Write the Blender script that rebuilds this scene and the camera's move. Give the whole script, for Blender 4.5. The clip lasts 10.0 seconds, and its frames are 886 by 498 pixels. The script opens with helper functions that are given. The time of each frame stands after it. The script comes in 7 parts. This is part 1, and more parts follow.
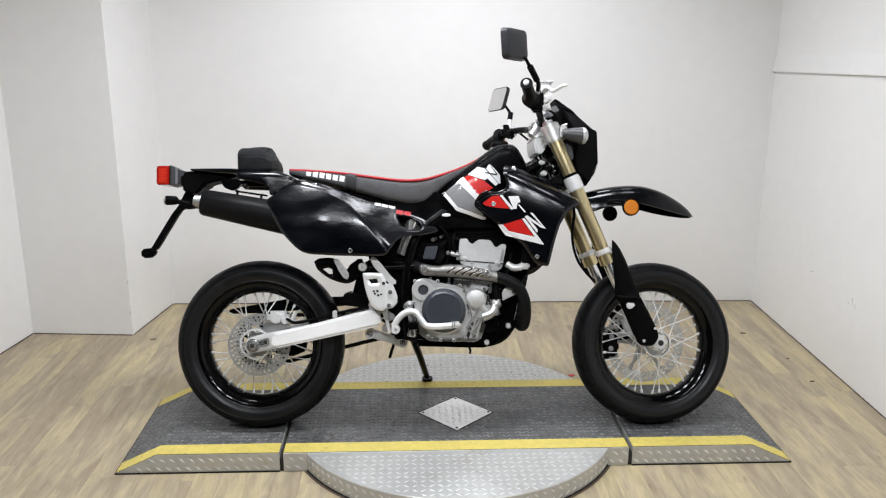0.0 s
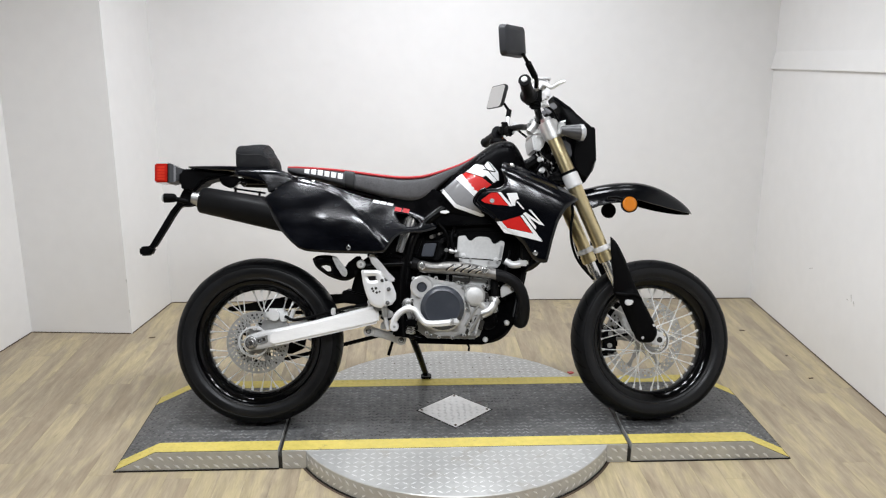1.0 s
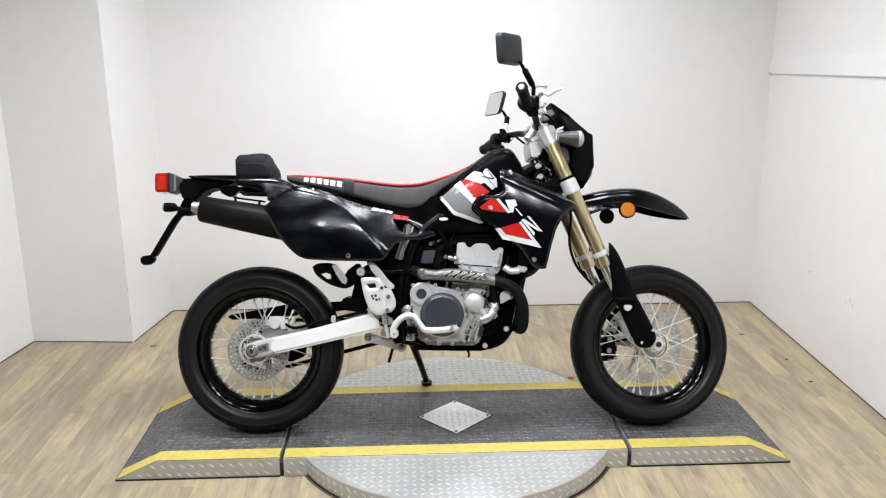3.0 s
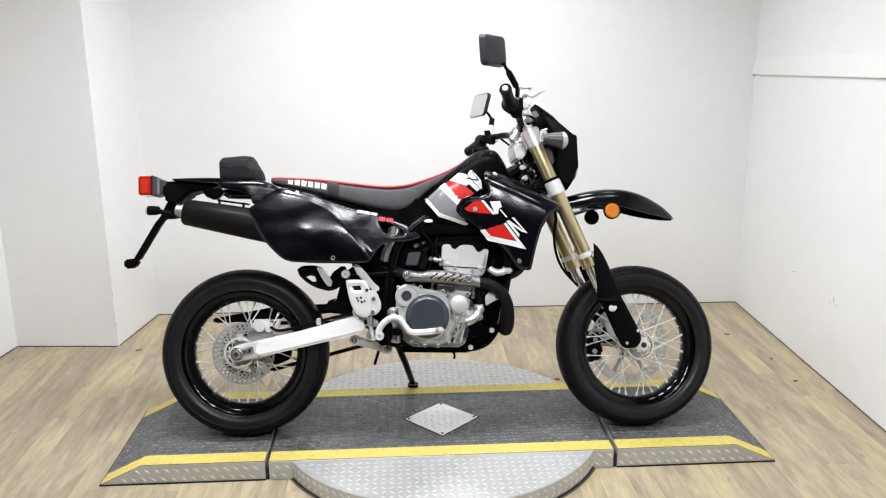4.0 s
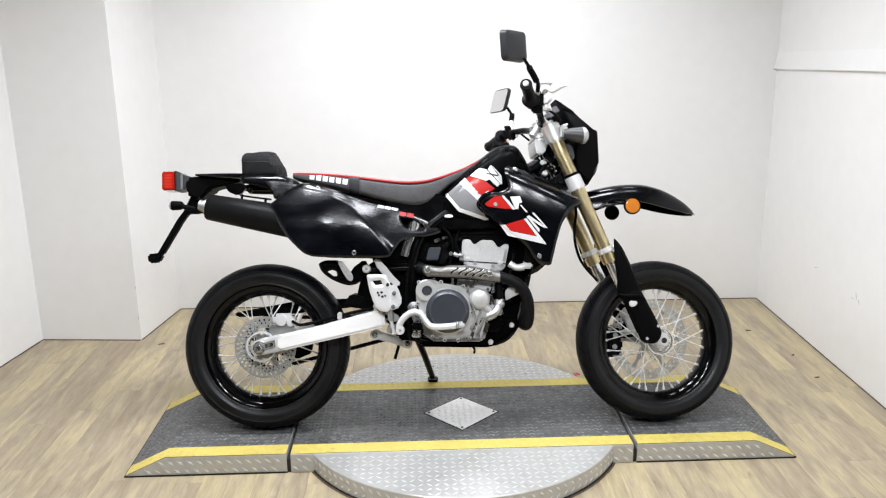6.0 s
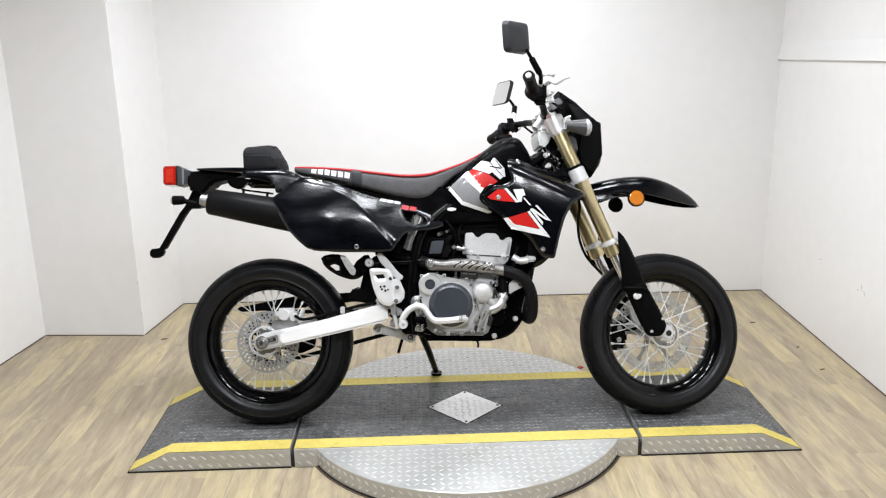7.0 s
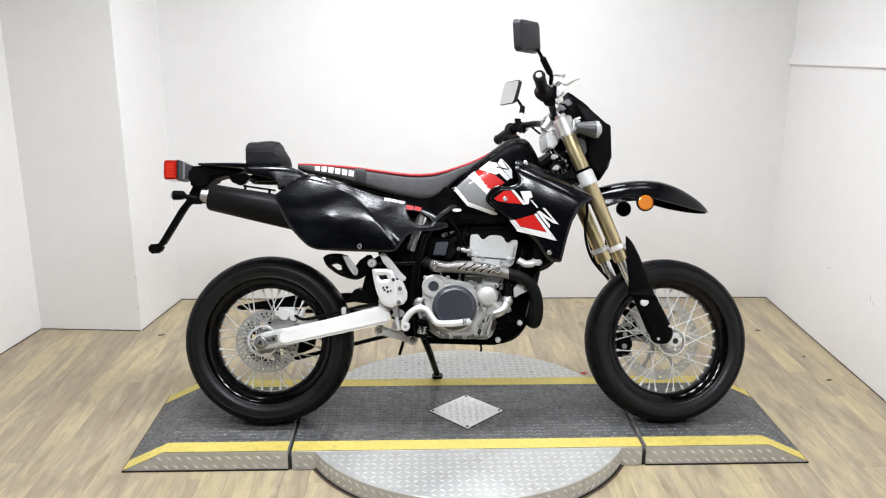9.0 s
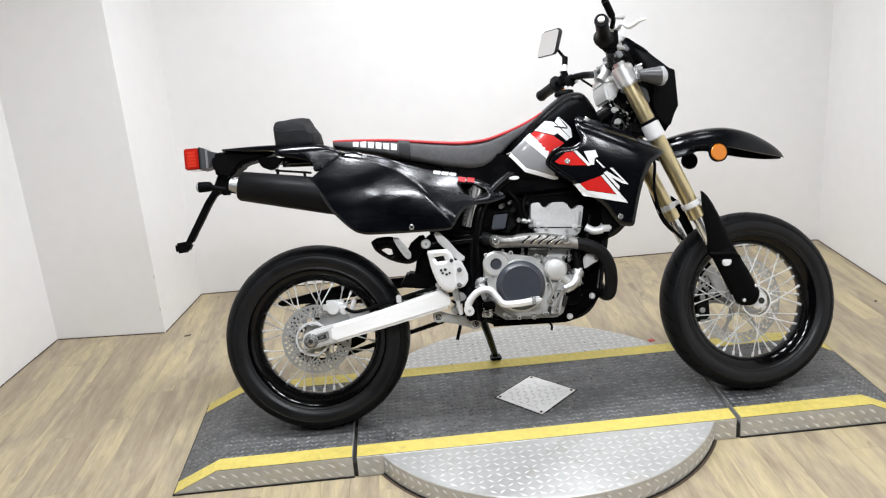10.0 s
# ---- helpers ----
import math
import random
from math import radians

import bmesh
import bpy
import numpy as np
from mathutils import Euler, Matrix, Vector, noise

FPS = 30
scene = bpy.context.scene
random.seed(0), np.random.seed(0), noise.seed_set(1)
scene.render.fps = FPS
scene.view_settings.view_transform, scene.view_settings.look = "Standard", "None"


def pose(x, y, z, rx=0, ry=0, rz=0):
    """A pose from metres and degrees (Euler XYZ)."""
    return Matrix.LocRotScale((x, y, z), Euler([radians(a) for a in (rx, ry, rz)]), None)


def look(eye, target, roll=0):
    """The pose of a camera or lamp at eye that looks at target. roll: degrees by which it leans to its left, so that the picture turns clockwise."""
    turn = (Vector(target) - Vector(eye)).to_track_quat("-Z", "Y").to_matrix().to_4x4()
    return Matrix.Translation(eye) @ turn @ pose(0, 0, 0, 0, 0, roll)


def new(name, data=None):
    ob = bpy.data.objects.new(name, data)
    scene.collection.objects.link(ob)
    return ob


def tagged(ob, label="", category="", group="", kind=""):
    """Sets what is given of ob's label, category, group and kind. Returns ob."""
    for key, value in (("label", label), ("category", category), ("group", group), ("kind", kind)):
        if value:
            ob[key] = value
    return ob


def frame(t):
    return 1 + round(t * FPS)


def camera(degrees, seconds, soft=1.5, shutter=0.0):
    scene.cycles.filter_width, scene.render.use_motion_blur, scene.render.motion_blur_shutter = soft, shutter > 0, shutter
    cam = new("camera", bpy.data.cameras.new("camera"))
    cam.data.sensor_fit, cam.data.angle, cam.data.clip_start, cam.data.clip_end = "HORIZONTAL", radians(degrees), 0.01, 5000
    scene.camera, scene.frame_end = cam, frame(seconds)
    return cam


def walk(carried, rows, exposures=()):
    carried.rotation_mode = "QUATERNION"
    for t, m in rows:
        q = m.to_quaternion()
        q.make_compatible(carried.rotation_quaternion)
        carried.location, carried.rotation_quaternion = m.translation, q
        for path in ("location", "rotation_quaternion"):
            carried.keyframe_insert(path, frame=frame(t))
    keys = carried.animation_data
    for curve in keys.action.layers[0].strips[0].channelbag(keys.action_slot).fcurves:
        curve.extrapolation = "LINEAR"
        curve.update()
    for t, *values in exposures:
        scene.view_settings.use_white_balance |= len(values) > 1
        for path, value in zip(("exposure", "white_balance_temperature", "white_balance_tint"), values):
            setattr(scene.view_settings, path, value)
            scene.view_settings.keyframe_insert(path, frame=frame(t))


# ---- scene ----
from mathutils.bvhtree import BVHTree
from mathutils.geometry import delaunay_2d_cdt
from mathutils import noise

cam = camera(55.6, 10.0, 1.2)
PATH = [
    (0, (-0.182, -2.969, 1.537), (-0.094, -1.041, 1.012), 0.3),
    (0.5, (-0.18, -2.969, 1.533), (-0.089, -1.041, 1.01), 0.3),
    (1, (-0.178, -2.97, 1.528), (-0.089, -1.042, 1.002), 0.2),
    (1.5, (-0.177, -2.969, 1.532), (-0.088, -1.04, 1.011), 0.3),
    (2, (-0.179, -2.972, 1.534), (-0.089, -1.043, 1.012), 0.1),
    (2.2, (-0.172, -2.973, 1.534), (-0.084, -1.044, 1.013), 0.03),
    (3.3, (-0.17, -2.985, 1.538), (-0.078, -1.054, 1.027), -0.49),
    (3.5, (-0.168, -2.983, 1.533), (-0.06, -1.052, 1.023), -0.5),
    (4, (-0.156, -2.983, 1.536), (-0.044, -1.052, 1.027), -0.4),
    (4.5, (-0.168, -2.991, 1.535), (-0.066, -1.061, 1.021), -0.3),
    (5, (-0.173, -2.998, 1.536), (-0.088, -1.068, 1.02), -0.5),
    (5.5, (-0.169, -2.996, 1.54), (-0.097, -1.064, 1.027), -0.7),
    (5.7, (-0.166, -2.996, 1.536), (-0.094, -1.065, 1.021), -0.67),
    (6.8, (-0.164, -2.989, 1.534), (-0.109, -1.059, 1.011), -0.71),
    (7, (-0.165, -2.98, 1.532), (-0.103, -1.053, 0.999), -1.0),
    (7.5, (-0.166, -2.969, 1.53), (-0.096, -1.044, 0.994), -1.3),
    (8, (-0.168, -2.953, 1.532), (-0.108, -1.029, 0.987), -0.9),
    (8.5, (-0.168, -2.939, 1.529), (-0.114, -1.012, 0.995), -0.5),
    (9, (-0.182, -2.921, 1.528), (-0.118, -0.996, 0.991), 0.2),
    (9.1, (-0.174, -2.914, 1.532), (-0.121, -0.99, 0.985), 0.18),
    (9.2, (-0.182, -2.902, 1.533), (-0.122, -0.98, 0.981), 0.28),
    (9.3, (-0.199, -2.889, 1.531), (-0.126, -0.97, 0.972), -0.04),
    (9.4, (-0.225, -2.868, 1.539), (-0.134, -0.95, 0.98), -0.86),
    (9.5, (-0.272, -2.841, 1.536), (-0.173, -0.922, 0.983), -1.7),
    (9.6, (-0.298, -2.823, 1.536), (-0.211, -0.906, 0.973), -3.51),
    (9.7, (-0.332, -2.79, 1.535), (-0.237, -0.878, 0.956), -4.97),
    (9.8, (-0.367, -2.747, 1.524), (-0.268, -0.844, 0.917), -5.26),
    (9.9, (-0.387, -2.693, 1.508), (-0.292, -0.792, 0.895), -5.38),
    (10, (-0.4, -2.627, 1.506), (-0.314, -0.73, 0.879), -4.4),
]
EXPOSURES = [(0, -0.50), (2.2, -0.42), (3.4, -0.26), (5.5, -0.20), (7, -0.20), (9.2, -0.23), (10, -0.24)]
# no fixtures in view; the rear row is added to brighten floor and back wall
# y, watts, the width of the beam and the share of each lamp in the three rows under the ceiling
LAMPS = [(x, y, w * k, beam) for y, w, beam, shares in ((0.75, 6.3, 180, (0.3, 1.1, 1.2, 0.8, 0.25)), (-0.2, 12.2, 180, (2.0, 1.05, 1.15, 0.78, 0.25)), (-1.9, 16.5, 168, (0.85, 1.3, 1.2, 0.78, 0.22)))
         for x, k in zip((-0.85, -0.35, 0.15, 0.6, 1.0), shares)]
MIRROR_R, MIRROR_L = -132, -61
walk(cam, [(t, look(eye, target, roll)) for t, eye, target, roll in PATH], EXPOSURES)

# ---- world and light ----
world = bpy.data.worlds.new("world")
scene.world = world
world.use_nodes = True
world.node_tree.nodes["Background"].inputs[0].default_value = (0.9, 0.95, 1.0, 1)
world.node_tree.nodes["Background"].inputs[1].default_value = 0.05


def overhead_lamp(x, y, z, sx, sy, watts, beam, colour):
    data = bpy.data.lights.new("overhead_lamp", "AREA")
    data.shape, data.size, data.size_y, data.energy, data.spread, data.color = "RECTANGLE", sx, sy, watts, radians(beam), colour
    ob = new("overhead_lamp", data)
    ob.matrix_world = pose(x, y, z)
    return tagged(ob, kind="structure")


LAMP_TINT = (0.938, 0.97, 1.025)
for lx, ly, watts, beam in LAMPS:
    overhead_lamp(lx, ly, 2.22, 0.2, 0.3, watts, beam, LAMP_TINT)


# ---- materials ----
def material(name, colour, rough=0.5, metal=0.0, scale=40.0, vary=0.15, bump=0.0, bump_scale=None, coat=0.0, spec=0.5,
             rough_vary=0.1, stretch=(1, 1, 1), object_random=0.0, island_random=0.0, stain=None):
    """A surface with grain at two scales, uneven gloss and fine relief; stain: (colour, scale, share) of dirt or wear in patches."""
    m = bpy.data.materials.new(name)
    m.use_nodes = True
    nt = m.node_tree
    n, link = nt.nodes, nt.links
    p = n["Principled BSDF"]
    p.inputs["Metallic"].default_value = metal
    p.inputs["Coat Weight"].default_value = coat
    p.inputs["Coat Roughness"].default_value = 0.06
    p.inputs["Specular IOR Level"].default_value = spec
    tc = n.new("ShaderNodeTexCoord")
    mp = n.new("ShaderNodeMapping")
    mp.inputs["Scale"].default_value = stretch
    link.new(tc.outputs["Object"], mp.inputs["Vector"])
    fine, broad = n.new("ShaderNodeTexNoise"), n.new("ShaderNodeTexNoise")
    fine.inputs["Scale"].default_value, broad.inputs["Scale"].default_value = scale, scale / 9
    fine.inputs["Detail"].default_value = broad.inputs["Detail"].default_value = 4
    link.new(mp.outputs[0], fine.inputs["Vector"])
    link.new(mp.outputs[0], broad.inputs["Vector"])
    mean = n.new("ShaderNodeMath")
    mean.operation = "ADD"
    link.new(fine.outputs["Fac"], mean.inputs[0])
    link.new(broad.outputs["Fac"], mean.inputs[1])
    level = n.new("ShaderNodeMapRange")
    level.inputs["From Min"].default_value, level.inputs["From Max"].default_value = 0.6, 1.4
    level.inputs["To Min"].default_value, level.inputs["To Max"].default_value = 1 - vary, 1 + vary
    link.new(mean.outputs[0], level.inputs["Value"])
    tone = n.new("ShaderNodeVectorMath")
    tone.operation = "SCALE"
    tone.inputs[0].default_value = colour
    last = level.outputs[0]
    for amount, source in ((object_random, "ShaderNodeObjectInfo"), (island_random, "ShaderNodeNewGeometry")):
        if amount:
            info = n.new(source)
            r = n.new("ShaderNodeMapRange")
            r.inputs["To Min"].default_value, r.inputs["To Max"].default_value = 1 - amount, 1 + amount
            link.new(info.outputs["Random" if source.endswith("Info") else "Random Per Island"], r.inputs["Value"])
            mul = n.new("ShaderNodeMath")
            mul.operation = "MULTIPLY"
            link.new(last, mul.inputs[0])
            link.new(r.outputs[0], mul.inputs[1])
            last = mul.outputs[0]
    link.new(last, tone.inputs["Scale"])
    paint = tone.outputs[0]
    if stain:
        dirt = n.new("ShaderNodeTexNoise")
        dirt.inputs["Scale"].default_value, dirt.inputs["Detail"].default_value, dirt.inputs["Roughness"].default_value = stain[1], 6, 0.7
        link.new(mp.outputs[0], dirt.inputs["Vector"])
        cover = n.new("ShaderNodeMapRange")
        edge = 0.68 - 0.36 * stain[2]
        cover.inputs["From Min"].default_value, cover.inputs["From Max"].default_value = edge, edge + 0.12
        link.new(dirt.outputs["Fac"], cover.inputs["Value"])
        over = n.new("ShaderNodeMix")
        over.data_type = "RGBA"
        over.inputs[7].default_value = (*stain[0], 1)
        link.new(cover.outputs[0], over.inputs[0])
        link.new(tone.outputs[0], over.inputs[6])
        paint = over.outputs[2]
    link.new(paint, p.inputs["Base Color"])
    gloss = n.new("ShaderNodeMapRange")
    gloss.inputs["From Min"].default_value, gloss.inputs["From Max"].default_value = 0.35, 0.65
    gloss.inputs["To Min"].default_value = max(0.02, rough * (1 - rough_vary))
    gloss.inputs["To Max"].default_value = min(1.0, rough * (1 + rough_vary))
    link.new(broad.outputs["Fac"], gloss.inputs["Value"])
    link.new(gloss.outputs[0], p.inputs["Roughness"])
    if bump:
        b = n.new("ShaderNodeBump")
        b.inputs["Strength"].default_value, b.inputs["Distance"].default_value = bump, 0.002
        src = fine
        if bump_scale:
            src = n.new("ShaderNodeTexNoise")
            src.inputs["Scale"].default_value = bump_scale
            link.new(mp.outputs[0], src.inputs["Vector"])
        link.new(src.outputs["Fac"], b.inputs["Height"])
        link.new(b.outputs[0], p.inputs["Normal"])
    return m


def plank_material():
    """Printed vinyl plank: yellow-tan and grey-brown patches along the grain, fine streaks, knots, and a tone of its own for every board."""
    m = bpy.data.materials.new("vinyl_plank")
    m.use_nodes = True
    nt = m.node_tree
    n, link = nt.nodes, nt.links
    p = n["Principled BSDF"]
    p.inputs["Roughness"].default_value = 0.40
    p.inputs["Specular IOR Level"].default_value = 0.35
    tc, info = n.new("ShaderNodeTexCoord"), n.new("ShaderNodeObjectInfo")
    shift = n.new("ShaderNodeVectorMath")
    shift.operation = "ADD"
    apart = n.new("ShaderNodeVectorMath")
    apart.operation = "SCALE"
    apart.inputs[0].default_value = (31, 17, 5)
    link.new(info.outputs["Random"], apart.inputs["Scale"])
    link.new(tc.outputs["Object"], shift.inputs[0])
    link.new(apart.outputs[0], shift.inputs[1])

    def grained(stretch, scale, detail, distortion=0.0, rough=0.5):
        mp = n.new("ShaderNodeMapping")
        mp.inputs["Scale"].default_value = stretch
        link.new(shift.outputs[0], mp.inputs["Vector"])
        tex = n.new("ShaderNodeTexNoise")
        tex.inputs["Scale"].default_value, tex.inputs["Detail"].default_value = scale, detail
        tex.inputs["Distortion"].default_value, tex.inputs["Roughness"].default_value = distortion, rough
        link.new(mp.outputs[0], tex.inputs["Vector"])
        return tex.outputs["Fac"]

    def scaled(value, lo, hi, to_lo, to_hi):
        r = n.new("ShaderNodeMapRange")
        for key, number in (("From Min", lo), ("From Max", hi), ("To Min", to_lo), ("To Max", to_hi)):
            r.inputs[key].default_value = number
        link.new(value, r.inputs["Value"])
        return r.outputs[0]

    def joined(kind, a, b):
        q = n.new("ShaderNodeMath")
        q.operation = kind
        link.new(a, q.inputs[0])
        link.new(b, q.inputs[1])
        return q.outputs[0]

    patch = grained((5.0, 1.1, 1), 2.6, 4, 0.5, 0.6)
    streak = grained((9, 0.9, 1), 4.0, 5, 0.7)
    grain = grained((10, 0.9, 1), 22, 5)
    knot = grained((6, 2.2, 1), 3.2, 2, 0.3)
    tone_at = joined("ADD", patch, scaled(info.outputs["Random"], 0, 1, -0.11, 0.11))
    ramp = n.new("ShaderNodeValToRGB")
    stops = ((0.32, FLOOR_TONES[0]), (0.46, FLOOR_TONES[1]), (0.56, FLOOR_TONES[2]), (0.70, FLOOR_TONES[3]))
    while len(ramp.color_ramp.elements) < len(stops):
        ramp.color_ramp.elements.new(0.5)
    for e, (at, colour) in zip(ramp.color_ramp.elements, stops):
        e.position, e.color = at, (*colour, 1)
    link.new(tone_at, ramp.inputs["Fac"])
    level = joined("MULTIPLY", scaled(grain, 0.3, 0.7, 0.90, 1.08), scaled(streak, 0.3, 0.7, 0.84, 1.14))
    level = joined("MULTIPLY", level, scaled(knot, 0.66, 0.76, 1.0, 0.72))
    tone = n.new("ShaderNodeVectorMath")
    tone.operation = "SCALE"
    link.new(ramp.outputs["Color"], tone.inputs[0])
    link.new(level, tone.inputs["Scale"])
    link.new(tone.outputs[0], p.inputs["Base Color"])
    b = n.new("ShaderNodeBump")
    b.inputs["Strength"].default_value, b.inputs["Distance"].default_value = 0.12, 0.001
    link.new(grain, b.inputs["Height"])
    link.new(b.outputs[0], p.inputs["Normal"])
    return m


FLOOR_TONES = ((0.325, 0.262, 0.180), (0.375, 0.310, 0.215), (0.435, 0.360, 0.230), (0.485, 0.405, 0.243))
M = dict(
    wall=material("white_wall_paint", (0.82, 0.81, 0.80), 0.6, scale=14, vary=0.025, bump=0.06, bump_scale=180),
    ceiling=material("grey_ceiling", (0.22, 0.22, 0.217), 0.8, scale=10, vary=0.05),
    shop=material("dark_workshop_paint", (0.06, 0.06, 0.065), 0.8, scale=10, vary=0.1),
    plank=plank_material(),
    # tread bars are paler than their plate; some of their shine is in the colour
    treadbar=material("bright_tread_bars", (0.76, 0.76, 0.75), 0.32, 0.5, scale=60, vary=0.1),
    gap=material("dark_joint", (0.02, 0.018, 0.015), 0.9),
    steel=material("bare_tread_plate", (0.53, 0.53, 0.515), 0.42, 0.45, scale=30, vary=0.16, bump=0.1, rough_vary=0.25, stain=((0.44, 0.42, 0.38), 9, 0.3)),
    deckpaint=material("worn_black_deck_paint", (0.074, 0.075, 0.075), 0.40, scale=26, vary=0.5, bump=0.3, rough_vary=0.35, stain=((0.135, 0.133, 0.128), 16, 0.42)),
    worntread=material("worn_deck_treads", (0.145, 0.146, 0.146), 0.34, 0.15, scale=24, vary=0.5, rough_vary=0.3, island_random=0.5),
    tape=material("yellow_tape", (0.62, 0.505, 0.125), 0.5, scale=40, vary=0.16, bump=0.15, rough_vary=0.2, stain=((0.36, 0.29, 0.10), 22, 0.2)),
    shroudblack=material("gloss_black_shroud_plastic", (0.0020, 0.0023, 0.0034), 0.15, scale=60, vary=0.4, rough_vary=0.2, spec=0.42, bump=0.05, bump_scale=18),
    plastic=material("gloss_black_plastic", (0.0020, 0.0023, 0.0033), 0.14, scale=60, vary=0.3, rough_vary=0.3, spec=0.28),
    panel=material("scuffed_gloss_black_plastic", (0.0026, 0.0030, 0.0044), 0.175, scale=60, vary=0.9, rough_vary=0.6, spec=0.40, stretch=(1, 1, 2.4), bump=0.28, bump_scale=16),
    matte=material("matt_black_plastic", (0.0020, 0.0020, 0.0022), 0.5, scale=120, vary=0.2, bump=0.1, bump_scale=900, spec=0.05),
    coat=material("black_powder_coat", (0.0016, 0.0016, 0.0018), 0.22, scale=80, vary=0.2, bump=0.05, bump_scale=700, spec=0.10),
    pipe=material("black_exhaust_paint", (0.0062, 0.0062, 0.0066), 0.45, scale=60, vary=0.25, bump=0.06, spec=0.09),
    rubber=material("tyre_rubber", (0.0045, 0.0047, 0.0053), 0.42, scale=70, vary=0.35, bump=0.2, bump_scale=500, rough_vary=0.25, spec=0.10),
    sidewall=material("tyre_sidewall_rubber", (0.0075, 0.0078, 0.0088), 0.38, scale=90, vary=0.3, bump=0.1, bump_scale=500, rough_vary=0.2, spec=0.24),
    tankblack=material("black_tank_plastic", (0.0016, 0.0016, 0.0019), 0.28, scale=90, vary=0.3, rough_vary=0.3, spec=0.04),
    rim=material("gloss_black_anodised", (0.0012, 0.0012, 0.0015), 0.09, 0.0, scale=60, vary=0.2, spec=0.22),
    alu=material("brushed_aluminium", (0.88, 0.88, 0.875), 0.44, 0.25, scale=90, vary=0.05, bump=0.04, stretch=(1, 6, 6)),
    casing=material("silver_engine_casting", (0.70, 0.70, 0.69), 0.36, 0.75, scale=150, vary=0.05, bump=0.05, bump_scale=300, rough_vary=0.1),
    cast=material("cast_aluminium", (0.44, 0.44, 0.43), 0.38, 0.85, scale=160, vary=0.12, bump=0.12, bump_scale=420, rough_vary=0.25),
    white=material("silver_painted_metal", (0.72, 0.72, 0.715), 0.34, 0.35, scale=80, vary=0.05),
    spoke=material("bright_zinc_spokes", (0.86, 0.86, 0.85), 0.3, 0.4, scale=60, vary=0.06),
    chrome=material("satin_steel", (0.74, 0.74, 0.73), 0.20, 0.9, scale=60, vary=0.08),
    disc=material("drilled_steel", (0.72, 0.72, 0.71), 0.32, 0.6, scale=120, vary=0.12),
    shield=material("dull_pressed_steel", (0.20, 0.193, 0.182), 0.44, 0.8, scale=60, vary=0.45, bump=0.08, rough_vary=0.3),
    gold=material("gold_anodised", (0.63, 0.53, 0.31), 0.30, 0.95, scale=60, vary=0.08),
    seat=material("dark_grey_vinyl", (0.064, 0.063, 0.066), 0.55, scale=220, vary=0.35, bump=0.5, bump_scale=900, spec=0.35),
    redseat=material("red_vinyl", (0.42, 0.02, 0.025), 0.5, scale=200, vary=0.15, bump=0.3, bump_scale=800),
    strapm=material("black_strap", (0.012, 0.012, 0.013), 0.7, scale=200, vary=0.2),
    bag=material("black_nylon", (0.0075, 0.0078, 0.0088), 0.6, scale=300, vary=0.35, bump=0.6, bump_scale=900, spec=0.16),
    red=material("red_decal", (0.52, 0.018, 0.015), 0.22, scale=60, vary=0.05, coat=0.4),
    whitedecal=material("white_decal", (0.74, 0.74, 0.74), 0.22, scale=60, vary=0.03, coat=0.4),
    greydecal=material("grey_decal", (0.20, 0.20, 0.205), 0.25, scale=60, vary=0.08, coat=0.4),
    clutch=material("dark_grey_cover", (0.030, 0.034, 0.043), 0.33, scale=120, vary=0.12, bump=0.12, bump_scale=500),
    redlens=material("red_lens", (0.36, 0.014, 0.008), 0.15, scale=50, vary=0.1, coat=0.6),
    head=material("bead_blasted_aluminium", (0.54, 0.54, 0.53), 0.44, 0.62, scale=120, vary=0.12, bump=0.10, bump_scale=420, rough_vary=0.2),
    palelens=material("pale_red_lens", (0.52, 0.030, 0.015), 0.2, scale=50, vary=0.2, coat=0.6),
    amber=material("amber_lens", (0.55, 0.165, 0.006), 0.15, scale=50, vary=0.06, coat=0.4),
    greyplastic=material("grey_plastic", (0.024, 0.0245, 0.027), 0.36, scale=80, vary=0.1, spec=0.25),
    clear=material("clear_grey_lens", (0.45, 0.46, 0.47), 0.12, 0.2, scale=50, vary=0.05, coat=0.5),
    faint=material("faint_scuff", (0.60, 0.585, 0.565), 0.5, scale=90, vary=0.3),
    scuff=material("scuffed_plastic", (0.010, 0.010, 0.011), 0.3, scale=90, vary=0.5, stretch=(1, 1, 2), stain=((0.085, 0.085, 0.09), 30, 0.48)),
    midgrey=material("grey_indicator_plastic", (0.05, 0.05, 0.052), 0.32, scale=80, vary=0.1),
    lightgrey=material("light_grey_plastic", (0.13, 0.13, 0.135), 0.4, scale=80, vary=0.1),
    mirror=material("mirror_glass", (0.9, 0.9, 0.9), 0.02, 1.0, scale=10, vary=0.01),
    debris=material("dry_chip", (0.09, 0.06, 0.04), 0.8, vary=0.3),
)


# ---- mesh building ----
def spline(points, n):
    """n points along a smooth line through the given ones."""
    p = [Vector(q) for q in points]
    p = [2 * p[0] - p[1], *p, 2 * p[-1] - p[-2]]
    out, spans = [], len(p) - 3
    for k in range(n):
        u = k / (n - 1) * spans
        i = min(int(u), spans - 1)
        f = u - i
        a, b, c, d = p[i:i + 4]
        out.append(0.5 * ((2 * b) + (c - a) * f + (2 * a - 5 * b + 4 * c - d) * f * f + (3 * b - a - 3 * c + d) * f ** 3))
    return out


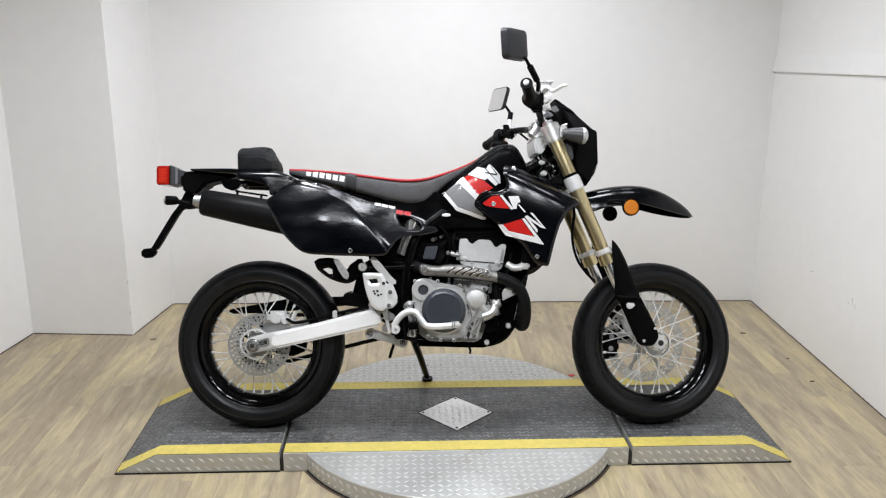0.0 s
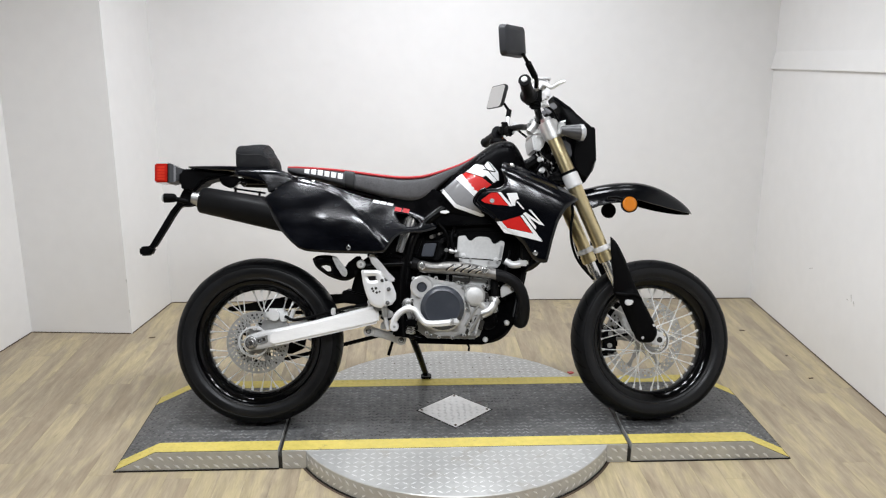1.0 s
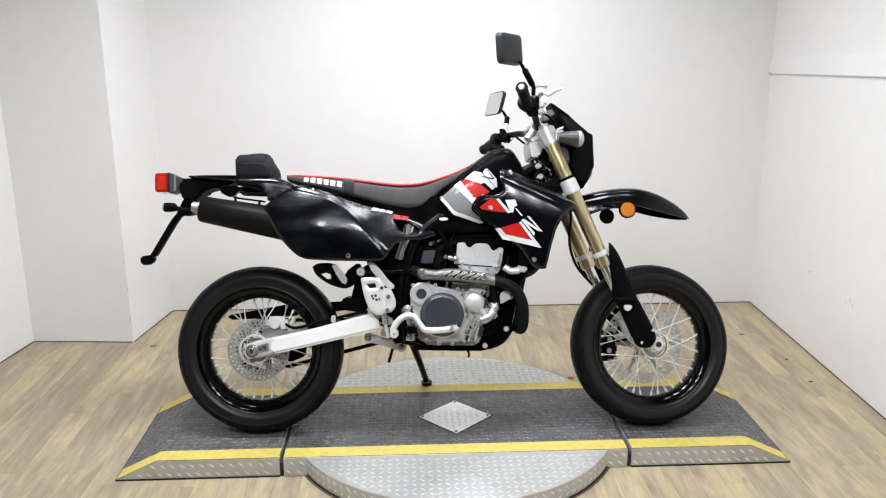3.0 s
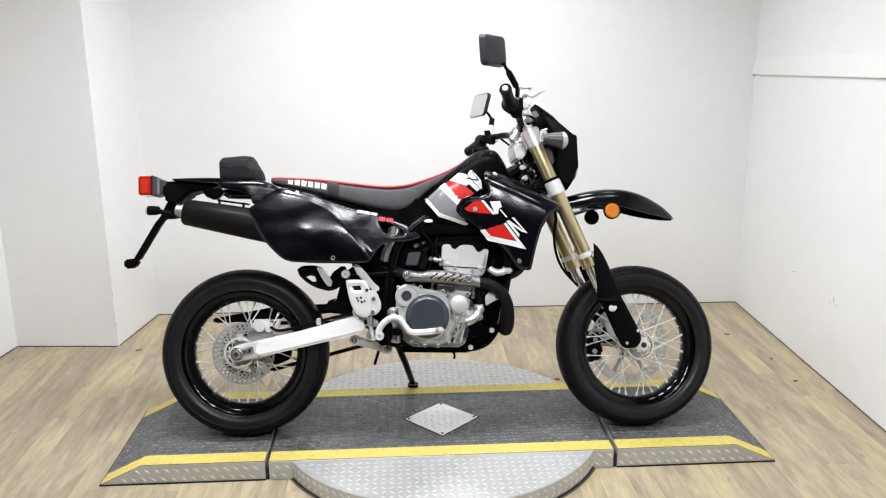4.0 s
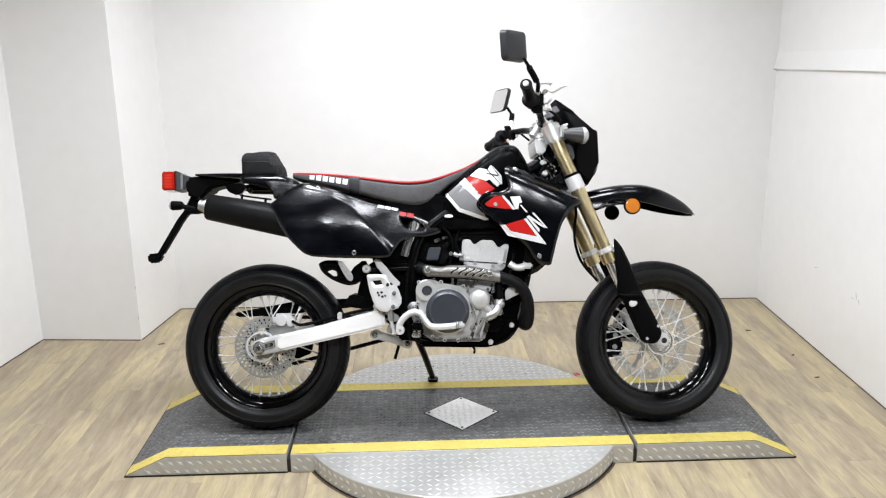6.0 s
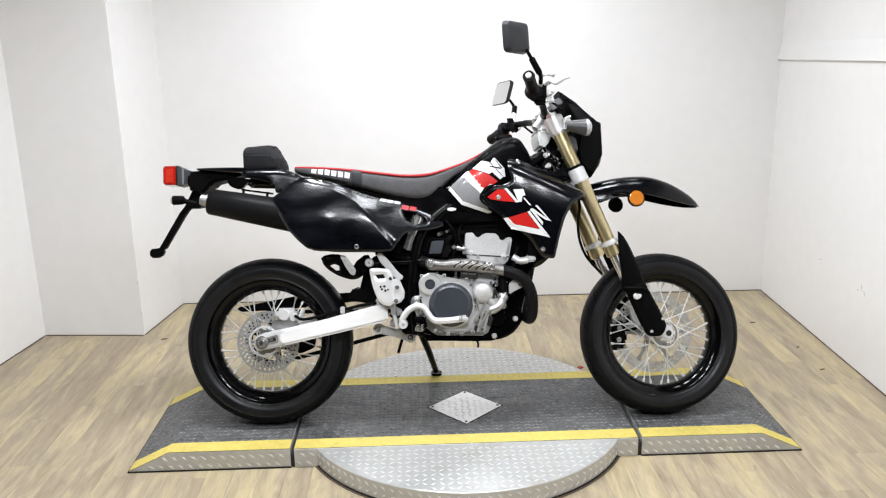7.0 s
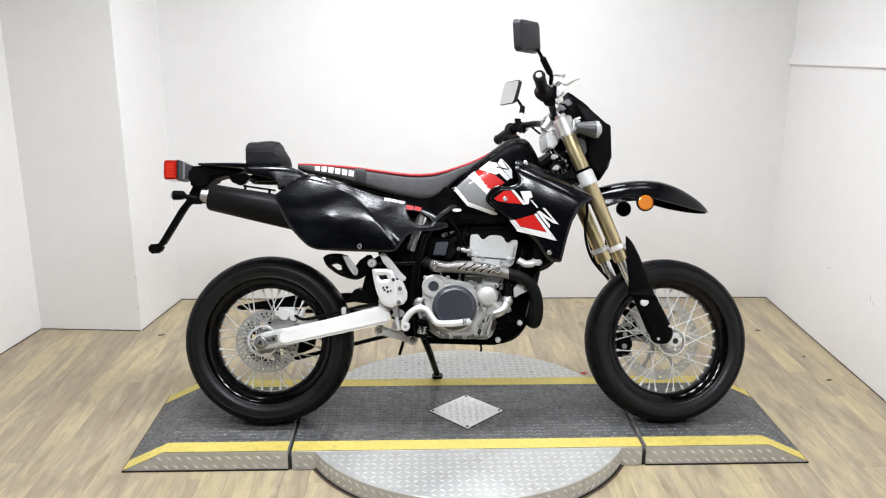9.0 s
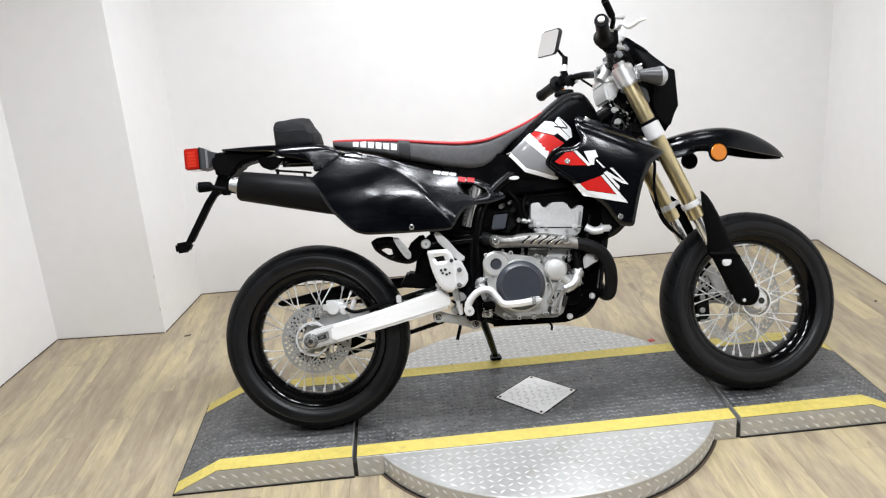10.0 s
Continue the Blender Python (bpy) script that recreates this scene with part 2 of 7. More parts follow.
def skin(rings, closed=False, caps=True):
    """A surface over rings of equally many points."""
    bm = bmesh.new()
    vs = [[bm.verts.new(p) for p in r] for r in rings]
    n = len(rings[0])
    for a, b in zip(vs, vs[1:] + ([vs[0]] if closed else [])):
        for i in range(n):
            bm.faces.new((a[i], a[(i + 1) % n], b[(i + 1) % n], b[i]))
    if caps and not closed:
        bm.faces.new(vs[0][::-1])
        bm.faces.new(vs[-1])
    bmesh.ops.recalc_face_normals(bm, faces=bm.faces)
    return bm


def tube(points, r, n=10, smooth=0, flat=1.0):
    """A round bar along points; r: a radius, or one for each end; flat: its breadth sideways as a share of its height."""
    pts = spline(points, smooth) if smooth else [Vector(p) for p in points]
    radii = r if isinstance(r, (tuple, list)) else (r, r)
    rings, side = [], None
    for i, p in enumerate(pts):
        d = (pts[min(i + 1, len(pts) - 1)] - pts[max(i - 1, 0)]).normalized()
        if side is None:
            side = d.cross(Vector((0, 1, 0)))
            if side.length < 0.1:
                side = d.cross(Vector((0, 0, 1)))
        side = (side - d * side.dot(d)).normalized()
        up = d.cross(side)
        f = i / max(1, len(pts) - 1)
        rad = radii[0] * (1 - f) + radii[1] * f
        rings.append([p + rad * (side * math.cos(a) + up * flat * math.sin(a)) for a in (2 * math.pi * k / n for k in range(n))])
    return skin(rings)


def lathe(profile, n=48, closed=True):
    """Revolves (radius, along) about the y axis."""
    rings = [[(r * math.cos(a), y, r * math.sin(a)) for r, y in profile] for a in (2 * math.pi * k / n for k in range(n))]
    bm = bmesh.new()
    vs = [[bm.verts.new(p) for p in ring] for ring in rings]
    m = len(profile)
    for i in range(n):
        a, b = vs[i], vs[(i + 1) % n]
        for j in range(m if closed else m - 1):
            bm.faces.new((a[j], a[(j + 1) % m], b[(j + 1) % m], b[j]))
    bmesh.ops.remove_doubles(bm, verts=bm.verts, dist=1e-6)
    bmesh.ops.recalc_face_normals(bm, faces=bm.faces)
    return bm


def bevelled(bm, width, segments=2):
    if width:
        sharp = [e for e in bm.edges if len(e.link_faces) == 2 and e.calc_face_angle() > 0.6]
        bmesh.ops.bevel(bm, geom=sharp, offset=width, segments=segments, affect="EDGES", clamp_overlap=True)
    return bm


def plate(outline, y0, y1, bevel=0.003):
    """A plate cut to an outline in (x, z), from y0 to y1."""
    bm = bmesh.new()
    a = [bm.verts.new((x, y0, z)) for x, z in outline]
    b = [bm.verts.new((x, y1, z)) for x, z in outline]
    bm.faces.new(a)
    bm.faces.new(b[::-1])
    for i in range(len(a)):
        j = (i + 1) % len(a)
        bm.faces.new((a[i], b[i], b[j], a[j]))
    bmesh.ops.recalc_face_normals(bm, faces=bm.faces)
    return bevelled(bm, bevel)


def block(x0, x1, y0, y1, z0, z1, bevel=0.004, segments=2):
    bm = bmesh.new()
    bmesh.ops.create_cube(bm, size=1, matrix=Matrix.LocRotScale(((x0 + x1) / 2, (y0 + y1) / 2, (z0 + z1) / 2), None, (x1 - x0, y1 - y0, z1 - z0)))
    return bevelled(bm, bevel, segments)


def cylinder(a, b, r, n=20, bevel=0.002):
    a, b = Vector(a), Vector(b)
    bm = tube([a, b], r, n)
    return bevelled(bm, bevel)


def pillow(outline, edge, crown, thick=0.012, rounds=40, power=0.6, slope=(0.0, 0.0), centre=None):
    """A moulded panel: an outline in (x, z) whose face swells from y = edge to y = crown; slope leans it along x and z."""
    line = [Vector((x, 0, z)) for x, z in outline]
    loop = spline(line + [line[0]], rounds + 1)[:-1]
    mid = sum(loop, Vector()) / len(loop) if centre is None else Vector((centre[0], 0, centre[1]))
    shares = (1.0, 0.97, 0.9, 0.78, 0.62, 0.42, 0.2)

    def ring(s, face):
        out = []
        for p in loop:
            q = mid + (p - mid) * s
            swell = (1 - s ** 2.2) ** power if s < 1 else 0.0
            y = edge + (crown - edge) * swell + slope[0] * (q.x - mid.x) + slope[1] * (q.z - mid.z)
            out.append((q.x, y + (0 if face else thick), q.z))
        return out

    rings = [ring(0.2, False), ring(1.0, False)] + [ring(s, True) for s in shares]
    bm = bmesh.new()
    vs = [[bm.verts.new(p) for p in r] for r in rings]
    n = len(loop)
    for a, b in zip(vs, vs[1:]):
        for i in range(n):
            bm.faces.new((a[i], a[(i + 1) % n], b[(i + 1) % n], b[i]))
    bm.faces.new(vs[0])
    bm.faces.new(vs[-1][::-1])
    bmesh.ops.recalc_face_normals(bm, faces=bm.faces)
    return bm


def resampled(line, step):
    out = []
    for p, q in zip(line, line[1:] + line[:1]):
        n = max(1, round((Vector(q) - Vector(p)).length / step))
        out += [tuple(Vector(p).lerp(Vector(q), k / n)) for k in range(n)]
    return out


def inside(x, z, loop):
    odd = False
    for (xa, za), (xb, zb) in zip(loop, loop[1:] + loop[:1]):
        if (za > z) != (zb > z) and x < (xb - xa) * (z - za) / (zb - za) + xa:
            odd = not odd
    return odd


def moulded(outline, depth, holes=(), step=0.0075, drop=0.007, fillet=0.014, thick=0.009):
    """A moulded shell: an outline in (x, z) with openings, its face at y = depth(x, z), rolled in along every edge."""
    smooth = [p.xz for p in spline([Vector((x, 0, z)) for x, z in outline + outline[:1]], 6 * len(outline) + 1)[:-1]]
    loops = [resampled([tuple(p) for p in smooth], step)] + [resampled(list(h), step) for h in holes]
    pts, edges = [], []
    for loop in loops:
        k = len(pts)
        pts += loop
        edges += [(k + i, k + (i + 1) % len(loop)) for i in range(len(loop))]
    rim = np.array(pts)
    end = np.array([pts[b] for _, b in edges])

    def reach(x, z):
        d = end - rim
        t = np.clip(((x - rim[:, 0]) * d[:, 0] + (z - rim[:, 1]) * d[:, 1]) / np.maximum(1e-12, (d ** 2).sum(1)), 0, 1)
        return float(np.sqrt(((rim + d * t[:, None] - (x, z)) ** 2).sum(1).min()))

    lo, hi = rim.min(0), rim.max(0)
    for i, x in enumerate(np.arange(lo[0], hi[0], step)):
        for z in np.arange(lo[1] + (step / 2 if i % 2 else 0), hi[1], step):
            if inside(x, z, loops[0]) and not any(inside(x, z, h) for h in loops[1:]) and reach(x, z) > 0.45 * step:
                pts.append((float(x), float(z)))
    co, _, tris = delaunay_2d_cdt([Vector(p) for p in pts], edges, [], 0, 1e-6)[:3]
    bm = bmesh.new()
    front, back = [], []
    for p in co:
        y = depth(p.x, p.y) + drop * max(0.0, 1 - reach(p.x, p.y) / fillet) ** 2
        front.append(bm.verts.new((p.x, y, p.y)))
        back.append(bm.verts.new((p.x, y + thick, p.y)))
    for f in tris:
        cx, cz = sum(co[i].x for i in f) / len(f), sum(co[i].y for i in f) / len(f)
        if inside(cx, cz, loops[0]) and not any(inside(cx, cz, h) for h in loops[1:]):
            bm.faces.new([front[i] for i in f])
            bm.faces.new([back[i] for i in reversed(f)])
    pairs = dict(zip(front, back))
    for e in [e for e in bm.edges if len(e.link_faces) == 1 and e.verts[0] in pairs and e.verts[1] in pairs]:
        a, b = e.verts
        bm.faces.new((a, b, pairs[b], pairs[a]))
    bmesh.ops.delete(bm, geom=[v for v in bm.verts if not v.link_faces], context="VERTS")
    bmesh.ops.recalc_face_normals(bm, faces=bm.faces)
    return bm


def section(x, z_low, z_high, half, power=3.0, n=28, lean=0.0, y=0.0):
    """A rounded cross-section of a body at x."""
    out = []
    zc, hz = (z_low + z_high) / 2, (z_high - z_low) / 2
    for k in range(n):
        a = 2 * math.pi * k / n
        c, s = math.cos(a), math.sin(a)
        dy = half * math.copysign(abs(c) ** (2 / power), c)
        dz = hz * math.copysign(abs(s) ** (2 / power), s)
        out.append((x + lean * dz, y + dy, zc + dz))
    return out


def body(rows, power=3.0, n=28, steps=24, lean=0.0):
    """A body lofted through rows of (x, z_low, z_high, half width)."""
    xs = spline([(r[0], r[1], r[2]) for r in rows], steps)
    hs = spline([(r[3], 0, 0) for r in rows], steps)
    return skin([section(p.x, p.y, p.z, h.x, power, n, lean) for p, h in zip(xs, hs)])


def arch(rows, power=2.5, n=15, steps=40, share=0.93):
    """An open-bottomed shell lofted through rows of (x, z_low, z_high, half width): upright sides under a rounded crown."""
    xs, hs = spline([(r[0], r[1], r[2]) for r in rows], steps), spline([(r[3], 0, 0) for r in rows], steps)
    rings = []
    for p, h in zip(xs, hs):
        turn = [math.pi * k / (n - 1) for k in range(n)]
        rim = [(math.copysign(abs(math.cos(a)) ** (2 / power), math.cos(a)), math.sin(a) ** (2 / power)) for a in turn]
        rings.append([(p.x, h.x * c, p.y + (p.z - p.y) * q) for c, q in rim] + [(p.x, h.x * share * c, p.y + (p.z - p.y) * share * q) for c, q in rim[::-1]])
    return skin(rings)


def merge(*bms):
    """Welds several forms that are one piece into one mesh."""
    out = bmesh.new()
    for b in bms:
        me = bpy.data.meshes.new("tmp")
        b.to_mesh(me)
        out.from_mesh(me)
        bpy.data.meshes.remove(me)
        b.free()
    return out


def moved(bm, m):
    bmesh.ops.transform(bm, matrix=m, verts=bm.verts)
    return bm


def mirrored(bm):
    out = bm.copy()
    bmesh.ops.transform(out, matrix=Matrix.Diagonal((1, -1, 1, 1)), verts=out.verts)
    bmesh.ops.reverse_faces(out, faces=out.faces)
    return out


def mesh_of(name, bm, mat, angle=35):
    me = bpy.data.meshes.new(name)
    bm.to_mesh(me)
    bm.free()
    me.materials.append(M[mat])
    me.shade_smooth()
    me.set_sharp_from_angle(angle=radians(angle))
    return me


def part(name, bm, mat, parent=None, label="", angle=35):
    """Links a bmesh as one mesh object under a thing or a part."""
    ob = new(name, mesh_of(name, bm, mat, angle))
    ob.parent = parent
    return tagged(ob, label)


def both(name, bm, mat, parent, label=""):
    """A part on the near side and its twin on the other side."""
    other = mirrored(bm)
    return part(name, bm, mat, parent, label), part(name, other, mat, parent, label)


def thing(name, label, category, m=Matrix(), group=""):
    ob = new(name)
    ob.empty_display_size = 0.1
    ob.matrix_world = m
    return tagged(ob, label, category, group)


# ---- room ----
CEILING = 2.7


def wall(name, p, q, thick=0.1, z1=CEILING, over=0.0):
    """A wall whose room face runs from p to q, with the room on the right hand of that way."""
    p, q = Vector((*p, 0)), Vector((*q, 0))
    d = (q - p).normalized()
    out = Vector((-d.y, d.x, 0)) * thick
    p, q = p - d * over, q + d * over
    bm = bmesh.new()
    low = [bm.verts.new(v) for v in (p, q, q + out, p + out)]
    high = [bm.verts.new(v.co + Vector((0, 0, z1))) for v in low]
    bm.faces.new(low)
    bm.faces.new(high)
    for i in range(4):
        j = (i + 1) % 4
        bm.faces.new((low[i], low[j], high[j], high[i]))
    bmesh.ops.recalc_face_normals(bm, faces=bm.faces)
    return tagged(part(name, bm, "wall"), "smooth white painted wall", "wall", kind="structure")


CORNERS = [(-2.62, -2.7), (-2.066, 1.102), (-1.556, 1.063), (-1.485, 1.542), (1.785, 1.505), (1.658, -2.7)]
wall("wall_left", CORNERS[0], CORNERS[1])
wall("wall_column_front", CORNERS[1], CORNERS[2], 0.06)
wall("wall_column_side", CORNERS[2], CORNERS[3], 0.06)
wall("wall_back", CORNERS[3], CORNERS[4])
wall("wall_right", CORNERS[4], CORNERS[5])
# thin dark strips put a shadow line along the foot of each wall
for name, p, q in (("joint_left", CORNERS[0], CORNERS[1]), ("joint_column_front", CORNERS[1], CORNERS[2]), ("joint_column_side", CORNERS[2], CORNERS[3]), ("joint_back", CORNERS[3], CORNERS[4]), ("joint_right", CORNERS[4], CORNERS[5])):
    ob = wall(name, q, p, 0.003, 0.004, -0.004)
    ob.data.materials[0] = M["debris"]
    tagged(ob, "thin dark strip for the shadow gap along the wall foot", "trim")
# the rest of the workshop, behind the camera
for name, p, q in (("wall_shop_right", (3.2, -2.62), (3.2, -7.4)), ("wall_shop_behind", (3.3, -7.4), (-4.3, -7.4)), ("wall_shop_left", (-4.2, -7.4), (-4.2, -2.62)),
                   ("wall_return_left", (-4.3, -2.72), (-2.64, -2.72)), ("wall_return_right", (1.68, -2.72), (3.3, -2.72))):
    ob = wall(name, p, q)
    ob.data.materials[0] = M["shop"]
    tagged(ob, "plain dark grey workshop wall")
tagged(part("ceiling", block(-4.5, 3.5, -7.6, 1.8, CEILING, CEILING + 0.1, 0), "ceiling"), "plain grey ceiling", "ceiling", kind="structure")
floor = tagged(part("floor", block(-4.5, 3.5, -7.6, 1.8, -0.12, -0.004, 0), "gap"), "light brown vinyl plank floor", "floor", kind="structure")

trim = bmesh.new()
ends = []
for y, z0, z1 in ((1.503, 1.284, 1.372), (-2.6, 1.456, 1.546)):
    x = 1.785 - (1.505 - y) * 0.0301
    ends.append([trim.verts.new(v) for v in ((x + 0.02, y, z0), (x - 0.016, y, z0), (x - 0.017, y, z0 + 0.008), (x - 0.002, y, z1), (x + 0.02, y, z1))])
trim.faces.new(ends[0])
trim.faces.new(ends[1])
for i in range(5):
    j = (i + 1) % 5
    trim.faces.new((ends[0][i], ends[0][j], ends[1][j], ends[1][i]))
bmesh.ops.recalc_face_normals(trim, faces=trim.faces)
tagged(part("trim", trim, "wall"), "white board trim rising along the wall", "trim", kind="structure")

# ---- turntable with its two ramps ----
TOP, HALF = 0.069, 0.295
DISC_R, JOINT_L, JOINT_R = 0.61, -0.624, 0.615


def treads(name, rows, mat, parent, length=0.026, breadth=0.0085, height=0.0022, label=""):
    """Raised tread bars, each a low pyramid; rows: place, the way along it, the way out of the surface."""
    verts, faces = [], []
    for place, along, out in rows:
        side = out.cross(along)
        k = len(verts)
        verts += [place + along * length / 2, place + side * breadth / 2, place - along * length / 2, place - side * breadth / 2,
                  place + out * height + along * length * 0.2, place + out * height - along * length * 0.2]
        faces += [(k, k + 1, k + 4), (k + 1, k + 2, k + 5), (k + 1, k + 5, k + 4), (k + 2, k + 3, k + 5), (k + 3, k, k + 4), (k + 3, k + 4, k + 5)]
    me = bpy.data.meshes.new(name)
    me.from_pydata([tuple(v) for v in verts], [], faces)
    me.materials.append(M[mat])
    me.shade_smooth()
    ob = new(name, me)
    ob.parent = parent
    return tagged(ob, label, kind="stuff")


def tread_grid(x0, x1, y0, y1, z, step, keep=lambda x, y: True, step_y=0.0):
    """Tread bars in alternate directions; with step_y, in columns that make zigzags."""
    rows, up = [], Vector((0, 0, 1))
    i = 0
    x = x0 + step / 2
    while x < x1:
        j = 0
        y = y0 + step / 2
        while y < y1:
            if keep(x, y):
                a = radians(38 if (i + (0 if step_y else j)) % 2 else -38)
                rows.append((Vector((x, y, z(x) if callable(z) else z)), Vector((math.cos(a), math.sin(a), 0)), up))
            y += step_y or step
            j += 1
        x += step
        i += 1
    return rows


table = thing("turntable", "round bare steel tread-plate turntable with a black-painted deck strip", "turntable")
disc_bm = lathe([(0, -0.0), (DISC_R - 0.004, 0), (DISC_R, 0.003), (DISC_R, TOP - 0.003), (DISC_R - 0.003, TOP), (0, TOP)], 128, closed=False)
part("disc", moved(disc_bm, Matrix.Rotation(radians(90), 4, "X")), "steel", table, "bare steel tread-plate disc")
DECK = TOP + 0.003
part("deck", block(JOINT_L + 0.007, JOINT_R - 0.007, -HALF, HALF, 0.0005, DECK - 0.0012, 0.0008, 1), "steel", table, "bare steel tread-plate deck sides")
part("deck_top", block(JOINT_L + 0.0075, JOINT_R - 0.0075, -HALF + 0.001, HALF - 0.001, DECK - 0.0012, DECK, 0.0004, 1), "deckpaint", table, "worn black-painted deck")
# black filler added inside each joint to give the gap its shade
for x in (JOINT_L, JOINT_R):
    part("joint_strip", block(x - 0.0068, x + 0.0068, -HALF + 0.004, HALF - 0.004, 0.0005, 0.050, 0), "gap", table, "black filler that darkens the joint gap")
TAPE_W = 0.068
for y0, y1 in ((-HALF + 0.002, -HALF + TAPE_W), (HALF - TAPE_W, HALF - 0.002)):
    part("tape", block(JOINT_L + 0.008, JOINT_R - 0.008, y0, y1, DECK, DECK + 0.0015, 0.0005, 1), "tape", table, "yellow edge tape")
dia = bmesh.new()
ring0 = [dia.verts.new((x, y, DECK)) for x, y in ((-0.135, 0), (0.002, -0.147), (0.147, -0.004), (0.012, 0.136))]
ring1 = [dia.verts.new(v.co + Vector((0, 0, 0.0018))) for v in ring0]
dia.faces.new(ring1)
part("diamond_joint", moved(plate([(-0.143, 0.0), (0.002, 0.156), (0.155, 0.004), (0.012, -0.145)], 0, 0.0008, 0), Matrix.Translation((0, 0, DECK)) @ Matrix.Rotation(radians(90), 4, "X")), "gap", table, "dark joint round the diamond")
for x, y in ((-0.120, 0.0), (0.002, -0.131), (0.132, -0.003), (0.012, 0.121)):
    part("diamond_bolt", moved(lathe([(0, 0), (0.005, 0), (0.0045, 0.0022), (0.0015, 0.0028), (0, 0.0018)], 14, closed=False), Matrix.Translation((x, y, DECK + 0.0017)) @ Matrix.Rotation(radians(90), 4, "X")), "debris", table)
for i in range(4):
    dia.faces.new((ring0[i], ring0[(i + 1) % 4], ring1[(i + 1) % 4], ring1[i]))
bmesh.ops.recalc_face_normals(dia, faces=dia.faces)
part("diamond", dia, "treadbar", table, "bare steel diamond")


def in_diamond(x, y):
    return abs(x - 0.006) / 0.14 + abs(y) / 0.128 < 0.9


treads("deck_treads", tread_grid(JOINT_L + 0.01, JOINT_R - 0.01, -HALF + TAPE_W, HALF - TAPE_W, DECK, 0.0150,
                                 lambda x, y: abs(x - 0.006) / 0.14 + abs(y) / 0.128 > 1.12, 0.024), "worntread", table, 0.0205, 0.0072, 0.0030)
treads("tape_treads", [r for r in tread_grid(JOINT_L + 0.01, JOINT_R - 0.01, -HALF, HALF, DECK + 0.0013, 0.0225) if HALF - 0.01 > abs(r[0].y) > HALF - TAPE_W + 0.01],
       "tape", table, 0.024, 0.009, 0.0026)
treads("diamond_treads", tread_grid(-0.14, 0.15, -0.14, 0.14, DECK + 0.0016, 0.0245, in_diamond), "treadbar", table, 0.026, 0.009, 0.0032)
treads("disc_treads", tread_grid(-0.62, 0.62, -0.62, 0.62, TOP, 0.028,
                                 lambda x, y: abs(y) > HALF + 0.012 and math.hypot(x, y) < DISC_R - 0.012), "treadbar", table, 0.027, 0.0072, 0.0017)
rim_rows = []
for k in range(118):
    a = 2 * math.pi * k / 118
    if abs(DISC_R * math.sin(a)) > HALF:
        for zz, tilt in ((0.02, 40), (0.048, -40)):
            out = Vector((math.cos(a), math.sin(a), 0))
            flat = Vector((-math.sin(a), math.cos(a), 0))
            t = radians(tilt)
            rim_rows.append((out * DISC_R + Vector((0, 0, zz)), flat * math.cos(t) + Vector((0, 0, 1)) * math.sin(t), out))
treads("rim_treads", rim_rows, "treadbar", table, 0.026, 0.008, 0.0036)
# brown ring that draws the shadow line just outside the disc
part("dirt_ring", moved(lathe([(DISC_R + 0.0035, 0.0003), (DISC_R + 0.011, 0.0003), (DISC_R + 0.010, 0.0012), (DISC_R + 0.0035, 0.0015)], 128), Matrix.Rotation(radians(90), 4, "X")), "debris", table, "thin brown ring for the shadow line round the disc")
# black strip drawn for the shadow line where the disc meets the floor
part("floor_seal", moved(lathe([(DISC_R - 0.01, 0), (DISC_R + 0.003, 0), (DISC_R + 0.003, 0.006), (DISC_R - 0.01, 0.006)], 128), Matrix.Rotation(radians(90), 4, "X")), "gap", table, "thin black strip for the shadow line along the floor")


def deck_side(parent, x0, x1, limit):
    rows = []
    for y in (-HALF, HALF):
        out = Vector((0, math.copysign(1, y), 0))
        k, x = 0, x0 + 0.016
        while x < x1:
            for zz, t in ((0.017, 35), (0.049, 35)):
                xx = x + (0.013 if zz > 0.03 else 0)
                if zz < limit(xx) - 0.014 and x0 + 0.012 < xx < x1 - 0.012:
                    rows.append((Vector((xx, y, zz)), Vector((math.cos(radians(-t)), 0, math.sin(radians(-t)))), out))
            x += 0.034
    return treads("side_treads", rows, "treadbar", parent, 0.033, 0.0092, 0.004)


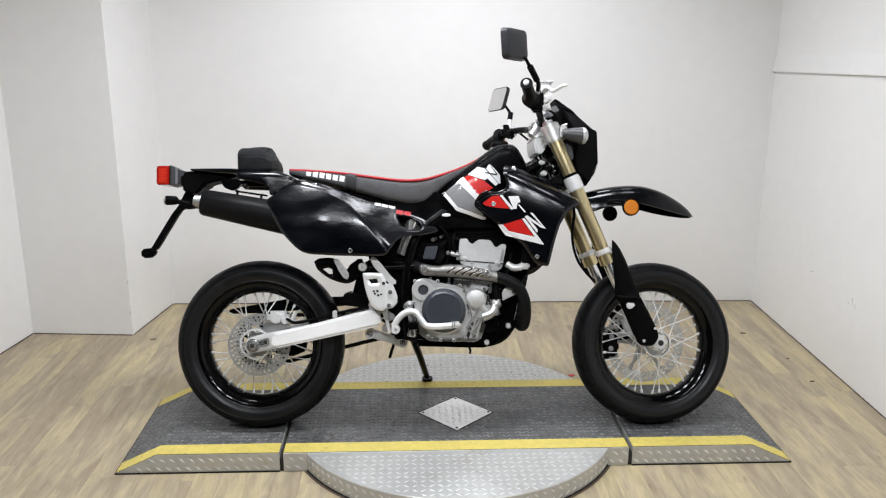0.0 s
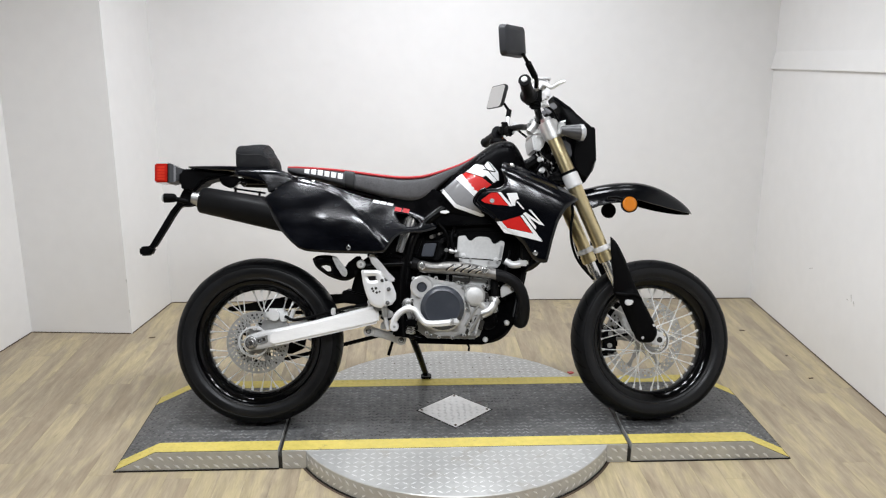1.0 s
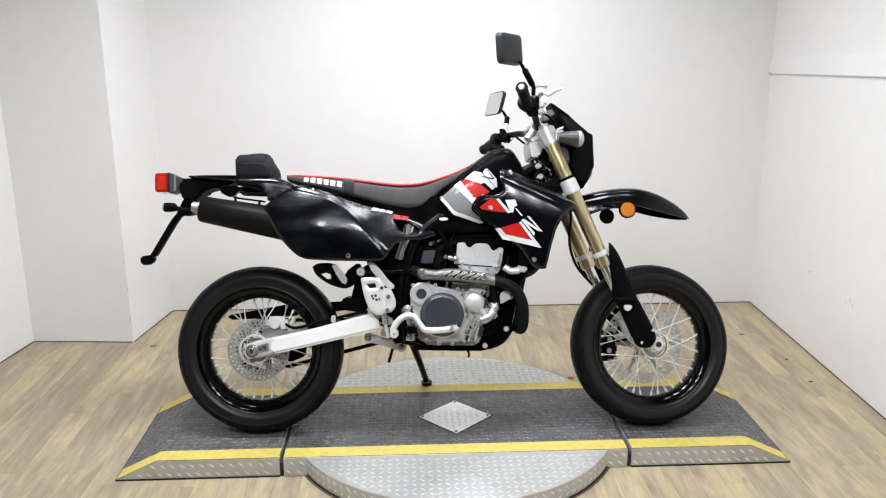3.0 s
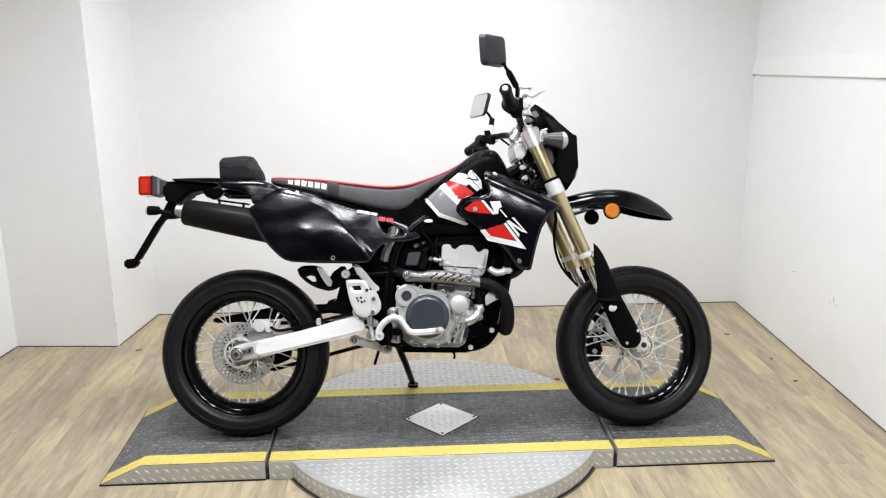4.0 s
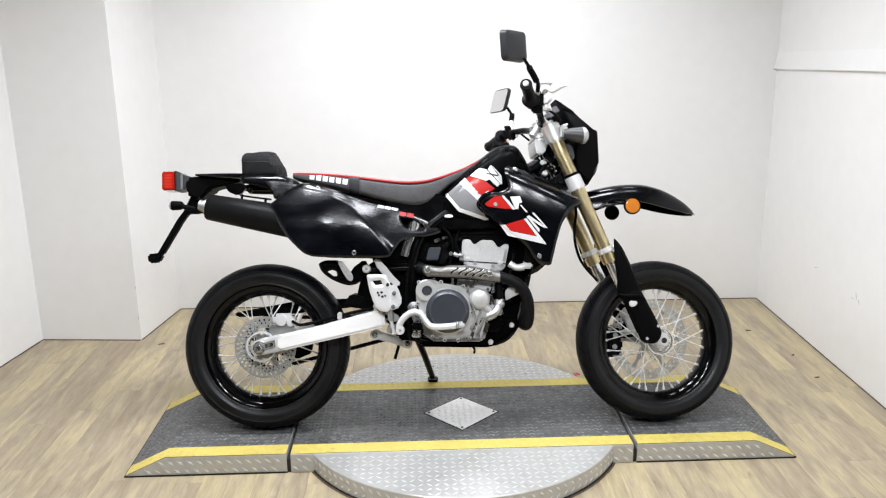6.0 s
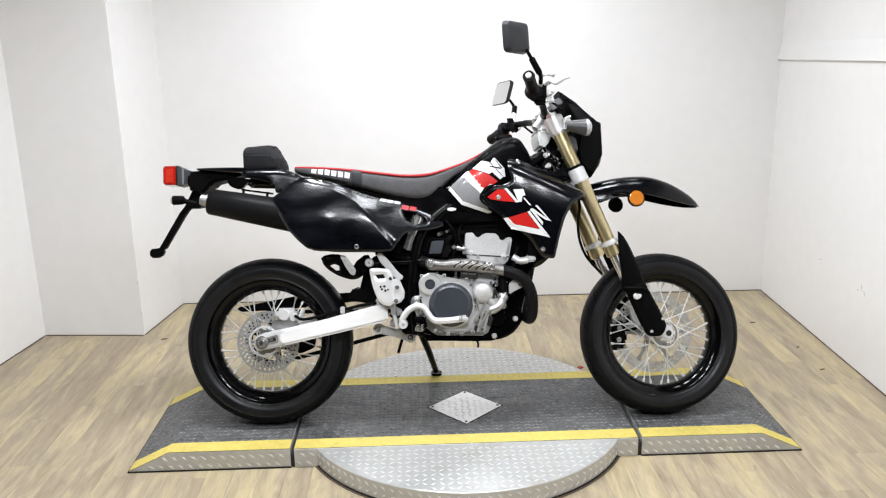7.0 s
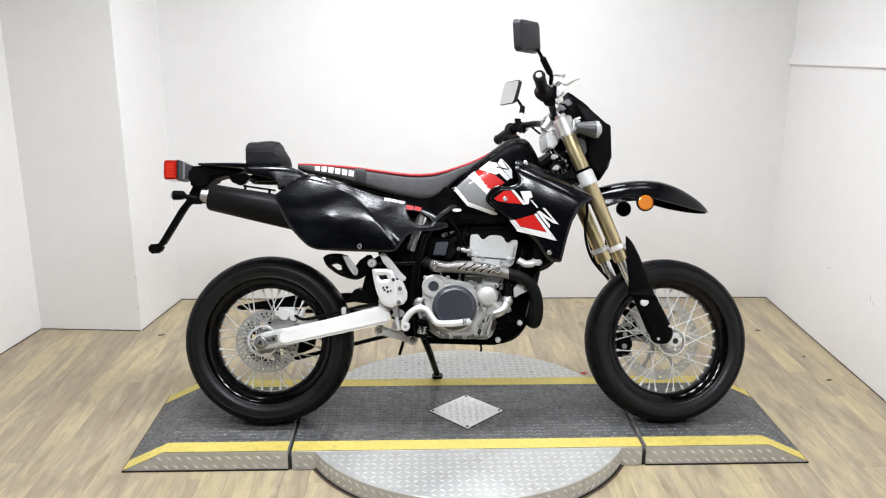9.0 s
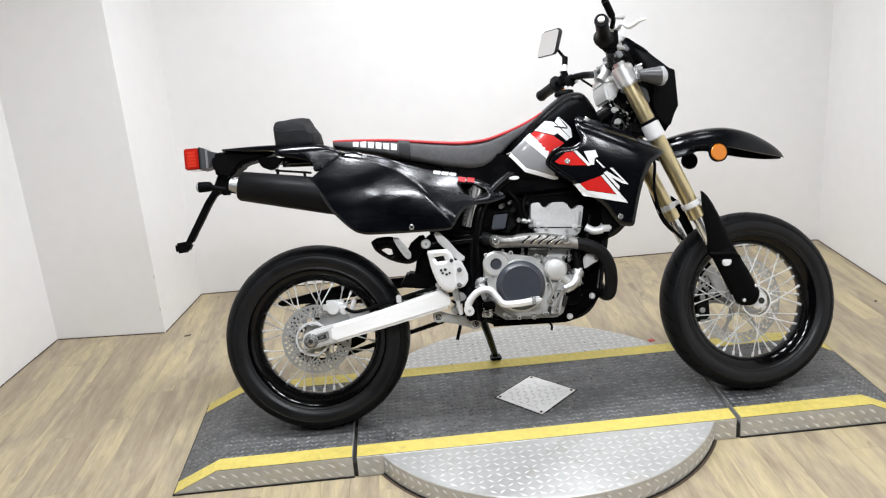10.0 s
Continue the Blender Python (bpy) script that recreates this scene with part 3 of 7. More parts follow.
def ramp_thing(sign, joint, knee, toe):
    """A wheel ramp that lies against the turntable: flat, then sloping to the floor."""
    ob = thing("ramp", "black-topped steel tread-plate ramp beside the turntable", "ramp", group="turntable ramps")
    a, k, e = joint + sign * 0.007, knee, toe
    side = [(a, 0.0005), (e, 0.0005), (e, 0.003), (k, DECK), (a, DECK)]
    part("ramp_body", plate(side, -HALF, HALF, 0.001), "steel", ob, "bare steel tread-plate sides")

    def top(x):
        return DECK if sign * (x - k) <= 0 else DECK + (0.003 - DECK) * (x - k) / (e - k)

    def sheet(y0, y1, lift, thick):
        bm = bmesh.new()
        rows = []
        for x in (a + sign * 0.001, k, e - sign * 0.002):
            rows.append([bm.verts.new((x, y, top(x) + h)) for y, h in ((y0, lift), (y1, lift), (y1, lift + thick), (y0, lift + thick))])
        bm.faces.new(rows[0])
        bm.faces.new(rows[2])
        for r, s in zip(rows, rows[1:]):
            for i in range(4):
                bm.faces.new((r[i], r[(i + 1) % 4], s[(i + 1) % 4], s[i]))
        bmesh.ops.recalc_face_normals(bm, faces=bm.faces)
        return bm

    # black strip drawn for the shadow line under the ramp
    part("floor_seal", block(min(a, e) - 0.001, max(a, e) + 0.001, -HALF - 0.003, HALF + 0.003, 0.0002, 0.005, 0), "gap", ob, "thin black strip for the shadow line along the floor")
    part("ramp_top", sheet(-HALF + 0.001, HALF - 0.001, 0.0, 0.0012), "deckpaint", ob, "worn black paint")
    for y0, y1 in ((-HALF + 0.002, -HALF + TAPE_W), (HALF - TAPE_W, HALF - 0.002)):
        part("tape", sheet(y0, y1, 0.0012, 0.0012), "tape", ob, "yellow edge tape")
    lo, hi = min(a, e), max(a, e)
    treads("deck_treads", tread_grid(lo + 0.01, hi - 0.01, -HALF + TAPE_W, HALF - TAPE_W, lambda x: top(x) + 0.001, 0.0150, step_y=0.024), "worntread", ob, 0.0205, 0.0072, 0.0030)
    treads("tape_treads", [r for r in tread_grid(lo + 0.01, hi - 0.02, -HALF, HALF, lambda x: top(x) + 0.0022, 0.0225) if HALF - 0.01 > abs(r[0].y) > HALF - TAPE_W + 0.01], "tape", ob, 0.024, 0.009, 0.0026)
    deck_side(ob, lo, hi, top)
    return ob


ramp_thing(-1, JOINT_L, -1.056, -1.203)
ramp_thing(1, JOINT_R, 1.056, 1.205)
deck_side(table, JOINT_L + 0.007, -0.532, lambda x: DECK)
deck_side(table, 0.532, JOINT_R - 0.007, lambda x: DECK)

# ---- motorcycle ----
# Bike space: x forwards, y to its left, z up in its own plane; it leans on its side stand.
STAND = pose(0, -0.098, 0.073, 0, 0, -1) @ pose(0, 0, 0, -16)
bike = thing("motorcycle", "black supermoto motorcycle with red and white graphics on its side stand", "motorcycle", STAND)
REAR, FRONT = Vector((-0.722, 0, 0.308)), Vector((0.742, 0, 0.302))
# the front end is turned a little to the left about the steering axis
AXIS_AT, AXIS = Vector((0.345, 0, 1.0)), Vector((-0.39, 0, 0.92)).normalized()
STEER = Matrix.Translation(AXIS_AT) @ Matrix.Rotation(radians(5), 4, AXIS) @ Matrix.Translation(-AXIS_AT)


def steered(bm):
    return moved(bm, STEER)


def fork_side(name, bm, mat, label=""):
    other = mirrored(bm)
    return part(name, steered(bm), mat, bike, label), part(name, steered(other), mat, bike, label)


def wheel(name, at, r, half, disc_r, disc_y, ring, well, label):
    """A spoked wheel about its own axle: rim > tyre, hub, spokes, brake disc."""
    rim_profile = [(0.229, -half * 0.80), (0.233, -half * 0.78), (0.233, -half * 0.70), (0.220, -half * 0.66), (0.214, -half * 0.45), (well + 0.008, -0.016), (well + 0.008, 0.016),
                   (0.214, half * 0.45), (0.220, half * 0.66), (0.233, half * 0.70), (0.233, half * 0.78), (0.229, half * 0.80),
                   (0.222, half * 0.78), (0.209, half * 0.64), (well * 0.5 + 0.102, half * 0.46), (well + 0.001, 0.02), (well, 0.0), (well + 0.001, -0.02), (well * 0.5 + 0.102, -half * 0.46), (0.209, -half * 0.64), (0.222, -half * 0.78)]
    w = part(name, lathe(rim_profile, 96), "rim", bike, label)
    w.matrix_local = at
    d = r - 0.229
    tyre = [(0.226, -half * 0.74), (0.232, -half * 0.86), (0.234, -half * 0.885), (0.237, -half * 0.875), (0.229 + d * 0.22, -half * 0.96), (0.229 + d * 0.30, -half * 0.985), (0.229 + d * 0.52, -half * 1.0), (0.229 + d * 0.56, -half * 0.985), (0.229 + d * 0.59, -half * 0.998), (0.229 + d * 0.66, -half * 0.975), (0.229 + d * 0.70, -half * 0.945),
            (0.229 + d * 0.82, -half * 0.82), (0.229 + d * 0.92, -half * 0.58), (0.229 + d * 0.98, -half * 0.30), (r, 0)]
    profile = tyre + [(a, -b) for a, b in tyre[-2::-1]] + [(0.224, half * 0.5), (0.224, -half * 0.5)]
    t = part("tyre", lathe(profile, 96), "rubber", w, "black road tyre with shallow tread cuts", angle=25)
    t.data.materials.append(M["sidewall"])
    for face in t.data.polygons:
        if math.hypot(face.center.x, face.center.z) < 0.229 + d * 0.57:
            face.material_index = 1
    # slanting tread cuts as slim dark inlays a hair proud of the tread
    for s in (-1, 1):
        cut, line = bmesh.new(), []
        for j in range(7):
            y = s * half * (0.12 + 0.80 * j / 6)
            rr = 0.229 + d * float(np.interp(abs(y) / half, (0, 0.30, 0.58, 0.82, 0.955), (1, 0.98, 0.92, 0.82, 0.70))) + 0.0005
            line.append([cut.verts.new((rr * math.cos(g), y, rr * math.sin(g))) for g in (0.15 * j / 6 - 0.011, 0.15 * j / 6 + 0.011)])
        for p, q in zip(line, line[1:]):
            cut.faces.new((p[0], q[0], q[1], p[1]))
        bmesh.ops.recalc_face_normals(cut, faces=cut.faces)
        me = mesh_of("tread_cut", cut, "matte")
        for k in range(30):
            o = new("tread_cut", me)
            o.parent = w
            o.matrix_local = Matrix.Rotation(2 * math.pi * (k + (0.5 if s > 0 else 0)) / 30, 4, "Y")
    hub = [(0, -0.062), (0.016, -0.062), (0.018, -0.046), (0.044, -0.044), (0.046, -0.034), (0.026, -0.026), (0.024, 0.026), (0.046, 0.034), (0.044, 0.044), (0.018, 0.046), (0.016, 0.062), (0, 0.062)]
    part("hub", lathe(hub, 40, closed=False), "cast", w, "cast aluminium hub")
    kinds = {}
    for side in (-1, 1):
        for way in (-1, 1):
            a, b = Vector((0.043 * math.cos(way * 1.25), side * 0.039, 0.043 * math.sin(way * 1.25))), Vector((well + 0.004, side * 0.006, 0))
            n = b - (b - a).normalized() * 0.018
            kinds[side, way] = mesh_of("spoke", merge(tube([a, b], 0.0021, 6), tube([n, b], 0.0046, 6)), "spoke")
    for k in range(36):
        side, way = (1, -1)[k % 2], (1, -1)[(k // 2) % 2]
        s = new("spoke", kinds[side, way])
        s.parent = w
        s.matrix_local = Matrix.Rotation(2 * math.pi * k / 36, 4, "Y")
    # drilled brake disc: a polar sheet with real holes
    rotor = bmesh.new()
    n, radii = 108, [disc_r * (1 - (1 - ring) * f) for f in (1.0, 0.91, 0.74, 0.66, 0.49, 0.40, 0.22, 0.0)]
    grid = [[rotor.verts.new((q * math.cos(2 * math.pi * k / n), 0, q * math.sin(2 * math.pi * k / n))) for q in radii] for k in range(n)]
    for k in range(n):
        for j in range(len(radii) - 1):
            if not (j in (1, 3, 5) and (k + (j == 3)) % 3 == 0):
                rotor.faces.new((grid[k][j], grid[k][j + 1], grid[(k + 1) % n][j + 1], grid[(k + 1) % n][j]))
    bmesh.ops.solidify(rotor, geom=rotor.faces[:], thickness=0.0045)
    moved(rotor, Matrix.Translation((0, disc_y, 0)))
    dd = part("brake_disc", rotor, "disc", w, "drilled steel brake disc")
    for k in range(6):
        a = 2 * math.pi * k / 6
        arm = plate([(0.035, -0.016), (disc_r * (ring - 0.16), -0.005), (disc_r * (ring + 0.03), -0.010), (disc_r * (ring + 0.03), 0.010), (disc_r * (ring - 0.16), 0.005), (0.035, 0.016)], disc_y - 0.001, disc_y + 0.004, 0.001)
        part("disc_spoke", moved(arm, Matrix.Rotation(a, 4, "Y")), "cast", w)
    return w


rear_wheel = wheel("rear_wheel", Matrix.Translation(REAR), 0.308, 0.070, 0.114, -0.066, 0.63, 0.189, "rear wheel with gloss black spoked rim")
front_wheel = wheel("front_wheel", STEER @ Matrix.Translation(FRONT), 0.302, 0.060, 0.155, 0.064, 0.76, 0.193, "front wheel with gloss black spoked rim")
sprocket = bmesh.new()
teeth = [((0.108 if k % 2 else 0.099) * math.cos(math.pi * k / 43), (0.108 if k % 2 else 0.099) * math.sin(math.pi * k / 43)) for k in range(86)]
outer = [[sprocket.verts.new((x, y, z)) for x, z in teeth] for y in (0.064, 0.071)]
inner = [[sprocket.verts.new((0.084 * math.cos(math.pi * k / 43), y, 0.084 * math.sin(math.pi * k / 43))) for k in range(86)] for y in (0.064, 0.071)]
for k in range(86):
    j = (k + 1) % 86
    for a, b in ((outer[0], inner[0]), (inner[0], inner[1]), (inner[1], outer[1]), (outer[1], outer[0])):
        sprocket.faces.new((a[k], a[j], b[j], b[k]))
bmesh.ops.recalc_face_normals(sprocket, faces=sprocket.faces)
part("sprocket", sprocket, "pipe", rear_wheel, "dark steel rear sprocket")
for k in range(6):
    web = plate([(0.03, -0.012), (0.088, -0.008), (0.088, 0.008), (0.03, 0.012)], 0.0645, 0.0705, 0.001)
    part("sprocket_web", moved(web, Matrix.Rotation(2 * math.pi * k / 6 + 0.3, 4, "Y")), "pipe", rear_wheel)

# swingarm and what it carries
arm = [(-0.674, 0.312), (-0.672, 0.345), (-0.655, 0.359), (-0.50, 0.392), (-0.364, 0.427), (-0.320, 0.437), (-0.292, 0.442), (-0.278, 0.430), (-0.275, 0.402), (-0.276, 0.380), (-0.45, 0.342), (-0.655, 0.299)]
right_arm, left_arm = both("swingarm", plate(arm, -0.138, -0.100, 0.009), "alu", bike, "brushed aluminium box-section swingarm")
part("arm_pivot_block", plate([(-0.276, 0.400), (-0.225, 0.420), (-0.215, 0.40), (-0.25, 0.384)], -0.13, -0.105, 0.004), "pipe", bike)
part("swingarm_bridge", tube([(-0.33, -0.11, 0.405), (-0.33, 0.11, 0.405)], 0.03, 16), "alu", bike)
both("axle_plate", plate([(-0.751, 0.280), (-0.760, 0.296), (-0.760, 0.322), (-0.750, 0.336), (-0.72, 0.347), (-0.655, 0.360), (-0.64, 0.358), (-0.64, 0.304), (-0.66, 0.298)], -0.131, -0.103, 0.006), "white", bike, "silver axle plate")
for pts in ([(-0.716, 0.331), (-0.676, 0.340), (-0.678, 0.334), (-0.716, 0.325)], [(-0.714, 0.309), (-0.674, 0.318), (-0.676, 0.312), (-0.714, 0.303)], [(-0.681, 0.338), (-0.674, 0.340), (-0.672, 0.315), (-0.679, 0.313)]):
    both("adjuster_rim", plate(pts, -0.1355, -0.129, 0.0015), "cast", bike)
both("adjuster_window", plate([(-0.710, 0.311), (-0.712, 0.324), (-0.683, 0.331), (-0.681, 0.317)], -0.132, -0.129, 0.0005), "gap", bike)
both("adjuster_block", plate([(-0.704, 0.315), (-0.705, 0.325), (-0.692, 0.328), (-0.691, 0.318)], -0.134, -0.130, 0.001), "chrome", bike)
both("adjuster_bolt", cylinder((-0.772, -0.116, 0.306), (-0.758, -0.116, 0.310), 0.0065, 8), "chrome", bike)
REAR_END = REAR + Vector((-0.009, 0, 0.005))
part("axle_washer", moved(lathe([(0.013, -0.1365), (0.0235, -0.1365), (0.0235, -0.130), (0.013, -0.130)], 28), Matrix.Translation(REAR_END)), "chrome", bike)
part("axle_bore", moved(lathe([(0, -0.1512), (0.0065, -0.1512), (0.0065, -0.1495), (0, -0.1495)], 16, closed=False), Matrix.Translation(REAR_END)), "gap", bike)
axle = lathe([(0, -0.150), (0.010, -0.150), (0.011, -0.147), (0.018, -0.146), (0.019, -0.136), (0.012, -0.134), (0.012, 0.134), (0.02, 0.136), (0.02, 0.15), (0, 0.15)], 24, closed=False)
part("rear_axle", moved(axle, Matrix.Translation(REAR_END)), "chrome", bike, "steel axle and nut")
part("disc_guard", moved(lathe([(0.0495, -0.098), (0.0560, -0.098), (0.0560, -0.082), (0.0495, -0.082)], 48), Matrix.Translation(REAR_END)), "white", bike, "silver ring behind the axle plate")
caliper = merge(block(-0.690, -0.610, -0.098, -0.05, 0.388, 0.432, 0.012), cylinder((-0.655, -0.112, 0.408), (-0.655, -0.08, 0.408), 0.020),
                cylinder((-0.622, -0.108, 0.398), (-0.622, -0.08, 0.398), 0.013), tube([(-0.60, -0.1, 0.385), (-0.585, -0.1, 0.43)], 0.008))
part("rear_caliper", caliper, "white", bike, "silver rear brake caliper")
part("caliper_bracket", plate([(-0.72, 0.30), (-0.70, 0.39), (-0.62, 0.392), (-0.60, 0.37), (-0.66, 0.35)], -0.094, -0.084, 0.004), "cast", bike)
part("brake_line", tube([(-0.615, -0.11, 0.405), (-0.58, -0.118, 0.392), (-0.50, -0.12, 0.408), (-0.38, -0.12, 0.437), (-0.29, -0.125, 0.452), (-0.25, -0.13, 0.47)], 0.0055, 8, 24), "matte", bike, "black rubber brake line")
for x, z in ((-0.44, 0.415), (-0.31, 0.443)):
    part("line_clip", block(x - 0.008, x + 0.008, -0.13, -0.108, z - 0.006, z + 0.02, 0.003), "white", bike)
# drive chain: links round the two runs on the far side
links = []
ends_ = (Vector((-0.722, 0, 0.308)), 0.104), (Vector((-0.215, 0, 0.37)), 0.034)
path = []
for k in range(19):
    g = radians(100 + 160 * k / 18)
    path.append(ends_[0][0] + ends_[0][1] * Vector((math.cos(g), 0, math.sin(g))))
for k in range(9):
    g = radians(-80 + 160 * k / 8)
    path.append(ends_[1][0] + ends_[1][1] * Vector((math.cos(g), 0, math.sin(g))))
path.append(path[0])
far = [0]
for p, q in zip(path, path[1:]):
    far.append(far[-1] + (q - p).length)
count = int(far[-1] / 0.0155)
for k in range(count):
    s = far[-1] * k / count
    i = max(n for n in range(len(far) - 1) if far[n] <= s)
    p, q = path[i], path[i + 1]
    o = p + (q - p) * ((s - far[i]) / max(1e-6, far[i + 1] - far[i]))
    dx = (q - p).normalized()
    dz = Vector((-dx.z, 0, dx.x))
    links.append(plate([tuple((o + dx * u + dz * v).xz) for u, v in ((-0.0105, -0.004), (-0.006, -0.0082), (0.0, -0.006), (0.006, -0.0082), (0.0105, -0.004), (0.0105, 0.004), (0.006, 0.0082), (0.0, 0.006), (-0.006, 0.0082), (-0.0105, 0.004))],
                       0.060 if k % 2 else 0.062, 0.074 if k % 2 else 0.072, 0))
part("chain", merge(*links), "pipe", bike, "oily drive chain")
part("chain_guard", plate([(-0.863, 0.424), (-0.856, 0.431), (-0.634, 0.470), (-0.60, 0.474), (-0.40, 0.478), (-0.40, 0.445), (-0.60, 0.426), (-0.70, 0.418), (-0.848, 0.414)], 0.05, 0.085, 0.004), "matte", bike, "black chain guard")
part("chain_slider", plate([(-0.70, 0.27), (-0.60, 0.34), (-0.56, 0.32), (-0.57, 0.27), (-0.62, 0.25)], 0.05, 0.08, 0.004), "matte", bike)
mud = plate([(-0.435, 0.455), (-0.405, 0.50), (-0.30, 0.475), (-0.30, 0.435)], -0.075, 0.075, 0.006)
part("mud_flap", mud, "matte", bike, "black splash guard before the rear tyre")

# airbox and the dark works under the tank, with added black gap fillers
part("airbox", plate([(-0.34, 0.82), (-0.16, 0.80), (-0.05, 0.80), (0.02, 0.78), (0.21, 0.76), (0.21, 0.705), (0.0, 0.705), (-0.05, 0.72), (-0.10, 0.70), (-0.13, 0.62), (-0.33, 0.62)], -0.085, 0.085, 0.01), "matte", bike, "black airbox under the seat")
part("engine_mount", plate([(-0.25, 0.42), (-0.26, 0.56), (-0.24, 0.63), (-0.12, 0.63), (-0.08, 0.56), (-0.14, 0.38)], -0.095, 0.095, 0.01), "coat", bike, "black rear engine mount")
# added black block that closes the see-through gap under the heat shield
part("starter_motor", plate([(-0.12, 0.52), (-0.12, 0.61), (0.03, 0.61), (0.03, 0.50)], -0.08, 0.08, 0.012), "coat", bike, "black filler block between heat shield and crankcase")
part("inner_fender", plate([(-0.388, 0.45), (-0.386, 0.48), (-0.368, 0.55), (-0.348, 0.60), (-0.31, 0.625), (-0.25, 0.62), (-0.245, 0.44)], -0.06, 0.06, 0.012), "matte", bike, "black inner fender before the rear wheel")
part("intake_boot", plate([(-0.13, 0.56), (-0.13, 0.72), (0.03, 0.72), (0.02, 0.56)], -0.055, 0.055, 0.01), "matte", bike, "black intake boot")
# added dark plate that stands for the shadow above the head
part("ignition_cover", plate([(-0.03, 0.62), (-0.03, 0.735), (0.215, 0.735), (0.225, 0.62)], -0.068, 0.068, 0.01), "matte", bike, "dark filler plate for the shadow over the cylinder head")
part("front_engine_mount", plate([(0.10, 0.40), (0.12, 0.60), (0.20, 0.70), (0.27, 0.70), (0.24, 0.55), (0.215, 0.39)], -0.082, 0.082, 0.008), "coat", bike, "black engine cradle")

# shock, linkage
part("shock_reservoir", merge(cylinder((-0.158, -0.10, 0.758), (-0.197, -0.10, 0.634), 0.024, 24, 0.003), cylinder((-0.155, -0.10, 0.768), (-0.158, -0.10, 0.757), 0.019)), "chrome", bike, "silver shock reservoir")
part("linkage", plate([(-0.334, 0.345), (-0.328, 0.360), (-0.305, 0.362), (-0.25, 0.344), (-0.20, 0.332), (-0.182, 0.318), (-0.186, 0.300), (-0.202, 0.297), (-0.26, 0.318), (-0.31, 0.330), (-0.328, 0.333)], -0.075, -0.045, 0.004), "head", bike, "cast suspension link")
for x, z in ((-0.316, 0.347), (-0.197, 0.314)):
    at = Matrix.Translation((x, 0, z))
    part("link_boss", moved(lathe([(0.010, -0.086), (0.0175, -0.086), (0.0185, -0.083), (0.0185, -0.04), (0.010, -0.04)], 28), at), "head", bike)
    part("link_seal", moved(lathe([(0.0, -0.084), (0.0125, -0.084), (0.0125, -0.05), (0.0, -0.05)], 24, closed=False), at), "pipe", bike)
    part("link_bolt", moved(lathe([(0, -0.091), (0.005, -0.091), (0.0078, -0.088), (0.0078, -0.05), (0, -0.05)], 6, closed=False), at), "chrome", bike)
part("link_bush", merge(plate([(-0.275, 0.372), (-0.245, 0.398), (-0.236, 0.372), (-0.244, 0.356), (-0.266, 0.354)], -0.10, -0.06, 0.005), cylinder((-0.262, -0.112, 0.366), (-0.262, -0.06, 0.366), 0.010)), "cast", bike)
part("shock_spring", merge(*[tube([(-0.25 + 0.004 * k + 0.035 * math.cos(a), 0.035 * math.sin(a), 0.44 + 0.016 * k + 0.016 * a / 6.283) for a in (2 * math.pi * j / 14 for j in range(15))], 0.006, 6) for k in range(14)]), "coat", bike, "black coil spring")

# frame
spine = [(0.35, -0.035, 1.0), (0.22, -0.06, 0.93), (0.02, -0.10, 0.83), (-0.13, -0.11, 0.72), (-0.175, -0.115, 0.60), (-0.185, -0.115, 0.46), (-0.175, -0.11, 0.33)]
both("frame_tube", tube(spine, 0.021, 14, 28), "coat", bike, "black steel frame")
both("frame_cradle", tube([(0.34, -0.03, 0.93), (0.29, -0.05, 0.72), (0.235, -0.07, 0.48), (0.20, -0.09, 0.37), (0.12, -0.1, 0.315), (-0.10, -0.1, 0.318), (-0.18, -0.1, 0.34)], 0.014, 12, 30), "coat", bike)
both("subframe_rail", tube([(-0.14, -0.075, 0.785), (-0.35, -0.10, 0.85), (-0.62, -0.085, 0.89), (-0.80, -0.06, 0.90)], 0.012, 10, 20), "coat", bike)
both("subframe_stay", tube([(-0.17, -0.115, 0.60), (-0.28, -0.115, 0.625), (-0.45, -0.10, 0.75), (-0.62, -0.085, 0.88)], 0.011, 10, 18), "coat", bike)
both("swingarm_pivot_plate", plate([(-0.225, 0.33), (-0.23, 0.47), (-0.205, 0.56), (-0.15, 0.56), (-0.15, 0.40), (-0.16, 0.33)], -0.125, -0.10, 0.006), "coat", bike)
part("pivot_bolt", lathe([(0, -0.158), (0.008, -0.158), (0.010, -0.15), (0.022, -0.148), (0.023, -0.138), (0, -0.138)], 24, closed=False), "chrome", bike).matrix_local = Matrix.Translation((-0.170, 0, 0.448))

# engine
case = [(-0.165, 0.42), (-0.160, 0.50), (-0.152, 0.532), (-0.130, 0.550), (-0.090, 0.546), (-0.070, 0.532), (0.010, 0.520), (0.060, 0.520), (0.110, 0.500), (0.128, 0.46), (0.122, 0.40), (0.100, 0.365), (0.080, 0.320), (-0.10, 0.325), (-0.150, 0.36)]
part("crankcase", plate(case, -0.148, 0.15, 0.012), "cast", bike, "cast aluminium crankcase")
cover_line = [(-0.1, 0.549), (-0.068, 0.537), (0.0, 0.524), (0.034, 0.505), (0.036, 0.45), (0.045, 0.40), (0.03, 0.345), (0.0, 0.334), (-0.06, 0.335), (-0.1, 0.352), (-0.128, 0.385), (-0.145, 0.42), (-0.157, 0.47), (-0.162, 0.51), (-0.148, 0.540), (-0.124, 0.552)]
part("side_cover", plate(cover_line, -0.160, -0.146, 0.005), "casing", bike, "silver cast engine side cover")
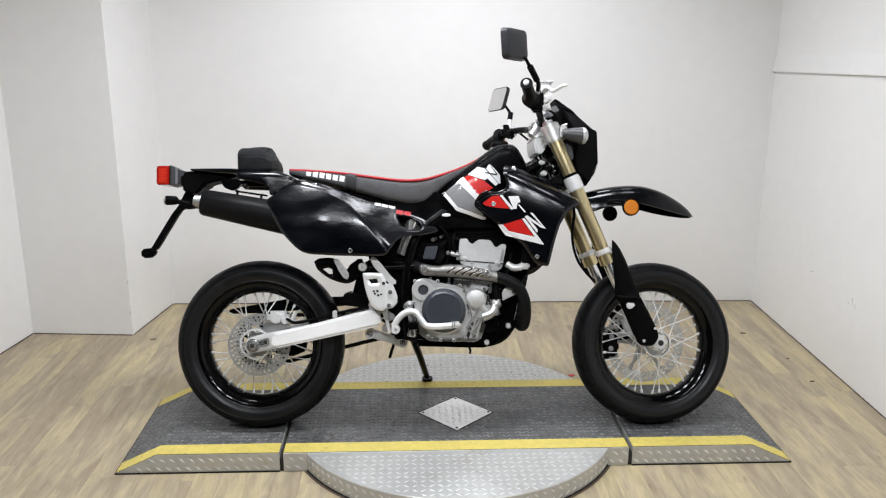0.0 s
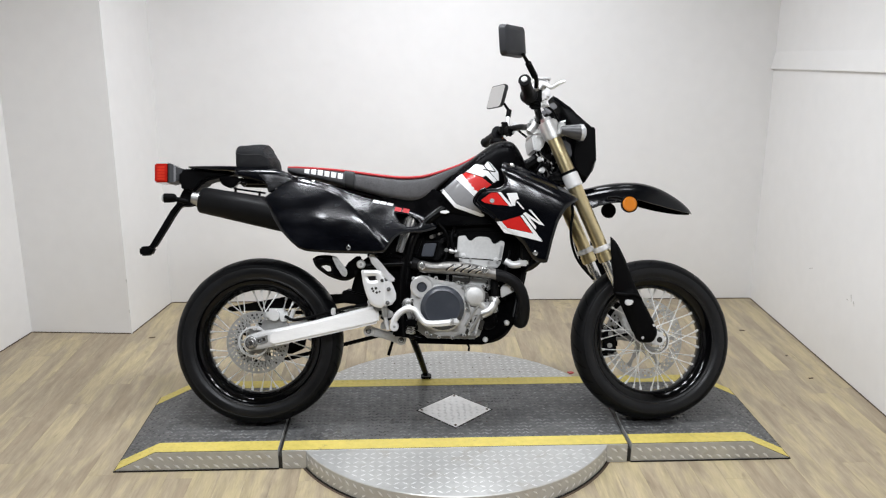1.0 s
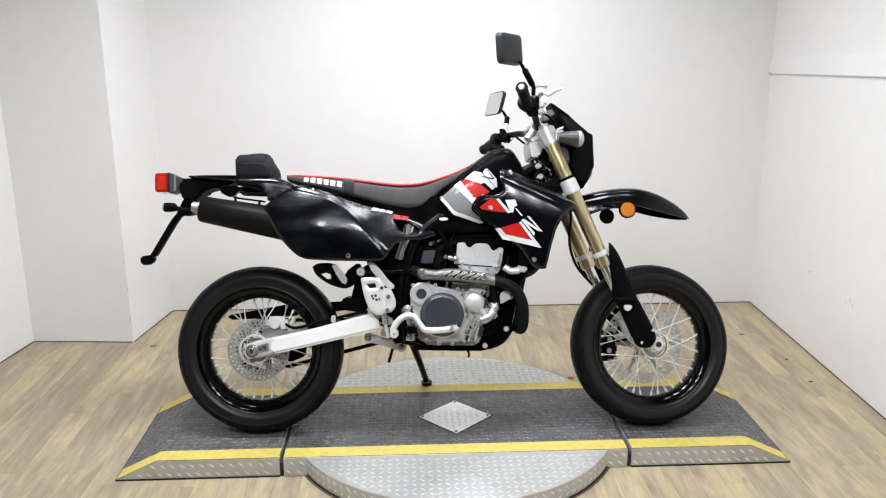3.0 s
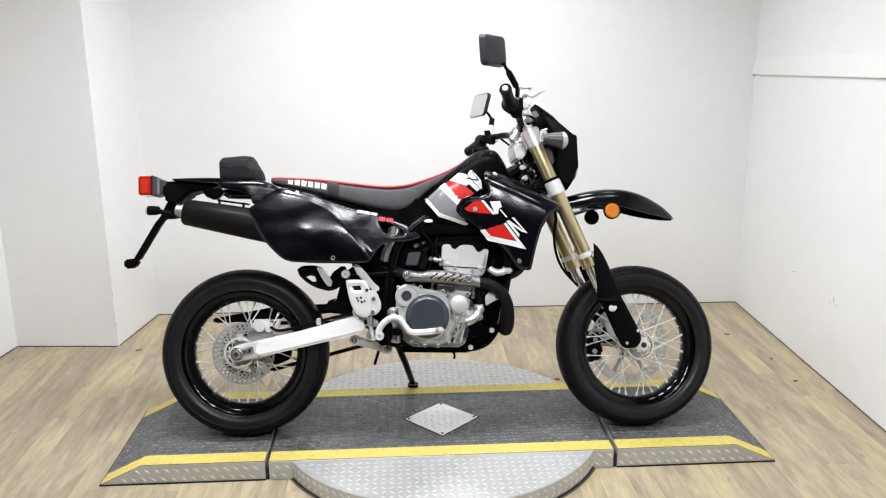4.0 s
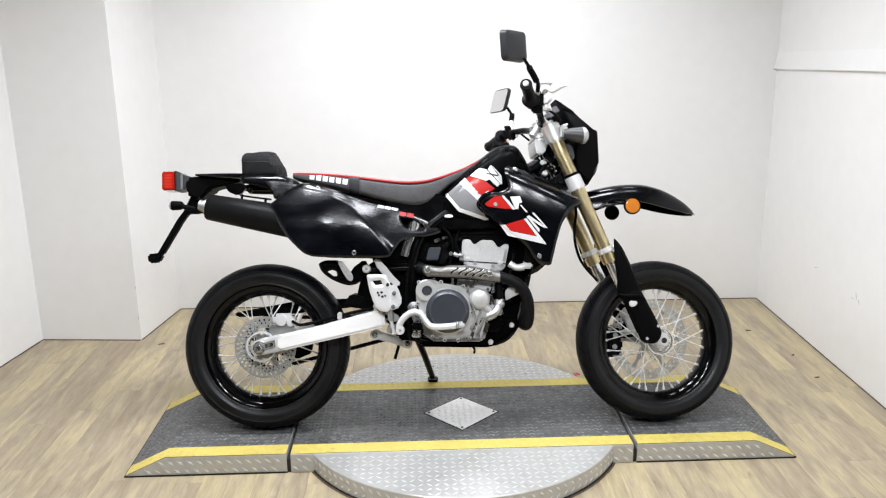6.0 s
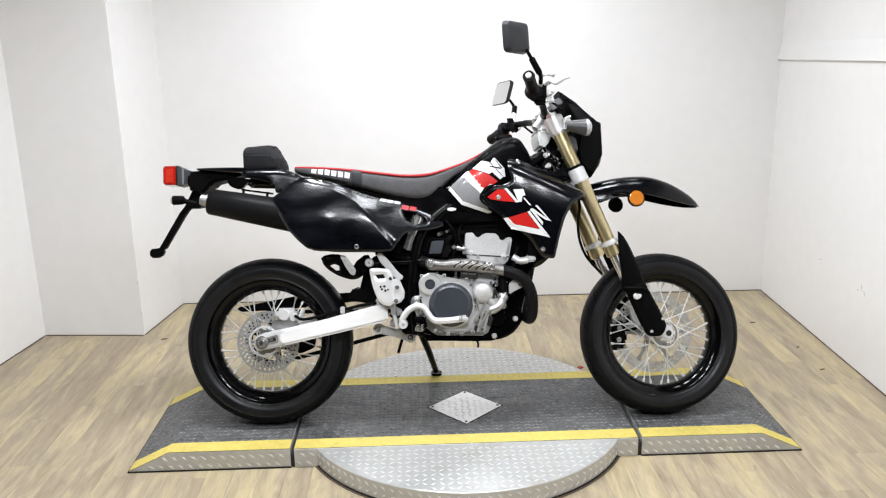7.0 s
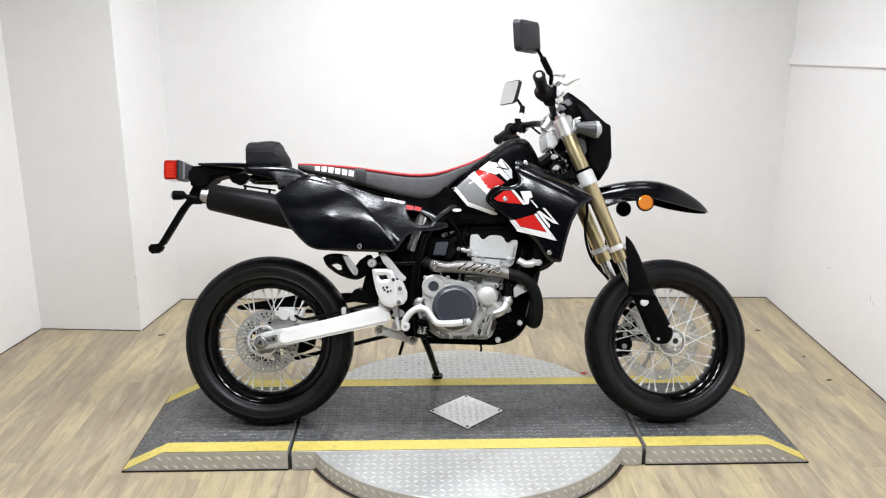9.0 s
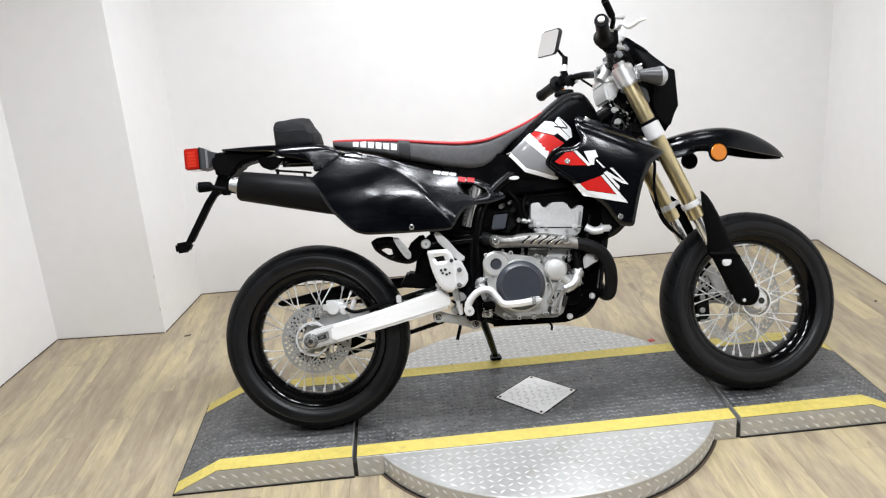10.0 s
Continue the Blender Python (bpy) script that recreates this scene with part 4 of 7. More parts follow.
for x, z in ((-0.155, 0.465), (-0.138, 0.392), (-0.104, 0.345), (-0.06, 0.331), (-0.012, 0.329), (0.030, 0.337), (0.047, 0.378), (0.040, 0.43), (0.037, 0.485), (0.01, 0.525), (-0.07, 0.541), (-0.15, 0.541)):
    part("cover_lug", cylinder((x, -0.162, z), (x, -0.144, z), 0.0068, 14, 0.002), "casing", bike)
    part("lug_bolt", cylinder((x, -0.166, z), (x, -0.160, z), 0.0040, 6, 0.0008), "chrome", bike)
shift = Matrix.Translation((-0.048, 0, 0.436))
part("clutch_housing", moved(lathe([(0, -0.14), (0.0845, -0.14), (0.0845, -0.164), (0.081, -0.168), (0.0, -0.168)], 64, closed=False), shift), "casing", bike)
part("clutch_cover", moved(lathe([(0, -0.160), (0.0785, -0.160), (0.0785, -0.173), (0.0765, -0.176), (0.0655, -0.188), (0.062, -0.190), (0.060, -0.1885), (0, -0.1885)], 64, closed=False), shift), "clutch", bike, "dark grey round clutch cover")
part("filter_boss", merge(moved(lathe([(0.018, -0.145), (0.041, -0.145), (0.041, -0.166), (0.036, -0.171), (0.019, -0.171), (0.017, -0.162)], 40), Matrix.Translation((-0.121, 0, 0.510)))), "casing", bike)
part("filler_plug", moved(lathe([(0, -0.14), (0.018, -0.14), (0.018, -0.164), (0.013, -0.168), (0, -0.168)], 28, closed=False), Matrix.Translation((-0.121, 0, 0.510))), "clutch", bike, "dark filler plug")
part("water_pump", merge(moved(lathe([(0, -0.15), (0.037, -0.15), (0.037, -0.168), (0.030, -0.177), (0.012, -0.181), (0, -0.181)], 40, closed=False), Matrix.Translation((0.068, 0, 0.478))),
                         tube([(0.085, -0.160, 0.455), (0.105, -0.158, 0.43), (0.10, -0.15, 0.405)], 0.014, 12, 10),
                         block(0.04, 0.115, -0.165, -0.14, 0.40, 0.445, 0.01)), "head", bike, "silver water pump cover")
part("pump_elbow", merge(tube([(0.138, -0.158, 0.458), (0.132, -0.166, 0.440), (0.116, -0.170, 0.422), (0.094, -0.166, 0.412)], 0.0155, 16, 14), cylinder((0.142, -0.157, 0.466), (0.136, -0.161, 0.452), 0.0195, 20)), "cast", bike, "cast coolant elbow")
part("elbow_flange", plate([(0.112, 0.470), (0.122, 0.455), (0.150, 0.448), (0.152, 0.424), (0.142, 0.414), (0.125, 0.420), (0.104, 0.446)], -0.155, -0.144, 0.003), "casing", bike)
for x, z in ((0.147, 0.440), (0.150, 0.424), (0.112, 0.462), (0.088, 0.424)):
    part("flange_bolt", cylinder((x, -0.162, z), (x, -0.150, z), 0.0045, 6, 0.001), "chrome", bike)
part("hose_clip", moved(lathe([(0.0135, -0.005), (0.0165, -0.005), (0.0165, 0.005), (0.0135, 0.005)], 20), Matrix.Translation((0.140, -0.157, 0.470)) @ Matrix.Rotation(radians(90), 4, "X")), "chrome", bike, "steel hose clip")
part("coolant_hose", tube([(0.139, -0.158, 0.46), (0.141, -0.155, 0.485), (0.140, -0.145, 0.52), (0.146, -0.12, 0.56)], 0.014, 12, 14), "matte", bike, "black coolant hose")
part("generator_boss", moved(lathe([(0, -0.150), (0.020, -0.150), (0.022, -0.147), (0.030, -0.146), (0.034, -0.141), (0.035, -0.12), (0, -0.12)], 32, closed=False), Matrix.Translation((0.118, 0, 0.388))), "coat", bike, "black boss before the crankcase")
# barrel between head and crankcase, with its long studs
part("barrel", plate([(0.046, 0.505), (0.044, 0.560), (0.112, 0.556), (0.112, 0.503)], -0.128, -0.09, 0.004), "head", bike, "silver cylinder barrel")
part("barrel_band", plate([(0.043, 0.527), (0.043, 0.534), (0.115, 0.531), (0.115, 0.524)], -0.1315, -0.126, 0.001), "casing", bike)
for x, z0, z1 in ((-0.028, 0.525, 0.575), (-0.006, 0.522, 0.570), (0.018, 0.518, 0.565), (0.034, 0.512, 0.562), (0.122, 0.498, 0.555), (0.136, 0.495, 0.548)):
    part("cylinder_stud", tube([(x, -0.122, z0), (x + 0.002, -0.122, z1)], 0.0042, 8), "cast", bike)
    part("stud_nut", cylinder((x, -0.122, z0 + 0.004), (x, -0.122, z0 + 0.012), 0.0072, 6, 0.001), "chrome", bike)
for x in (0.050, 0.062, 0.100):
    part("barrel_slot", plate([(x, 0.538), (x, 0.552), (x + 0.003, 0.552), (x + 0.003, 0.538)], -0.1292, -0.127, 0), "gap", bike)
ribs = [plate([(0.02 + 0.022 * k, 0.335), (0.028 + 0.022 * k, 0.335), (0.055 + 0.020 * k, 0.42), (0.047 + 0.020 * k, 0.42)], -0.160, -0.148, 0.002) for k in range(3)]
part("case_ribs", merge(*ribs), "casing", bike)
# flat dark plates put shade between the ribs and bosses of the case
for k, pts in enumerate((((0.055, 0.415), (0.048, 0.39), (0.060, 0.365), (0.078, 0.40)), ((0.088, 0.395), (0.078, 0.36), (0.092, 0.352), (0.104, 0.385)), ((0.040, 0.36), (0.030, 0.335), (0.05, 0.335), (0.056, 0.352)),
                         ((-0.012, 0.545), (-0.005, 0.530), (0.05, 0.524), (0.052, 0.540)), ((0.108, 0.49), (0.104, 0.455), (0.122, 0.455), (0.118, 0.485)), ((-0.158, 0.47), (-0.158, 0.40), (-0.145, 0.40), (-0.142, 0.465)))):
    part("case_recess", plate(list(pts), -0.1535, -0.145, 0.001), "gap", bike)
for x, z, r in ((0.025, 0.505, 0.007), (0.098, 0.512, 0.008), (0.115, 0.500, 0.006), (0.036, 0.455, 0.007), (0.034, 0.50, 0.006), (0.10, 0.445, 0.007), (0.064, 0.345, 0.006), (0.02, 0.338, 0.006), (-0.09, 0.335, 0.006), (-0.15, 0.535, 0.006), (-0.095, 0.552, 0.006)):
    part("case_bolt", cylinder((x, -0.163, z), (x, -0.145, z), 0.8 * r, 6, 0.001), "chrome", bike)
for pa, pb in (((0.034, -0.164, 0.372), (0.080, -0.166, 0.446)), ((0.052, -0.164, 0.352), (0.086, -0.166, 0.41))):
    part("case_pipe", tube([pa, pb], 0.005, 10), "cast", bike)
part("sight_pipe", tube([(0.028, -0.158, 0.525), (0.034, -0.166, 0.495), (0.05, -0.168, 0.43), (0.062, -0.162, 0.38)], 0.0036, 8, 20), "cast", bike, "thin silver oil pipe")
cyl = plate([(0.012, 0.505), (0.005, 0.60), (0.160, 0.585), (0.148, 0.50)], -0.100, 0.100, 0.008)
# the core's dark colour stands for the shade between the ribs
part("cylinder", cyl, "pipe", bike, "cylinder core darkened for the shade between its ribs")
for k in range(4):
    z = 0.522 + 0.019 * k
    part("cylinder_rib", plate([(-0.002, z + 0.002), (0.162, z - 0.014), (0.162, z - 0.008), (-0.002, z + 0.008)], -0.112, 0.112, 0.001), "casing", bike)
head_line = [(0.012, 0.693), (0.040, 0.695), (0.046, 0.680), (0.055, 0.675), (0.066, 0.677), (0.074, 0.688), (0.090, 0.691), (0.118, 0.689), (0.130, 0.683), (0.135, 0.668), (0.145, 0.662), (0.156, 0.665), (0.163, 0.675), (0.182, 0.672), (0.176, 0.640), (0.166, 0.590), (0.150, 0.575), (0.020, 0.590), (0.008, 0.640)]
part("cylinder_head", plate(head_line, -0.12, 0.12, 0.0035), "head", bike, "silver cast cylinder head")
for x0, x1, z0, z1 in ((0.0735, 0.0755, 0.618, 0.686), (0.150, 0.1515, 0.612, 0.655)):
    part("head_ridge", plate([(x0, z0), (x0 + 0.001, z1), (x1 + 0.001, z1), (x1, z0)], -0.1222, -0.119, 0.0006), "head", bike)
part("head_edge", plate([(0.158, 0.612), (0.166, 0.655), (0.174, 0.655), (0.167, 0.612)], -0.1225, -0.118, 0.0015), "cast", bike)
for x, z in ((0.030, 0.622), (0.148, 0.606)):
    part("head_lug", merge(cylinder((x, -0.127, z), (x, -0.11, z), 0.0095, 16, 0.003), cylinder((x, -0.131, z), (x, -0.126, z), 0.005, 6, 0.001)), "casing", bike)
part("head_fitting", merge(cylinder((-0.022, -0.115, 0.640), (0.012, -0.115, 0.634), 0.0085, 14), cylinder((-0.012, -0.115, 0.638), (-0.004, -0.115, 0.637), 0.0105, 6)), "cast", bike, "steel union on the cylinder head")
part("head_gasket", plate([(0.0, 0.618), (0.172, 0.604), (0.172, 0.600), (0.0, 0.614)], -0.1215, -0.115, 0), "gap", bike)
for x, z in ((0.02, 0.607), (0.055, 0.607), (0.12, 0.597), (0.155, 0.598), (0.012, 0.64)):
    part("head_bolt", cylinder((x, -0.129, z), (x, -0.115, z), 0.0058, 6, 0.001), "cast", bike)
part("carburettor", merge(block(-0.115, -0.03, -0.06, 0.05, 0.60, 0.69, 0.012), cylinder((-0.07, -0.08, 0.63), (-0.07, 0.06, 0.63), 0.026), cylinder((-0.03, -0.02, 0.65), (0.02, -0.02, 0.65), 0.028)), "pipe", bike, "carburettor behind the cylinder")
part("regulator_frame", plate([(-0.119, 0.672), (-0.058, 0.674), (-0.073, 0.612), (-0.131, 0.614)], -0.124, -0.105, 0.003), "coat", bike)
part("regulator", plate([(-0.112, 0.666), (-0.066, 0.668), (-0.079, 0.619), (-0.123, 0.620)], -0.130, -0.118, 0.003), "clutch", bike, "dark grey box on the frame")
for k, (x, z, r) in enumerate(((-0.086, 0.690, 0.009), (-0.048, 0.676, 0.010), (-0.032, 0.642, 0.009), (-0.008, 0.640, 0.010), (0.0, 0.694, 0.008), (0.006, 0.622, 0.010), (-0.058, 0.700, 0.006), (-0.05, 0.625, 0.006))):
    part("fitting", cylinder((x, -0.112 - 0.004 * (k % 3), z), (x + 0.012, -0.07, z + 0.006), 0.8 * r, 12), ("shield", "pipe", "cast")[k % 3], bike)
for k, pts in enumerate((((-0.06, -0.115, 0.74), (-0.03, -0.118, 0.70), (-0.025, -0.11, 0.64), (-0.05, -0.105, 0.58)), ((-0.10, -0.12, 0.60), (-0.13, -0.128, 0.56), (-0.15, -0.13, 0.50), (-0.14, -0.128, 0.44)),
                         ((0.0, -0.10, 0.73), (-0.012, -0.115, 0.68), (0.0, -0.118, 0.63)), ((0.20, -0.12, 0.64), (0.19, -0.13, 0.60), (0.175, -0.13, 0.53), (0.18, -0.12, 0.46)))):
    part("cable", tube(pts, 0.005, 8, 16), "matte", bike, "black cable")

# exhaust
pipe_pts = [(0.12, -0.01, 0.60), (0.185, -0.015, 0.57), (0.205, -0.03, 0.48), (0.222, -0.07, 0.395), (0.240, -0.12, 0.378), (0.246, -0.152, 0.42), (0.240, -0.166, 0.475), (0.218, -0.168, 0.518), (0.175, -0.166, 0.545), (0.10, -0.160, 0.560), (-0.04, -0.157, 0.575), (-0.125, -0.13, 0.585), (-0.22, -0.06, 0.625), (-0.34, -0.075, 0.665), (-0.45, -0.105, 0.71), (-0.56, -0.112, 0.755)]
part("exhaust_pipe", tube(pipe_pts, 0.0205, 16, 72), "pipe", bike, "matt black exhaust pipe")
part("cross_tube", tube([(-0.34, -0.118, 0.588), (-0.15, -0.122, 0.594)], 0.012, 12), "coat", bike)
# heat shield: a pressed sleeve, low at both ends, with five slanting slots drawn by bars
SHIELD = [(-0.136, 0.5865, 0.006), (-0.131, 0.5855, 0.014), (-0.117, 0.582, 0.021), (-0.09, 0.5785, 0.0185), (-0.064, 0.577, 0.0180), (-0.037, 0.5785, 0.0215), (0.023, 0.5745, 0.0235), (0.076, 0.5665, 0.0225), (0.120, 0.559, 0.0205), (0.142, 0.554, 0.0205)]


def shield_at(x):
    return tuple(float(np.interp(x, [s[0] for s in SHIELD], [s[k] for s in SHIELD])) for k in (1, 2))


shield_rings = spline([Vector(s) for s in SHIELD], 40)
part("heat_shield", skin([[(p.x, -0.164 - 1.15 * p.z * math.cos(a), p.y + p.z * math.sin(a)) for a in (2 * math.pi * k / 24 for k in range(24))] for p in shield_rings]), "shield", bike, "silver slotted heat shield")
for xa, za, xb, zb in ((-0.035, 0.570, -0.009, 0.590), (-0.008, 0.567, 0.024, 0.589), (0.016, 0.564, 0.052, 0.586), (0.042, 0.561, 0.077, 0.581), (0.068, 0.558, 0.094, 0.574)):
    line = []
    for k in range(7):
        u = k / 6
        x, z = xa + (xb - xa) * u, za + (zb - za) * (u + 0.10 * math.sin(2 * math.pi * u))
        zc, r = shield_at(x)
        line.append((x, -0.164 - 1.15 * r * math.sqrt(max(0.05, 1 - ((z - zc) / r) ** 2)) + 0.0012, z))
    # raised dark bar for the shade in the slot, chrome bar for its lit lip
    part("shield_slot", tube(line, 0.0036, 8), "pipe", bike)
    part("slot_lip", tube([(x + 0.0065, y - 0.0006, z + 0.001) for x, y, z in line], 0.0028, 8), "chrome", bike)
for x, z in ((-0.119, 0.586), (0.102, 0.570)):
    part("shield_bolt", moved(lathe([(0, -0.204), (0.005, -0.204), (0.006, -0.199), (0.0085, -0.199), (0.012, -0.203), (0.0135, -0.196), (0.0135, -0.18), (0, -0.18)], 24, closed=False), Matrix.Translation((x, 0, z))), "chrome", bike)
axis_a, axis_b = Vector((-0.918, -0.112, 0.828)), Vector((-0.55, -0.112, 0.755))
d = (axis_b - axis_a).normalized()
silencer = skin([[tuple(axis_a + d * s + q * (d.cross(Vector((0, 1, 0))) * math.cos(a) + Vector((0, 1, 0)) * math.sin(a))) for a in (2 * math.pi * k / 32 for k in range(32))]
                 for s, q in ((0.0, 0.030), (0.001, 0.042), (0.008, 0.047), (0.16, 0.053), (0.30, 0.058), (0.37, 0.058))])
part("silencer", silencer, "pipe", bike, "matt black silencer")
part("silencer_tip", merge(cylinder(axis_a - d * 0.03, axis_a + d * 0.006, 0.021, 24), cylinder(axis_a - d * 0.012, axis_a + d * 0.004, 0.026, 24, 0.003)), "cast", bike, "bare steel outlet")
part("tip_hole", cylinder(axis_a - d * 0.0315, axis_a - d * 0.029, 0.015, 20, 0), "gap", bike)
part("silencer_bracket", merge(plate([(-0.855, 0.912), (-0.79, 0.912), (-0.772, 0.898), (-0.785, 0.886), (-0.797, 0.872), (-0.815, 0.870), (-0.843, 0.882)], -0.112, -0.085, 0.004), moved(lathe([(0.0052, -0.112), (0.0105, -0.112), (0.0105, -0.104), (0.0052, -0.104)], 20), Matrix.Translation((-0.763, 0, 0.887)))), "coat", bike, "black silencer bracket")
part("hanger_rod", merge(tube([(-0.800, -0.108, 0.868), (-0.685, -0.108, 0.851)], 0.0034, 8), tube([(-0.792, -0.108, 0.872), (-0.794, -0.108, 0.845)], 0.0048, 8), tube([(-0.706, -0.108, 0.858), (-0.708, -0.108, 0.832)], 0.0048, 8)), "coat", bike, "thin black hanger rod")

# seat and its cover
seat_rows = [(-0.612, 0.932, 0.950, 0.072), (-0.555, 0.914, 0.946, 0.108), (-0.45, 0.887, 0.938, 0.122), (-0.38, 0.866, 0.930, 0.127), (-0.29, 0.841, 0.918, 0.130), (-0.21, 0.821, 0.909, 0.130),
             (-0.15, 0.814, 0.909, 0.128), (-0.10, 0.831, 0.916, 0.122), (-0.03, 0.893, 0.938, 0.108), (0.03, 0.928, 0.962, 0.092), (0.085, 0.972, 0.992, 0.070), (0.10, 0.986, 1.0, 0.05)]
seat_bm = body(seat_rows, 5.0, 40, 44)
SEAT_TREE = BVHTree.FromBMesh(seat_bm)
seat_part = part("seat", seat_bm, "seat", bike, "long seat in dark grey grained vinyl", angle=50)
cover_rows = [(x, z1 - 0.010, z1 + 0.0045, h - 0.003) for x, z0, z1, h in seat_rows]
part("seat_cover", body(cover_rows, 4.0, 32, 44), "redseat", bike, "red vinyl top panel", angle=50)
strap_rows = [(-0.398, 0.868, 0.9385, 0.131), (-0.38, 0.862, 0.9365, 0.133), (-0.362, 0.857, 0.934, 0.134)]
part("seat_strap", body(strap_rows, 5.0, 40, 6), "strapm", bike, "black passenger strap")


def decal(name, outline, tree, mat, parent, label="", lift=0.0012, cuts=3, rounded=0, mirror=True):
    """A thin foil laid on a panel: an outline in (x, z) pressed onto it from the side."""
    bm = bmesh.new()
    pts = [Vector((x, 0, z)) for x, z in outline]
    bm.faces.new([bm.verts.new(p) for p in pts])
    bmesh.ops.triangulate(bm, faces=bm.faces)
    for _ in range(cuts):
        bmesh.ops.subdivide_edges(bm, edges=bm.edges[:], cuts=1, use_grid_fill=True)
        bmesh.ops.triangulate(bm, faces=bm.faces)
    last = -0.15
    for v in bm.verts:
        hit = tree.ray_cast(Vector((v.co.x, -0.6, v.co.z)), Vector((0, 1, 0)))[0]
        if hit is None:
            near = tree.find_nearest(Vector((v.co.x, last, v.co.z)))[0]
            hit = near
        last = hit.y
        v.co.y = hit.y - lift
    bmesh.ops.recalc_face_normals(bm, faces=bm.faces)
    if sum((f.normal.y for f in bm.faces)) > 0:
        bmesh.ops.reverse_faces(bm, faces=bm.faces)
    if mirror:
        return both(name, bm, mat, parent, label)
    return part(name, bm, mat, parent, label)


for k in range(6):
    x0 = -0.545 + 0.0243 * k
    z0 = 0.9235 - 0.0042 * k
    w = 0.0180
    decal("seat_letter", [(x0, z0), (x0 + w, z0 - 0.0035), (x0 + w + 0.002, z0 + 0.0165), (x0 + 0.002, z0 + 0.020)], SEAT_TREE, "whitedecal", bike, "plain white block", cuts=2)

# tank
tank_rows = [(-0.09, 0.775, 0.83, 0.085), (-0.06, 0.765, 0.862, 0.118), (0.0, 0.752, 0.928, 0.138), (0.06, 0.742, 0.978, 0.143), (0.10, 0.738, 1.008, 0.140), (0.14, 0.738, 1.036, 0.135), (0.17, 0.742, 1.047, 0.128), (0.215, 0.752, 1.046, 0.118), (0.245, 0.77, 1.012, 0.102), (0.275, 0.80, 0.950, 0.08)]
tank_bm = body(tank_rows, 3.6, 40, 36)
TANK_TREE = BVHTree.FromBMesh(tank_bm)
part("fuel_tank", tank_bm, "tankblack", bike, "gloss black fuel tank", angle=60)
part("tank_cap", lathe([(0, 0), (0.032, 0), (0.034, 0.006), (0.030, 0.018), (0, 0.02)], 32, closed=False), "matte", bike, "black fuel cap").matrix_local = Matrix.Translation((0.17, 0, 1.044)) @ Matrix.Rotation(radians(90), 4, "X")
decal("tank_edge", [(-0.053, 0.859), (-0.041, 0.864), (0.004, 0.808), (0.106, 0.770), (0.110, 0.757), (-0.001, 0.795)], TANK_TREE, "whitedecal", bike, "white tank stripe")
decal("tank_grey", [(-0.039, 0.864), (0.002, 0.899), (0.073, 0.828), (0.087, 0.786), (0.099, 0.773), (0.004, 0.809)], TANK_TREE, "greydecal", bike, "grey tank graphic")
decal("tank_stripe", [(0.002, 0.900), (0.025, 0.918), (0.081, 0.846), (0.075, 0.827)], TANK_TREE, "whitedecal", bike, "white tank stripe")
decal("tank_red", [(0.040, 0.923), (0.099, 0.903), (0.132, 0.877), (0.081, 0.844), (0.028, 0.915)], TANK_TREE, "red", bike, "red tank graphic")
decal("tank_white", [(0.041, 0.925), (0.076, 0.953), (0.101, 0.948), (0.152, 0.893), (0.141, 0.884), (0.112, 0.911), (0.101, 0.905)], TANK_TREE, "whitedecal", bike, "white tank graphic")
decal("tank_mark", [(0.107, 0.947), (0.118, 0.962), (0.124, 0.961), (0.158, 0.924), (0.160, 0.894), (0.155, 0.892)], TANK_TREE, "whitedecal", bike, "white angular mark")
for line in ([(0.100, 0.931), (0.105, 0.935), (0.147, 0.926), (0.144, 0.922)], [(0.1205, 0.959), (0.124, 0.959), (0.149, 0.927), (0.146, 0.924)]):
    decal("tank_line", line, TANK_TREE, "strapm", bike, "thin black line", lift=0.0019, cuts=2)
for k in range(4):
    x, z = 0.038 + 0.011 * k, 0.897 - 0.013 * k
    decal("tank_bar", [(x, z), (x + 0.010, z - 0.004), (x + 0.004, z - 0.015), (x - 0.006, z - 0.010)], TANK_TREE, "whitedecal", bike, lift=0.0018, cuts=1)

# radiator shroud
shroud_line = [(0.069, 0.816), (0.084, 0.842), (0.112, 0.858), (0.150, 0.861), (0.176, 0.880), (0.166, 0.925), (0.170, 0.952), (0.190, 0.963), (0.214, 0.959), (0.240, 0.945), (0.318, 0.911), (0.38, 0.874), (0.430, 0.841), (0.441, 0.821), (0.415, 0.803), (0.392, 0.785), (0.375, 0.758), (0.362, 0.733), (0.345, 0.675), (0.332, 0.619), (0.324, 0.596), (0.30, 0.596), (0.280, 0.604), (0.262, 0.628), (0.240, 0.662), (0.21, 0.690), (0.18, 0.708), (0.158, 0.728), (0.138, 0.752), (0.100, 0.786)]


def shroud_depth(x, z):
    """The upper edge rolls over into the upright side."""
    below = -0.432 * (x - 0.20) - 0.902 * (z - 0.95)
    return -0.206 + 14.0 * max(0.0, 0.05 - below) ** 2 + 0.9 * max(0.0, 0.13 - below) ** 2 + 0.22 * max(0.0, below - 0.09) ** 1.35 + 0.40 * (x - 0.335) ** 2


